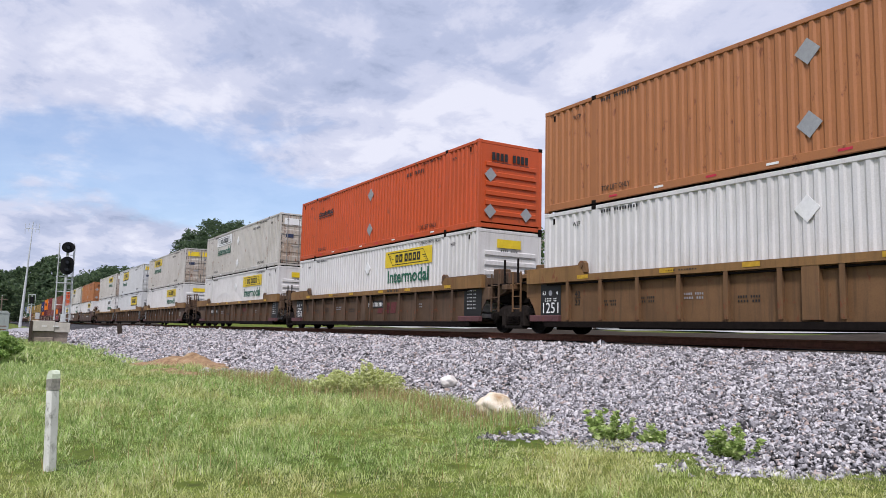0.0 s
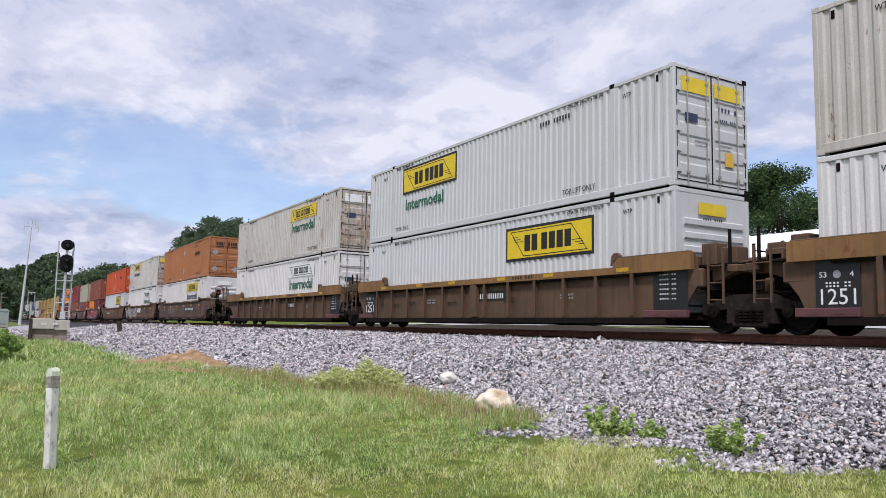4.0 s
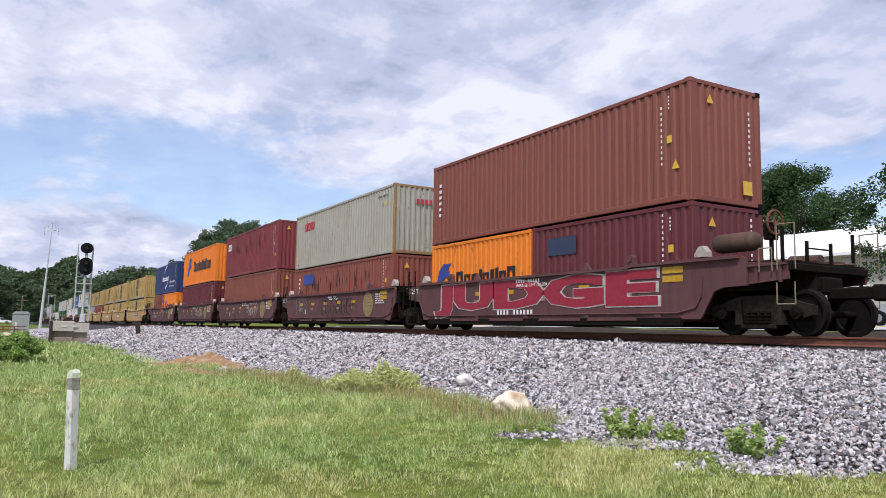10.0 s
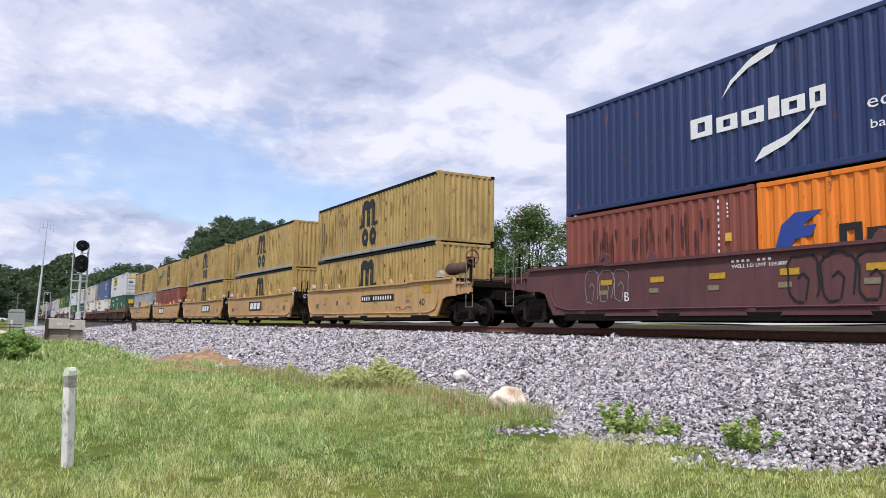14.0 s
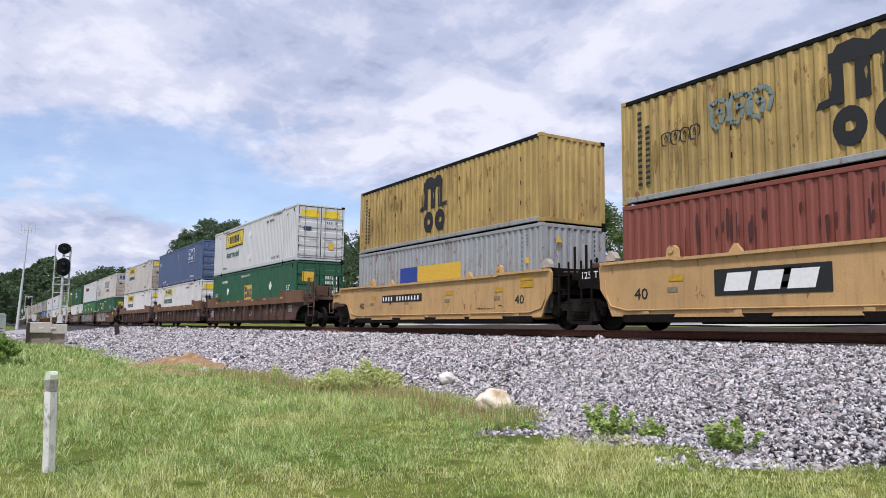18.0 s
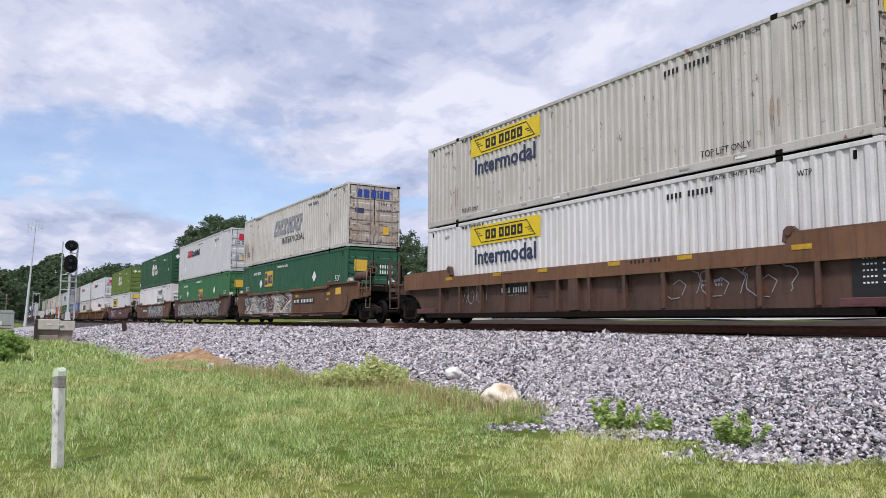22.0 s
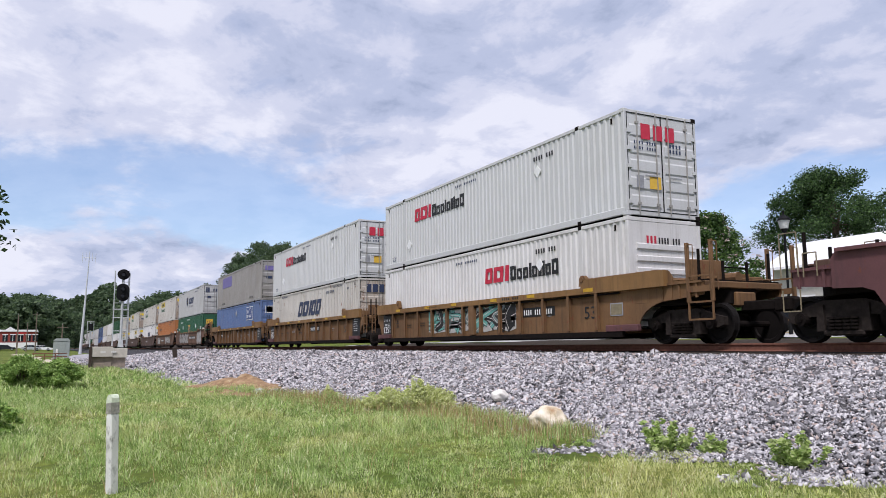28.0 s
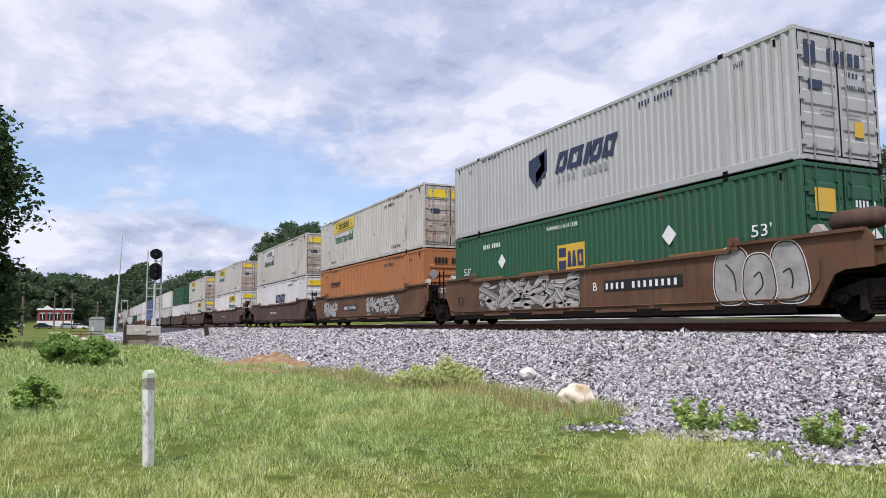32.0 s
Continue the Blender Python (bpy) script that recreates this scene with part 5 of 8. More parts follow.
def freight_box(kind, colour, end, marks=(), label="", post=None, near=True):
    length, w, h, pitch, rail = SIZES[kind]
    mat = C[colour]
    box = thing("shipping_container", label, "shipping container", "containers on the train")
    half, face = w / 2, -w / 2 + 0.010
    turn = pose(length, 0, 0, 0, 0, 180)
    side = shared(("side", kind), lambda: side_mesh(kind, 0))
    part("side_panel", side, mat, box)
    part("side_panel", side, mat, box, at=turn)
    part("roof", shared(("roof", kind), lambda: Geo().box(0.05, length - 0.05, -half + 0.06, half - 0.06, h - 0.06, h - 0.02)), mat, box)
    part("floor", shared(("floor", kind), lambda: Geo().box(0.05, length - 0.05, -half + 0.06, half - 0.06, 0.06, 0.16)), TRUCKM, box)
    top = shared(("top_rail", kind), lambda: Geo().box(0.1, length - 0.1, -half, -half + 0.07, h - 0.12, h - 0.015, 0.012))
    low = shared(("bottom_rail", kind), lambda: Geo().box(0.1, length - 0.1, -half, -half + 0.07, 0.03, rail + 0.02, 0.012))
    for at in (None, turn):
        part("top_rail", top, BLACK if colour == "ochre" else mat, box, at=at)
        part("bottom_rail", low, C["silver"] if colour == "ochre" else mat, box, at=at)
    pm = C[post] if post else mat
    corner = shared(("corner_post", kind), lambda: Geo().box(0, 0.11, -half, -half + 0.12, 0.11, h - 0.11, 0.014))
    for at in (pose(0, 0, 0), turn, pose(length - 0.11, 0, 0), pose(0.11, 0, 0, 0, 0, 180)):
        part("corner_post", corner, pm, box, at=at)
    cast = shared(("corner_casting",), lambda: Geo().box(0, 0.178, -0.004, 0.16, 0, 0.118, 0.012))
    spots = [0.0, length - 0.178] + ([2.02 - 0.09, 14.13 - 0.09] if kind == "53" else [])
    for x in spots if near else ():
        for z in (0.0, h - 0.118):
            part("corner_casting", cast, TRUCKM if kind == "53" and 1 < x < 15 else pm, box, at=pose(x, -half, z))
    def behind():
        g = Geo()
        for x in spots:
            for z in (0.0, h - 0.118):
                g.box(x, x + 0.178, half - 0.16, half + 0.004, z, z + 0.118)
        return g
    part("casting_row", shared(("casting_row", kind), behind), TRUCKM, box)
    if kind == "53":
        lift = shared(("lift_post", kind), lambda: Geo().box(-0.09, 0.09, -half + 0.004, -half + 0.06, rail, h - 0.11, 0.01))
        for x in (2.02, 14.13):
            part("lift_post", lift, mat, box, at=pose(x, 0, 0))
            part("lift_post", lift, mat, box, at=pose(x, 0, 0, 0, 0, 180))
        flute = shared(("lift_slot",), lambda: Geo().box(-0.035, 0.035, -0.004, 0.004, 0, 0.16))
        for x in (0.42, length - 0.5):
            decal(box, "lift_slot", flute, TRUCKM, x, h - 0.34, face)
    # ends
    part("end_header", shared(("end_header", kind), lambda: Geo().box(-0.07, -0.003, -half + 0.1, half - 0.1, h - 0.12, h - 0.015, 0.01)), pm, box, at=pose(length, 0, 0))
    part("end_sill", shared(("end_sill", kind), lambda: Geo().box(-0.07, -0.003, -half + 0.1, half - 0.1, 0.02, 0.15, 0.01)), pm, box, at=pose(length, 0, 0))
    if end == "doors":
        leaf = shared(("door", kind), lambda: door_mesh(kind))
        bar = shared(("locking_bar", kind), lambda: Geo().rod((0.03, 0, 0.08), (0.03, 0, h - 0.07), 0.019, 6).box(0.0, 0.05, -0.05, 0.05, 0.30, 0.36).box(0.0, 0.05, -0.05, 0.05, h - 0.4, h - 0.34))
        grip = shared(("bar_handle",), lambda: Geo().box(0.035, 0.06, 0, 0.42, 1.08, 1.12))
        gasket = shared(("gasket", kind), lambda: Geo().box(-0.02, 0.004, -0.014, 0.014, 0.14, h - 0.1))
        for flip in (1, -1):
            d = part("door", leaf, C["grimydoor"] if colour in ("cream", "worn") else mat, box, at=pose(length, 0, 0) if flip > 0 else pose(length, 0, 0) @ Matrix.Diagonal((1, -1, 1, 1)))
            for y in (0.22, w / 2 - 0.42) if near else ():
                part("locking_bar", bar, C["fgrey"] if colour in ("white", "bright", "cream", "worn", "dull") else mat, d, at=pose(0, y, 0))
                if y < 0.3:
                    part("bar_handle", grip, C["silver"], d, at=pose(0, y, 0))
        part("gasket", gasket, BLACK, box, at=pose(length, 0, 0))
        if near:
            part("door_seal", shared(("door_seal", kind), lambda: Geo().box(-0.03, 0.003, -w / 2 + 0.085, -w / 2 + 0.11, 0.13, h - 0.1).box(-0.03, 0.003, w / 2 - 0.11, w / 2 - 0.085, 0.13, h - 0.1).box(-0.03, 0.003, -w / 2 + 0.1, w / 2 - 0.1, 0.135, 0.16).box(-0.03, 0.003, -w / 2 + 0.1, w / 2 - 0.1, h - 0.125, h - 0.1)), BLACK, box, at=pose(length, 0, 0))
    else:
        part("end_wall", shared(("end_wall", kind, end), lambda: end_mesh(kind, end)), mat, box, at=pose(length, 0, 0))
    part("end_wall", shared(("end_wall", kind, "folds"), lambda: end_mesh(kind, "folds")), mat, box, at=pose(0, 0, 0, 0, 0, 180))
    if near and colour in ("cream", "worn", "ochre"):
        ink = DECAL["rust"] if colour != "ochre" else DECAL["dust"]
        if colour != "cream":
            decal(box, "stain", streaks(hash_of(label) % 5, 1.9, 1.5, 26 if colour == "worn" else 14, 0.03), ink, 0.15, 0.2, face)
        if kind == "53":
            for x in (1.86, 13.98):
                decal(box, "stain", streaks(31, 0.32, 1.1, 5, 0.03), ink, x, 0.3, -w / 2 + 0.002)
        if end == "doors":
            part("stain", streaks(9 + hash_of(label) % 4, w - 0.5, 1.3, 22, 0.03), ink, box, "", pose(length + 0.0155, -w / 2 + 0.25, 0.15, 0, 0, 90))
    if near and colour in ("red", "ochre", "rustred"):
        decal(box, "scrape", streaks(21, length * 0.72, h * 0.5, 46, 0.026, 0.4), DECAL["dust" if colour == "ochre" else "grime"], length * 0.14, h * 0.36, face)
    for mark in marks:
        mark(box, kind, face)
    return box


# ---- markings: panels, words and plain bars ----
def freight_logo(x0, z0, w=3.65, h=0.62, ground="yellow", border=False, word=True, word_mat="green", drop=0.62):
    """A yellow haulier's panel: slanted scroll outline and plain black blocks; below it one word."""
    def make(box, kind, face):
        p = decal(box, "logo_panel", plate(w, h), DECAL["black"] if border else DECAL[ground], x0, z0, face)
        if border:
            decal(p, "panel_field", plate(w - 0.16, h - 0.16), DECAL[ground], 0.08, 0.08, -0.001)
        ih = h - 0.24 if border else h - 0.14
        zb = (h - ih) / 2
        def scroll():
            g = Geo()
            a, b = w * 0.06, w * 0.94
            for q in ([(a, zb + ih), (a + 0.03, zb + ih), (a + ih * 0.9, zb), (a + ih * 0.85, zb)], [(b - ih * 0.85, zb + ih), (b - ih * 0.9, zb + ih), (b - 0.03, zb), (b, zb)]):
                g.prism(q, -0.002, 0.002)
            g.box(a, b - ih * 0.85, -0.002, 0.002, zb + ih - 0.025, zb + ih)
            g.box(a + ih * 0.85, b, -0.002, 0.002, zb, zb + 0.025)
            for s in (0, 1, 2):
                g.box(a + 0.12 + s * 0.05, a + ih * 0.5 + s * 0.12, -0.002, 0.002, zb + ih * 0.75 - s * 0.07, zb + ih * 0.75 - s * 0.07 + 0.02)
                g.box(b - ih * 0.5 - s * 0.12, b - 0.12 - s * 0.05, -0.002, 0.002, zb + ih * 0.2 + s * 0.07, zb + ih * 0.2 + s * 0.07 + 0.02)
            return g
        decal(p, "scroll_outline", shared(("scroll_outline", w, h, border), scroll), DECAL["black"], 0, 0, -0.004)
        bw, k = round(w * 0.5 / 6.2, 3), round(ih * 0.62, 3)
        mesh = shared(("name_block", bw, k), lambda: name_block(bw * 0.84, k, 0.0))
        for i in range(6):
            decal(p, "name_block", mesh, DECAL["black"], w * 0.24 + i * bw * 1.08 + (bw * 0.35 if i > 1 else 0), h / 2 - k / 2, -0.006)
        if word:
            decal(box, "word", words("Intermodal", 3.2 if not border else 2.75, 0.5 if not border else 0.42, 0.022), DECAL[word_mat], x0 + 0.24, z0 - drop, face)
    return make


def block(name, x0, z0, w, h, mat, label=""):
    return lambda box, kind, face: decal(box, name, plate(w, h), DECAL[mat], x0, z0, face, label)


def word(text, x0, z0, w, h, mat):
    return lambda box, kind, face: decal(box, "word", words(text, w, h), DECAL[mat], x0, z0, face)


def row_of(n, x0, z0, w, h, mat):
    return lambda box, kind, face: decal(box, "plain_bars", bars(n, w, h), DECAL[mat], x0, z0, face)


def column_of(n, x0, z0, w, h, mat):
    return lambda box, kind, face: decal(box, "plain_bars", column(n, w, h), DECAL[mat], x0, z0, face)


def shape(name, outline, x0, z0, mat, key):
    return lambda box, kind, face: decal(box, name, shared((name, key), lambda: Geo().prism(outline, -0.003, 0.003)), DECAL[mat], x0, z0, face)


def placards(x, zs=(0.75, 2.2), mat="grey", r=0.27):
    return lambda box, kind, face: [decal(box, "placard_holder", diamond(r), DECAL[mat], x, z, face) for z in zs]


def on_end(name, mesh, mat, y, z):
    """A marking on the +x end of a box, y across it from the camera's side."""
    def make(box, kind, face):
        length, w = SIZES[kind][:2]
        part(name, mesh(), DECAL[mat], box, "", pose(length + 0.030, -w / 2 + y, z, 0, 0, 90))
    return make

# ---- well cars ----
def truck(car, x, near=True, label=""):
    """A two-axle truck: cast side frames and bolster, with wheels, axles, springs and bearings as its parts."""
    def frames():
        g = Geo()
        out = [(-1.22, 0.42), (-1.22, 0.60), (-0.95, 0.66), (-0.45, 0.82), (0.45, 0.82), (0.95, 0.66), (1.22, 0.60), (1.22, 0.42), (1.02, 0.36), (0.80, 0.50), (0.55, 0.52), (0.40, 0.18), (-0.40, 0.18), (-0.55, 0.52), (-0.80, 0.50), (-1.02, 0.36)]
        for s in (-1, 1):
            g.prism(out, s * 1.0 - 0.07, s * 1.0 + 0.07)
            g.box(-0.42, 0.42, s * 1.0 - 0.14, s * 1.0 + 0.14, 0.13, 0.24, 0.03)
            for a in (-0.47, 0.47):
                g.prism([(a - 0.09, 0.22), (a + 0.09, 0.22), (a + 0.07, 0.74), (a - 0.07, 0.74)], s * 1.0 - 0.12, s * 1.0 + 0.12)
        g.box(-0.22, 0.22, -1.05, 1.05, 0.48, 0.74, 0.04)
        g.rod((0, 0, 0.7), (0, 0, 0.84), 0.3, 12)
        return g
    t = part("truck_frame", shared("truck_frame", frames, FRAMEM), FRAMEM, car, label or "cast steel truck with two axles", pose(x, 0, 0))
    wheel = shared("wheel", lambda: Geo().lathe([(0.10, 0.08), (0.14, 0.08), (0.16, 0.02), (0.36, 0.01), (0.39, 0.07), (0.455, 0.07), (0.462, -0.03), (0.485, -0.045), (0.485, -0.07), (0.39, -0.07), (0.36, -0.03), (0.12, -0.04)], 0, 18), WHEELM)
    for ax in (-0.89, 0.89) if near else ():
        part("axle", shared("axle", lambda: Geo().rod((0, -1.08, 0), (0, 1.08, 0), 0.075, 10)), TRUCKM, t, at=pose(ax, 0, 0.455))
        for s in (-1, 1):
            part("wheel", wheel, WHEELM, t, at=pose(ax, s * 0.79, 0.46, 0, 0, 0 if s > 0 else 180))
            part("bearing", shared("bearing", lambda: Geo().rod((0, -0.11, 0), (0, 0.11, 0), 0.13, 12).rod((0, -0.14, 0), (0, 0.14, 0), 0.06, 8)), TRUCKM, t, at=pose(ax, s * 1.05, 0.46))
    for s in (-1, 1) if near else ():
        part("spring_pack", shared("spring_pack", lambda: spring_pack()), TRUCKM, t, at=pose(0, s * 1.0, 0.24))
    return t


def spring_pack():
    g = Geo()
    for a in (-0.24, -0.08, 0.08, 0.24):
        for k in range(4):
            g.rod((a, -0.13, 0.02 + k * 0.065), (a, -0.13, 0.055 + k * 0.065), 0.072, 8)
    return g


MID = {"ribs": 1.55, "smooth": 1.62}       # the top edge along the load


def high(L):
    """The top edge over the ends: the long cars step up."""
    return 1.77 if L > 14 else 1.66


def side_end(L, style, kind):
    """The outline of a side sheet's end, from its foot round to the top edge, measured from the load's end."""
    mid, up = MID[style], high(L)
    if kind == "joint":          # stops short of the shared truck
        return [(0.22, 0.33), (0.40, 0.72), (0.62, 1.0), (0.66, 1.55), (0.56, up - 0.02), (-1.72, up - 0.02), (-1.90, mid - 0.02)]
    arch = [(0.35, 0.33), (0.72, 0.92), (0.95, 1.0), (1.55, 1.02)]
    if style == "ribs":
        arch = [(1.5 - 1.2 * math.cos(t), 0.33 + 0.72 * math.sin(t)) for t in np.linspace(0, math.pi / 2, 8)]
    return arch + [(1.55, 1.58), (1.42, up - 0.02), (-1.72, up - 0.02), (-1.90, mid - 0.02)]


def well_side(L, style, front, rear):
    """A side sheet: low along the load, stepped up over the ends, cut away above the trucks."""
    out = [(L + x, z) for x, z in side_end(L, style, front)] + [(-x, z) for x, z in reversed(side_end(L, style, rear))]
    return Geo().prism(out, *((-1.335, -1.305) if style == "ribs" else (-1.40, -1.34)))


def top_chord(L, style, deep, front, rear):
    """The flange along the top edge, stepped up over both ends."""
    mid, up = MID[style], high(L)
    low = mid - deep if style == "ribs" else up - deep
    a, b = (-0.55 if rear == "joint" else -1.4), L + (0.55 if front == "joint" else 1.4)
    out = [(a, low), (1.72, low), (1.86, mid - deep), (L - 1.86, mid - deep), (L - 1.72, low), (b, low), (b, up), (L - 1.70, up), (L - 1.84, mid), (1.84, mid), (1.70, up), (a, up)]
    return Geo().prism(out, -1.48, -1.31)


def end_sill(far):
    """The deep side of the platform over an end truck, with a stepped lower edge and brackets."""
    g = Geo().prism([(far + 0.1, 1.12), (-1.2, 1.02), (-0.3, 1.02), (-0.3, 1.52), (-1.3, 1.52), (far + 0.1, 1.44)], -1.32, -1.25)
    for x in (far + 0.25, -1.75, -1.2):
        g.box(x - 0.03, x + 0.03, -1.36, -1.32, 1.06, 1.48)
    return g.box(far + 0.1, -0.9, -1.38, -1.25, 1.40, 1.45)


def end_mass(far):
    """The tapering centre casting under the deck."""
    return Geo().prism([(-0.6, -1.22), (far + 0.75, -0.95), (far + 0.1, -0.42), (far + 0.1, 0.42), (far + 0.75, 0.95), (-0.6, 1.22)], 0.93, 1.36, "z")


def deck_gear(far):
    """Air pipes, a brake cylinder and rods that lie on the deck."""
    g = Geo()
    for y, z, r in ((-1.05, 1.53, 0.035), (-0.8, 1.52, 0.028), (0.7, 1.53, 0.035)):
        g.rod((far + 0.2, y, z), (-0.5, y + 0.12, z + 0.05), r, 6)
    g.rod((far + 0.5, -0.35, 1.6), (far + 1.2, -0.35, 1.62), 0.13, 10).rod((far + 1.2, -0.35, 1.62), (-0.4, -0.3, 1.6), 0.03, 6)
    g.box(-1.25, -0.85, -1.15, -0.7, 1.48, 1.72, 0.02).box(far + 0.45, far + 0.8, -1.15, -0.75, 1.46, 1.62, 0.02)
    return g


def grab_irons():
    """Thin bent grab irons and a stirrup at a corner."""
    g = Geo()
    for x0, x1, z0, z1 in ((-0.42, -0.02, 1.3, 2.2), (0.10, 0.40, 1.28, 1.75), (-0.40, 0.0, 0.62, 1.05)):
        low = z0 < 1
        g.rod((x0, 0, z0), (x0, 0, z1), 0.014, 5).rod((x1, 0, z0), (x1, 0, z1), 0.014, 5).rod((x0, 0, z0 if low else z1), (x1, 0, z0 if low else z1), 0.014, 5)
    return g


def side_pipe(L):
    """A thin pipe along the foot of a smooth side that bends up at both ends."""
    g = Geo()
    pts = [(-0.42, 1.25), (-0.38, 0.82), (-0.22, 0.58), (0.3, 0.47), (L - 0.3, 0.47), (L + 0.22, 0.58), (L + 0.38, 0.82), (L + 0.42, 1.25)]
    for p, q in zip(pts, pts[1:]):
        g.rod((p[0], -1.42, p[1]), (q[0], -1.42, q[1]), 0.022, 6)
    return g


def well_car(style, length, colour, marks=(), label="", front="joint", rear="joint", near=True):
    """One well unit. x = 0 at the back end of its load, z = 0 on the rails; ends: 'joint' (shared truck) or 'end'."""
    mat = C[colour]
    car = thing("well_car", label, "freight car", "well cars of the train")
    turn = pose(length, 0, 0, 0, 0, 180)
    L = length
    deep = 0.07 if style != "ribs" else 0.36 if colour == "welldark" else 0.17
    low = shared(("bottom_chord", style, L), lambda: Geo().box(0.2, L - 0.2, -1.45, -1.33, 0.18, 0.335 if style == "ribs" else 0.37, 0.012))
    detail = near
    for at in (pose(0, 0, 0), turn):
        near = detail and at is not turn         # small fittings on the side towards the field
        f, r = (rear, front) if at is turn else (front, rear)
        side = shared(("well_side", style, L, f, r), lambda: well_side(L, style, f, r))
        top = shared(("top_chord", style, L, deep, f, r), lambda: top_chord(L, style, deep, f, r))
        s = part("side_wall", side, mat, car, at=at)
        part("top_chord", top, C[{"wellgold": "chordgold", "wellbrown": "chordgold", "welldark": "chordrust"}.get(colour, colour)] if style == "ribs" else mat, s)
        part("bottom_chord", low, TRUCKM, s)
        if style == "ribs":
            rib = shared("rib", lambda: Geo().box(-0.015, 0.015, -1.46, -1.335, 0.36, 1.39).box(-0.055, 0.055, -1.475, -1.46, 0.38, 1.39).box(-0.085, 0.085, -1.44, -1.335, 0.33, 0.38))
            n = round((L - 2.4) / 1.27) + 1
            part("centre_plate", shared(("centre_plate", L), lambda: Geo().box(L / 2 - 0.18, L / 2 + 0.18, -1.472, -1.335, 0.36, 1.39, 0.012)), mat, s)
            if near:
                part("brake_pipe", shared(("brake_pipe", L), lambda: Geo().rod((0.3, -1.41, 1.33), (L - 0.3, -1.41, 1.33), 0.026, 6)), TRUCKM, s)
                for x in (-0.35, L + 0.35):
                    part("corner_step", shared("corner_step", lambda: Geo().box(-0.62, 0.62, -1.47, -1.34, 0.33, 0.50, 0.015).box(-0.42, -0.14, -1.476, -1.47, 0.38, 0.44).box(0.12, 0.40, -1.476, -1.47, 0.38, 0.44)), C["wellmaroon"], s, at=pose(x + (0.55 if x < 0 else -0.55), 0, 0))
            for i in range(n if detail else 0):
                part("rib", rib, mat, s, at=pose(1.2 + i * (L - 2.4) / (n - 1), 0, 0))
        else:
            for i, x in enumerate(() if not near else (0.9, 0.28 * L, 0.5 * L, 0.72 * L, L - 0.9)):
                part("stiffener", shared("stiffener", lambda: Geo().box(-0.10, 0.10, -1.43, -1.40, 0.33, 0.45, 0.01)), mat, s, at=pose(x, 0, 0))
            for x in (0.22 * L, 0.42 * L, 0.63 * L, 0.80 * L) if near else ():
                part("foot_plate", shared("foot_plate", lambda: Geo().prism([(-0.9, 0.30), (0.9, 0.30), (0.85, 0.37), (-0.85, 0.37)], -1.47, -1.40)), mat, s, at=pose(x, 0, 0))
            if near:
                part("side_pipe", shared(("side_pipe", L), lambda: side_pipe(L)), mat, s)
            if L > 14:
                pad = shared("chord_pad", lambda: Geo().prism([(-0.95, 1.62), (0.95, 1.62), (0.88, 1.68), (-0.88, 1.68)], -1.45, -1.36))
                for x in (0.18, 0.38, 0.62, 0.82) if near else ():
                    part("chord_pad", pad, C["chordgold"], s, at=pose(x * L, 0, 0))
            else:
                hump = shared("guide_hump", lambda: Geo().prism([(-0.17, 1.62), (0.17, 1.62), (0.02, 1.80), (-0.03, 1.80)], -1.45, -1.36))
                for x in (0.28, 0.72) if near else ():
                    part("guide_hump", hump, mat, s, at=pose(x * L, 0, 0))
        latch = shared("container_guide", lambda: Geo().prism([(-0.16, 1.7), (0.16, 1.7), (0.13, 1.93), (0.05, 2.0), (-0.05, 2.0), (-0.13, 1.93)], -1.47, -1.35).rod((0, -1.5, 1.88), (0, -1.34, 1.88), 0.07, 8))
        for x in (1.75, L - 1.75) if near else ():
            part("container_guide", latch, mat, s, at=pose(x, 0, -0.1))
    near = detail
    part("floor", shared(("well_floor", L), lambda: well_floor(L)), mat, car)
    for flip, kind in ((False, rear), (True, front)):
        at = turn if flip else pose(0, 0, 0)
        far = -1.67 if kind == "joint" else -2.55
        side_y = 1 if flip else -1        # the side towards the field
        e = part("end_platform", shared(("end_platform", kind, style), lambda: end_platform(far)), mat if style == "ribs" else TRUCKM, car, at=at)
        part("walkway", shared(("walkway", kind), lambda: Geo().box(far + 0.1, -0.35, -1.25, 1.25, 1.44, 1.48).box(far + 0.1, far + 0.16, -1.25, 1.25, 1.3, 1.44)), TRUCKM, e)
        for s in (-1, 1):
            if kind == "end":
                if style == "ribs":
                    part("ladder", shared("end_ladder", end_ladder), mat, e, at=pose(far + 0.12, s * 1.36, 0))
                else:
                    part("grab_irons", shared("grab_irons", grab_irons), DECAL["olive"], e, "thin dull grab irons", pose(far + 0.3, s * 1.39, 0))
                part("end_sill", shared("end_sill", lambda: end_sill(far)), mat, e, at=pose(0, 0, 0) if s < 0 else Matrix.Diagonal((1, -1, 1, 1)))
            else:
                part("ladder", shared(("ladder", kind), lambda: ladder(kind)), mat if style == "ribs" else TRUCKM, e, at=pose(-1.15, s * 1.38, 0))
            if style == "ribs" and near:
                part("cap_rail", shared(("cap_rail", kind), lambda: Geo().box(-1.15 if kind == "end" else -0.5, 1.72, -0.09, 0.09, 1.70, 1.80, 0.02)), mat, e, at=pose(0, s * 1.38, 0))
        part("handrail", shared(("handrail", kind), lambda: handrail(far)), TRUCKM, e)
        if detail:
            part("centre_casting", shared(("centre_casting", kind), lambda: end_mass(far)), TRUCKM, e)
            part("deck_gear", shared(("deck_gear", kind), lambda: deck_gear(far)), C["welldark"] if style == "smooth" else mat, e, "pipes and brake rigging on the deck")
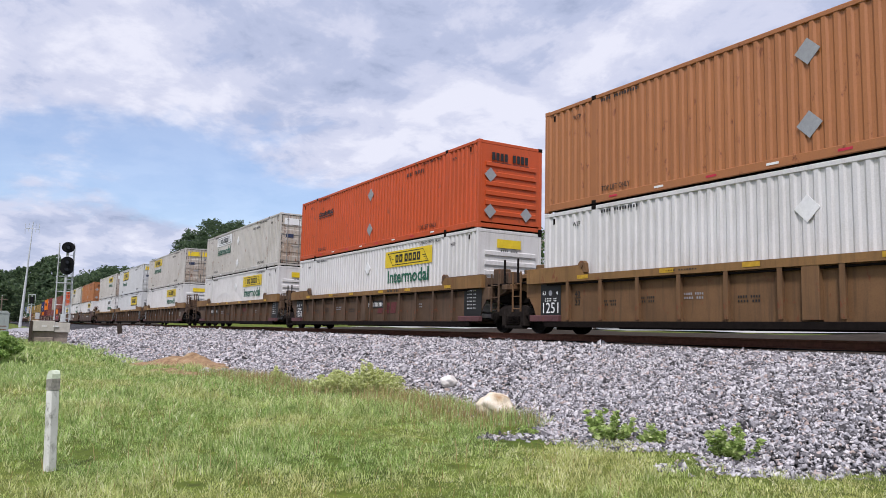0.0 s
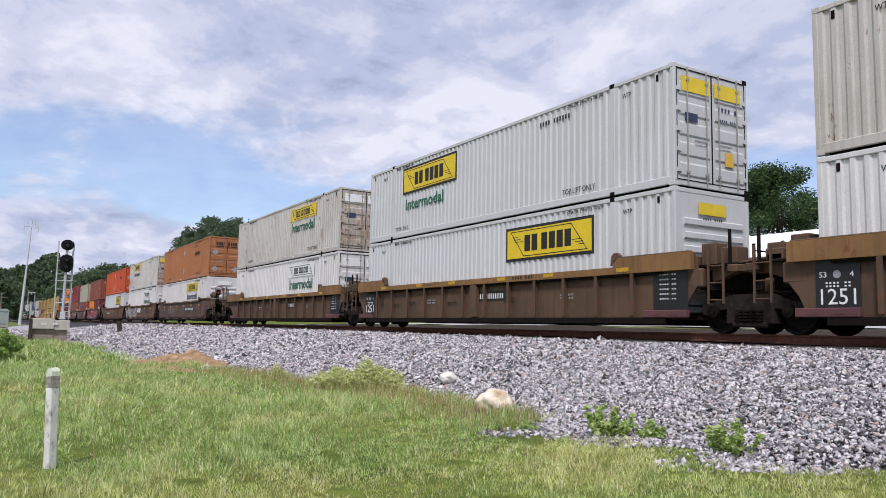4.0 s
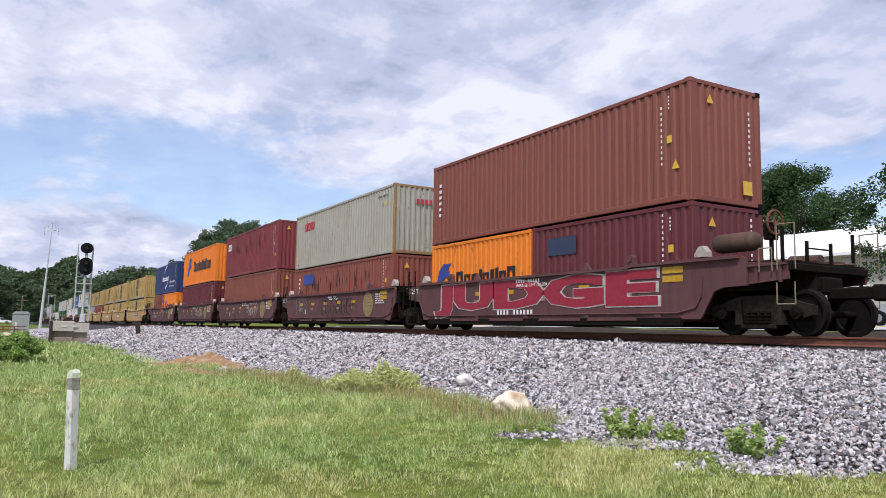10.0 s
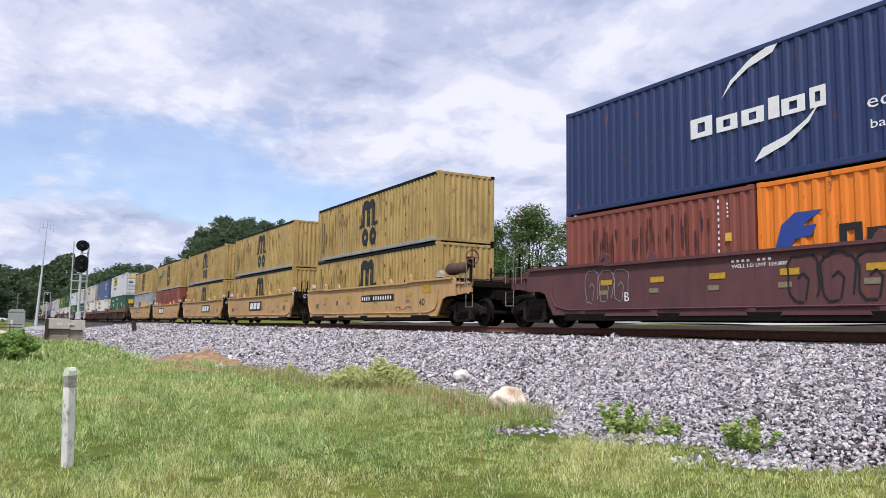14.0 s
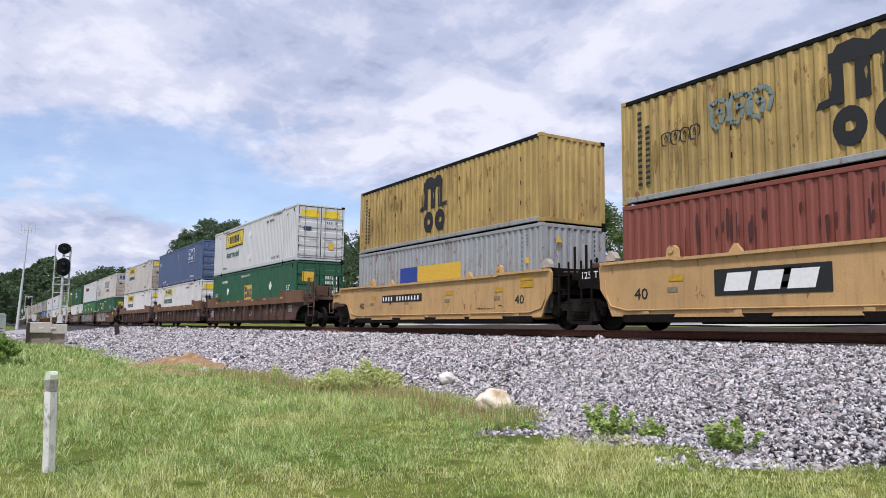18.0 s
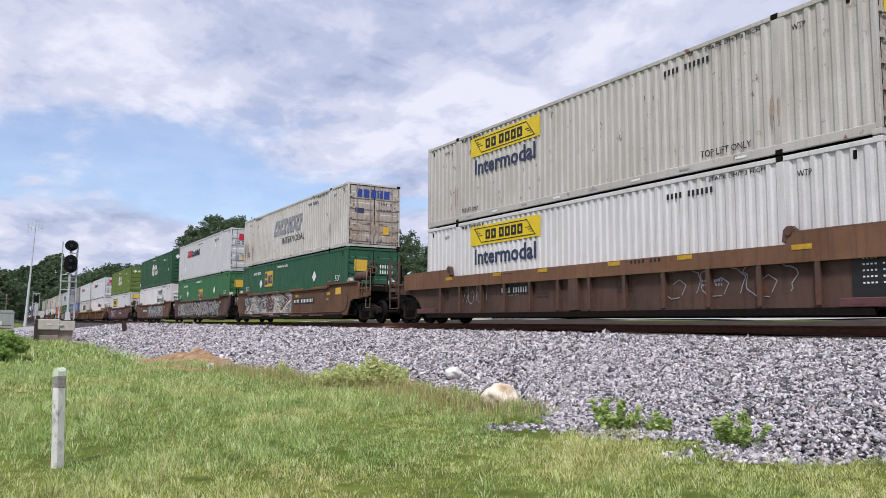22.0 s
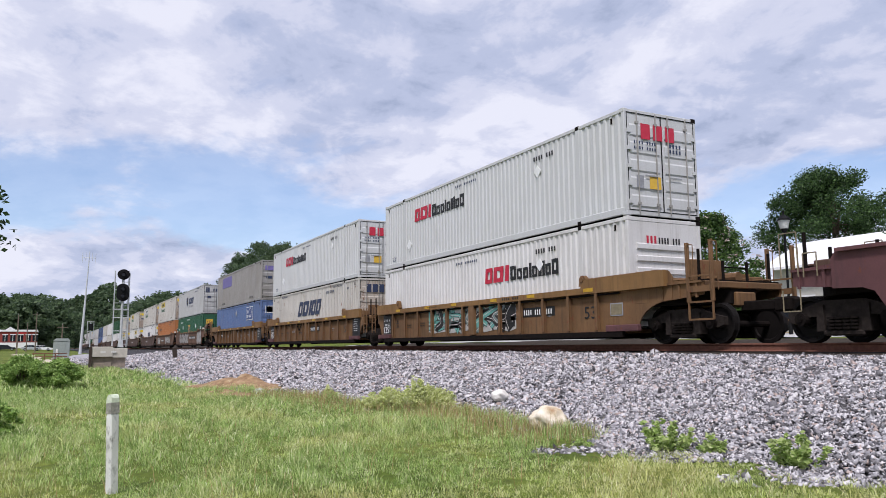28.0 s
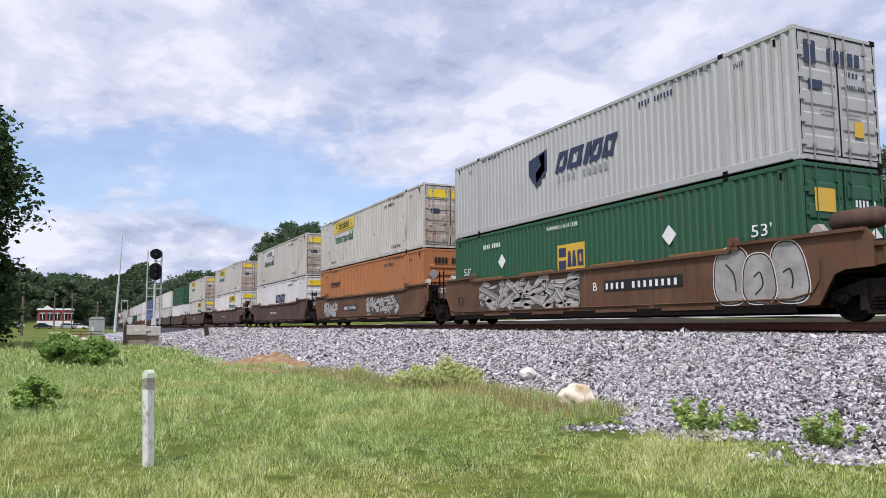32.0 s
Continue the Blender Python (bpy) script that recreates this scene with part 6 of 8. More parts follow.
        if kind == "end":
            part("coupler", shared("coupler", lambda: Geo().box(-0.9, 0.1, -0.12, 0.12, 0.74, 0.98, 0.03).box(-1.08, -0.85, -0.2, 0.16, 0.7, 1.02, 0.04)), TRUCKM, e, at=pose(far, 0, 0))
            if near and style == "ribs" and flip:
                part("bulkhead", shared("bulkhead", lambda: Geo().box(-0.06, 0.06, -1.2, -0.2, 1.44, 1.98, 0.02)), mat, e, at=pose(far + 0.55, side_y * 1.2 + (0.2 if side_y < 0 else 0.2), 0))
            if near and style == "smooth" and flip:
                part("air_tank", shared("air_tank", lambda: Geo().lathe([(0.05, -0.56), (0.17, -0.52), (0.21, -0.4), (0.21, 0.4), (0.17, 0.52), (0.05, 0.56)], 0, 14), smooth=True), C["welldark"], e, at=pose(-1.0, side_y * 1.0, 1.98, 0, 0, 90))
                wheel = part("hand_brake", shared("hand_brake_wheel", brake_wheel), RAILM, e, "rusty hand brake wheel", pose(far + 0.62, side_y * 0.95, 2.32))
                part("brake_stand", shared("brake_stand", lambda: Geo().rod((0.1, 0, -0.95), (0.1, 0, 0.05), 0.045, 8).box(0.02, 0.2, -0.14, 0.14, -0.35, 0.0, 0.02)), TRUCKM, wheel)
        if near and style == "smooth" and (flip or kind == "joint"):
            part("white_cap", shared("white_cap", lambda: Geo().prism([(-0.17, 1.70), (0.17, 1.70), (0.19, 1.76), (0.06, 1.93), (-0.04, 1.95), (-0.16, 1.80)], -0.09, 0.09)), DECAL["capgrey"], e, "pale pointed cap beside the load", pose(-0.32, side_y * 1.25, 0))
        if near and style == "ribs" and kind == "joint":
            for x in (-0.62, -1.15):
                part("gold_box", shared("gold_box", lambda: Geo().box(-0.2, 0.2, -0.2, 0.2, 1.44, 1.98, 0.02)), mat, e, at=pose(x, side_y * 0.75, 0 if x > -1 else -0.12))
    if front == "end":
        truck(car, L + 1.58, near)
    truck(car, -1.67 if rear == "joint" else -1.58, near)
    if detail and style == "smooth" and rear == "joint":
        p = part("limit_panel", shared("limit_panel", lambda: Geo().prism([(-1.45, 1.10), (-0.62, 1.0), (-0.62, 1.56), (-1.45, 1.56)], -1.385, -1.345)), TRUCKM if colour == "wellyellow" else C["welldark"], car, "dark panel with the load limit")
        decal(p, "lettering", words("125 T", 0.6, 0.18), DECAL["white"], -1.3, 1.3, -1.387)
    for mark in marks:
        mark(car, style, -1.340 if style == "ribs" else -1.405)
    return car


def well_floor(L):
    g = Geo().box(0.1, L - 0.1, -0.3, 0.3, 0.30, 0.40)
    for i in range(9):
        x = 0.4 + i * (L - 0.8) / 8
        g.box(x - 0.12, x + 0.12, -1.34, 1.34, 0.32, 0.40)
    return g


def end_platform(far):
    g = Geo().box(far, 0.1, -0.32, 0.32, 0.86, 1.2, 0.03)
    g.box(-0.75, -0.2, -1.34, 1.34, 0.99, 1.40, 0.03)
    g.box(-0.30, -0.16, -1.34, 1.34, 1.36, 1.72, 0.02)
    g.prism([(far + 0.25, 1.30), (-0.7, 1.05), (-0.7, 1.44), (far + 0.25, 1.44)], -1.05, -0.85)
    g.prism([(far + 0.25, 1.30), (-0.7, 1.05), (-0.7, 1.44), (far + 0.25, 1.44)], 0.85, 1.05)
    g.box(far + 0.05, far + 0.3, -1.3, 1.3, 1.28, 1.44, 0.02)
    return g


def end_ladder():
    """Two wide uprights with rungs, thin grab irons before them and a stirrup below."""
    g = Geo()
    for x in (-0.36, 0.36):
        g.box(x - 0.05, x + 0.05, -0.03, 0.03, 0.95, 2.35, 0.008)
        for y in (-0.11, 0.11):
            g.rod((x - 0.07, y, 1.2), (x - 0.07, y, 2.3), 0.012, 5).rod((x - 0.07, y, 2.3), (x - 0.07, 0, 2.3), 0.012, 5)
        g.box(x - 0.02, x + 0.02, -0.02, 0.02, 0.55, 0.95)
    for z in (0.55, 0.95, 1.2, 1.55):
        g.box(-0.36, 0.36, -0.025, 0.025, z - 0.02, z + 0.02 + (0.1 if z == 1.2 else 0))
    return g


def brake_wheel():
    """A spoked ring in the plane across the car."""
    g, n = Geo(), 16
    for i in range(n):
        a, b = 2 * math.pi * i / n, 2 * math.pi * (i + 1) / n
        g.rod((0, 0.25 * math.cos(a), 0.25 * math.sin(a)), (0, 0.25 * math.cos(b), 0.25 * math.sin(b)), 0.025, 5)
        if i % 4 == 0:
            g.rod((0.03, 0, 0), (0, 0.25 * math.cos(a), 0.25 * math.sin(a)), 0.018, 5)
    return g.rod((0, 0, 0), (0.1, 0, 0), 0.06, 8)


def ladder(kind):
    g = Geo()
    for x in (-0.19, 0.19):
        g.box(x - 0.02, x + 0.02, -0.02, 0.02, 0.62, 1.78)
    for i in range(3):
        g.rod((-0.19, 0, 0.7 + i * 0.36), (0.19, 0, 0.7 + i * 0.36), 0.016, 6)
    return g


def handrail(far):
    """Flat upright posts at the deck's end and a low bar between the inner pair."""
    g = Geo()
    for y, top in ((-1.18, 2.2), (-0.4, 1.95), (0.4, 1.95), (1.18, 2.2)):
        g.box(far + 0.27, far + 0.34, y - 0.02, y + 0.02, 1.44, top, 0.006)
    return g.rod((far + 0.3, -0.4, 1.8), (far + 0.3, 0.4, 1.8), 0.018, 6)


def ride(ob, x, z):
    MOVING.append((ob, x, z))
    return ob

# ---- roster: what rides on what ----
Y53, YB = (2.85, 2.05), (9.6, 1.97)      # where the panel sits on an upper and a lower white box


def haul(ground="yellow", low=False, border=False, word=True, mat="green"):
    x, z = YB if low else Y53
    return freight_logo(x, z - (0.42 if border else 0.0), 3.65 if not border else 3.85, 1.0 if border else 0.62, ground, border, word, mat)


def stock53(mat="black", lift=True):
    """The small lines that every long box carries."""
    def make(box, kind, face):
        row_of(11, 11.2, 2.42, 1.35, 0.13, mat)(box, kind, face)
        word("STACK LIMIT 3 HIGH", 12.4, 2.66, 1.4, 0.09, mat)(box, kind, face)
        word("WTP", 14.5, 2.42, 0.3, 0.12, mat)(box, kind, face)
        word("WTP", 1.2, 2.42, 0.3, 0.12, mat)(box, kind, face)
        if lift:
            word("TOP LIFT ONLY", 12.2, 0.30, 1.3, 0.15, mat)(box, kind, face)
            word("TOP LIFT ONLY", 2.3, 0.30, 1.0, 0.13, mat)(box, kind, face)
        row_of(14, 2.3, 2.66, 1.3, 0.08, mat)(box, kind, face)
    return make


def reflectors(mat="red"):
    """Short reflective strips along the bottom rail."""
    def make(box, kind, face):
        for i in range(8):
            decal(box, "reflector", plate(0.28, 0.05), DECAL["white" if i % 2 else mat], 2.6 + i * 1.5, 0.1, face - 0.012)
    return make


def door_marks(strip="yellow", warn=True):
    def make(box, kind, face):
        w = SIZES[kind][1]
        if strip:
            for y in (0.22, w / 2 + 0.06):
                on_end("door_panel", lambda: plate(w / 2 - 0.34, 0.36), strip, y, 2.25)(box, kind, face)
                on_end("door_bars", lambda: bars(4, w / 2 - 0.6, 0.16), "black", y + 0.14, 2.35)(box, kind, face)
        if warn:
            on_end("warning_label", lambda: plate(0.3, 0.34), "gold", w / 2 + 0.42, 0.62)(box, kind, face)
            on_end("black_label", lambda: plate(0.42, 0.2), "dark", 0.34, 1.55)(box, kind, face)
            on_end("plain_bars", lambda: bars(6, 0.7, 0.1), "dark", w / 2 + 0.2, 1.95)(box, kind, face)
            on_end("plain_bars", lambda: bars(8, 0.6, 0.06), "dark", w / 2 + 0.25, 1.7)(box, kind, face)
    return make


def front_panel(mat="yellow"):
    def make(box, kind, face):
        on_end("front_panel", lambda: plate(0.95, 0.28), mat, 0.75, 2.3)(box, kind, face)
        on_end("front_bars", lambda: bars(6, 0.75, 0.13), "black", 0.85, 2.37)(box, kind, face)
        on_end("plain_bars", lambda: bars(9, 0.7, 0.08), "black", 0.9, 2.15)(box, kind, face)
    return make


def tag_green(x, z=1.12):
    """A pale panel with three large blocks in dark blue and gold."""
    def make(box, kind, face):
        p = decal(box, "logo_panel", plate(1.42, 0.86), DECAL["gold"], x, z, face)
        decal(p, "logo_block", shared("three_blocks", three_blocks), DECAL["dark"], 0.08, 0.1, -0.004)
        placards(12.2, (1.76,), "white", 0.26)(box, kind, face)
        placards(3.7, (1.76,), "white", 0.26)(box, kind, face)
        word("WARNING HIGH CUBE", 6.6, 2.5, 1.7, 0.12, "white")(box, kind, face)
        word("53'", 0.75, 1.42, 0.55, 0.28, "white")(box, kind, face)
        word("53'", 14.8, 1.42, 0.55, 0.28, "white")(box, kind, face)
        row_of(10, 2.35, 2.3, 1.3, 0.16, "white")(box, kind, face)
        on_end("end_panel", lambda: plate(0.62, 0.5), "gold", 0.35, 1.85)(box, kind, face)
        on_end("end_block", lambda: bars(3, 0.5, 0.34), "dark", 0.41, 1.93)(box, kind, face)
        on_end("plain_bars", lambda: bars(6, 0.7, 0.16), "white", 1.6, 2.0)(box, kind, face)
        on_end("plain_bars", lambda: bars(6, 0.7, 0.16), "white", 1.6, 1.75)(box, kind, face)
        on_end("end_placard", lambda: diamond(0.24), "white", 2.2, 1.35)(box, kind, face)
    return make


def three_blocks():
    """A split block, two wedges and a square ring."""
    g = Geo().box(0.0, 0.38, -0.002, 0.002, 0, 0.27).box(0.0, 0.38, -0.002, 0.002, 0.38, 0.66)
    g.prism([(0.45, 0.06), (0.67, 0.06), (0.62, 0.54), (0.52, 0.54)], -0.002, 0.002).prism([(0.70, 0.06), (0.92, 0.06), (0.86, 0.54), (0.75, 0.54)], -0.002, 0.002)
    return g.box(0.98, 1.08, -0.002, 0.002, 0.06, 0.54).box(1.18, 1.28, -0.002, 0.002, 0.06, 0.54).box(1.08, 1.18, -0.002, 0.002, 0.06, 0.18).box(1.08, 1.18, -0.002, 0.002, 0.42, 0.54)


def name_block(w, h, lean):
    """One heavy plain block of a name: leaning, with a slot through it where it is wide."""
    k = lambda u, v: (u + lean * v / h, v)
    if w < 0.62 * h:
        return Geo().prism([k(0, 0), k(w, 0), k(w, h), k(0, h)], -0.002, 0.002)
    t, c = w * 0.33, h * 0.26
    g = Geo().prism([k(0, 0), k(t, 0), k(t, h), k(0, h)], -0.002, 0.002).prism([k(w - t, 0), k(w, 0), k(w, h), k(w - t, h)], -0.002, 0.002)
    return g.prism([k(t, 0), k(w - t, 0), k(w - t, c), k(t, c)], -0.002, 0.002).prism([k(t, h - c), k(w - t, h - c), k(w - t, h), k(t, h)], -0.002, 0.002)


def slanted(n, w, h, lean, mat, x, z, name="slanted_block"):
    """A name as a run of plain blocks of uneven width and height, each a piece of its own."""
    share = [(1.0, 1.0), (0.9, 0.76), (0.9, 0.76), (0.42, 1.0), (0.85, 0.76), (0.55, 0.92), (0.42, 1.0), (0.85, 0.76)] if n > 5 else [(1.0, 1.0), (1.35, 1.0), (0.5, 1.0), (0.95, 1.0), (1.0, 1.0)]
    pick = [share[i % len(share)] for i in range(n)]
    p = w / sum(q[0] for q in pick)

    def make(box, kind, face):
        a = 0.0
        for wide, tall in pick:
            bw, bh = round(p * wide * 0.84, 3), round(h * tall, 3)
            decal(box, name, shared((name, bw, bh, lean), lambda: name_block(bw, bh, lean * tall)), DECAL[mat], x + a, z, face)
            a += p * wide
    return make


def logistics(x, z):
    """Three red blocks, then a run of plain black ones."""
    return [slanted(3, 1.55, 0.52, 0.05, "red", x, z), slanted(9, 2.7, 0.46, 0.0, "black", x + 1.62, z, "upright_block"), row_of(12, 6.7, 2.5, 1.6, 0.08, "dark"), row_of(8, 11.9, 2.35, 1.1, 0.14, "black"), placards(12.1, (2.0,), "white", 0.2), placards(2.57, (0.85,), "white", 0.24), word("53'", 0.8, 0.3, 0.4, 0.2, "dark")]


def logistics_end():
    def make(box, kind, face):
        on_end("red_block", lambda: bars(3, 1.3, 0.42, 0.25), "red", 0.55, 2.1)(box, kind, face)
        for z in (1.95, 1.8):
            on_end("plain_bars", lambda: bars(9, 0.8, 0.08), "dark", 0.3, z)(box, kind, face)
            on_end("plain_bars", lambda: bars(6, 0.7, 0.1), "dark", 1.55, z)(box, kind, face)
        on_end("warning_label", lambda: plate(0.4, 0.34), "gold", 0.8, 0.75)(box, kind, face)
        on_end("grey_label", lambda: plate(0.24, 0.34), "faint", 0.35, 0.75)(box, kind, face)
    return make


def ship_tag(x=5.3, z=0.35, h=1.9):
    """A large black shape of three arches over two curls, as plain blocks."""
    def arches():
        g = Geo()
        g.prism([(-0.16, -0.04), (0.12, 0.0), (0.12, 0.15), (-0.10, 0.10)], -0.002, 0.002)
        for a in (0.12, 0.62, 1.12):
            g.box(a, a + 0.28, -0.002, 0.002, 0, 1.0)
        g.prism([(0.12, 0.86), (0.3, 1.12), (0.62, 1.16), (0.9, 1.04), (1.1, 1.16), (1.32, 1.1), (1.4, 0.9), (1.4, 0.74), (0.12, 0.74)], -0.0035, 0.0035)
        g.prism([(1.40, 0.0), (1.66, 0.02), (1.74, 0.16), (1.40, 0.13)], -0.002, 0.002)
        return g
    def curls():
        g = Geo()
        for a in (0.0, 0.78):
            out = [(a + 0.33 + 0.33 * math.cos(t), 0.36 + 0.38 * math.sin(t)) for t in np.linspace(0, 6.283, 17)]
            inn = [(a + 0.33 + 0.12 * math.cos(t), 0.36 + 0.10 * math.sin(t)) for t in np.linspace(0, 6.283, 17)]
            for i in range(16):
                g.prism([out[i], out[i + 1], inn[i + 1], inn[i]], -0.002, 0.002)
        return g
    def make(box, kind, face):
        decal(box, "arched_mark", shared("arched_mark", arches), DECAL["black"], x, z + 0.82, face)
        decal(box, "curled_mark", shared("curled_mark", curls), DECAL["black"], x + 0.15, z, face)
        for dx, n in ((0.55, 13), (0.8, 11)):
            decal(box, "plain_bars", column(n, 0.13, 1.9 if n == 13 else 1.5), DECAL["black"], dx, 0.4, face)
        for x2 in (3.2, 7.8, 9.6, 11.2):
            for z2 in (0.6, 1.2, 1.9):
                decal(box, "vent_slot", plate(0.04, 0.12), TRUCKM, x2, z2, face)
    return make


def iso_marks(mat="white"):
    def make(box, kind, face):
        L, w, h = SIZES[kind][:3]
        column_of(11, L - 0.93, 0.95, 0.04, 1.5, mat)(box, kind, face)
        column_of(4, L - 0.69, h - 0.62, 0.04, 0.36, mat)(box, kind, face)
        block("yellow_label", L - 0.74, 1.45, 0.16, 0.18, "gold")(box, kind, face)
        shape("warning_triangle", [(0, 0), (0.24, 0), (0.12, 0.22)], L - 0.6, 0.8, "gold", 1)(box, kind, face)
        on_end("warning_triangle", lambda: shared("end_triangle", lambda: Geo().prism([(0, 0), (0.24, 0), (0.12, 0.22)], -0.003, 0.003)), "gold", 0.5, h - 0.55)(box, kind, face)
        on_end("plain_bars", lambda: column(10, 0.055, 1.4), mat, w - 0.5, 1.0)(box, kind, face)
        on_end("yellow_label", lambda: plate(0.32, 0.34), "gold", w - 0.72, 0.28)(box, kind, face)
    return make


def big_name(x, z, n, w, h, mat):
    return slanted(n, w, h, 0.0, mat, x, z, "upright_block")


def haul_word(x, z, w=1.72, h=0.3):
    """A haulier's name as slanted black blocks over a rule."""
    def make(box, kind, face):
        slanted(9, w, h * 0.72, 0.05, "black", x, z + h * 0.3)(box, kind, face)
        decal(box, "rule", plate(w, h * 0.14), DECAL["black"], x, z, face)
    return make


def haul_end(mat="black"):
    def make(box, kind, face):
        on_end("end_block", lambda: bars(9, 1.5, 0.26, 0.25), mat, 0.5, 2.25)(box, kind, face)
        on_end("end_rule", lambda: plate(1.5, 0.05), mat, 0.5, 2.14)(box, kind, face)
        for y, z in ((0.45, 1.75), (0.45, 0.55), (1.9, 0.55)):
            on_end("end_placard", lambda: diamond(0.24), "grey", y, z)(box, kind, face)
    return make


def wing(mat="blue"):
    """Two slanted blue shapes beside a name in plain dark blocks."""
    return shape("slanted_mark", [(0, 0.0), (0.5, 0.0), (0.8, 0.55), (1.25, 0.62), (1.45, 0.95), (1.0, 0.95), (1.7, 1.5), (0.8, 1.5), (0.35, 1.1), (0.3, 0.6)], 1.7, 0.85, mat, "big")


def wing_small(x, z):
    return shape("slanted_mark", [(0, 0), (0.3, 0), (0.5, 0.3), (0.85, 0.34), (0.95, 0.55), (0.65, 0.55), (1.1, 0.82), (0.5, 0.82), (0.2, 0.6)], x, z, "blue", "small")


def arcs():
    up = [(0.0, 0.0), (0.25, 0.35), (0.75, 0.68), (1.5, 0.92), (1.3, 0.66), (0.7, 0.5), (0.3, 0.28)]
    return [shape("curved_stroke", up, 5.3, 1.98, "white", "up"), shape("curved_stroke", [(1.6 - a, 0.9 - b) for a, b in up], 6.0, 0.45, "white", "down"), big_name(4.43, 1.25, 6, 3.35, 0.45, "white"), word("ecocontainer", 8.5, 0.98, 2.65, 0.24, "white"), word("bamboo flooring", 8.55, 0.55, 2.1, 0.22, "white")]


def framed(x, z, w, h, field="panelblue", lines="white"):
    """A framed dark panel with an arc and two rows of plain blocks."""
    def make(box, kind, face):
        p = decal(box, "logo_panel", plate(w, h), DECAL[lines], x, z, face)
        decal(p, "panel_field", plate(w - 0.1, h - 0.1), DECAL[field], 0.05, 0.05, -0.003)
        pts = [(math.cos(a) * 0.42, math.sin(a) * 0.42) for a in np.linspace(-0.9, 2.4, 12)]
        inner = [(math.cos(a) * 0.34, math.sin(a) * 0.36) for a in np.linspace(2.4, -0.9, 12)]
        decal(p, "arc", shared("arc", lambda: Geo().prism(pts + inner, -0.002, 0.002)), DECAL[lines], w * 0.62, h * 0.5, -0.006)
        decal(p, "plain_bars", bars(4, 0.6, 0.22), DECAL[lines], 0.2, h * 0.52, -0.006)
        decal(p, "plain_bars", bars(9, 1.35, 0.2), DECAL[lines], 0.16, h * 0.2, -0.006)
    return make


def hexagon(x, z, mat="white"):
    def make(box, kind, face):
        hexa = [(0.62 * math.sin(a), 0.62 * math.cos(a)) for a in np.linspace(0, 2 * math.pi, 7)[:6]]
        p = decal(box, "hexagon_mark", shared("hexagon_mark", lambda: Geo().prism(hexa, -0.003, 0.003)), DECAL[mat], x, z, face)
        decal(p, "hexagon_bars", shared("hexagon_bars", lambda: Geo().box(-0.26, -0.14, -0.002, 0.002, -0.36, 0.36).box(0.14, 0.26, -0.002, 0.002, -0.36, 0.36).box(-0.14, 0.14, -0.002, 0.002, -0.06, 0.06)), DECAL["red"], 0, 0, -0.005)
        decal(box, "plain_bars", bars(3, 0.95, 0.42), DECAL[mat], x + 0.95, z + 0.04, face)
        decal(box, "plain_bars", bars(5, 1.4, 0.42), DECAL[mat], x + 0.95, z - 0.5, face)
        row_of(10, 6.6, 2.55, 1.6, 0.09, mat)(box, kind, face)
        row_of(7, 12.4, 2.2, 1.2, 0.15, mat)(box, kind, face)
        word("53'", 14.6, 1.2, 0.4, 0.22, mat)(box, kind, face)
        on_end("end_hexagon", lambda: diamond(0.2), mat, 0.5, 2.4)(box, kind, face)
        on_end("plain_bars", lambda: bars(4, 0.5, 0.2), mat, 0.8, 2.3)(box, kind, face)
        on_end("white_label", lambda: plate(0.4, 0.3), mat, 1.1, 0.6)(box, kind, face)
    return make


# ---- marks on the cars ----
def car_no(x, z=0.92, w=2.2, h=0.26, ground="black", ink="white"):
    def make(car, style, face):
        p = decal(car, "number_panel", plate(w, h), DECAL[ground], x, z, face)
        decal(p, "plain_bars", bars(13, w - 0.16, h * 0.56, 0.58), DECAL[ink], 0.08, h * 0.2, -0.003)
    return make


def car_mark(x, z=0.62, w=3.0, h=0.62, ink="white", ground="black"):
    """Three heavy plain blocks, on a panel or straight on the side."""
    def make(car, style, face):
        p = decal(car, "name_panel", plate(w, h), DECAL[ground], x, z, face) if ground else car
        mesh = shared(("heavy_blocks", w, h), lambda: heavy_blocks(w, h))
        decal(p, "name_block", mesh, DECAL[ink], 0 if ground else x, 0 if ground else z, -0.004 if ground else face)
    return make


def heavy_blocks(w, h):
    g = Geo()
    for a in (0.09, 0.37, 0.65):
        g.prism([(w * a, h * 0.16), (w * (a + 0.22), h * 0.16), (w * (a + 0.26), h * 0.84), (w * (a + 0.04), h * 0.84)], -0.002, 0.002)
    return g


def car_text(text, x, z, w, h, mat="white"):
    return lambda car, style, face: decal(car, "lettering", words(text, w, h), DECAL[mat], x, z, face)


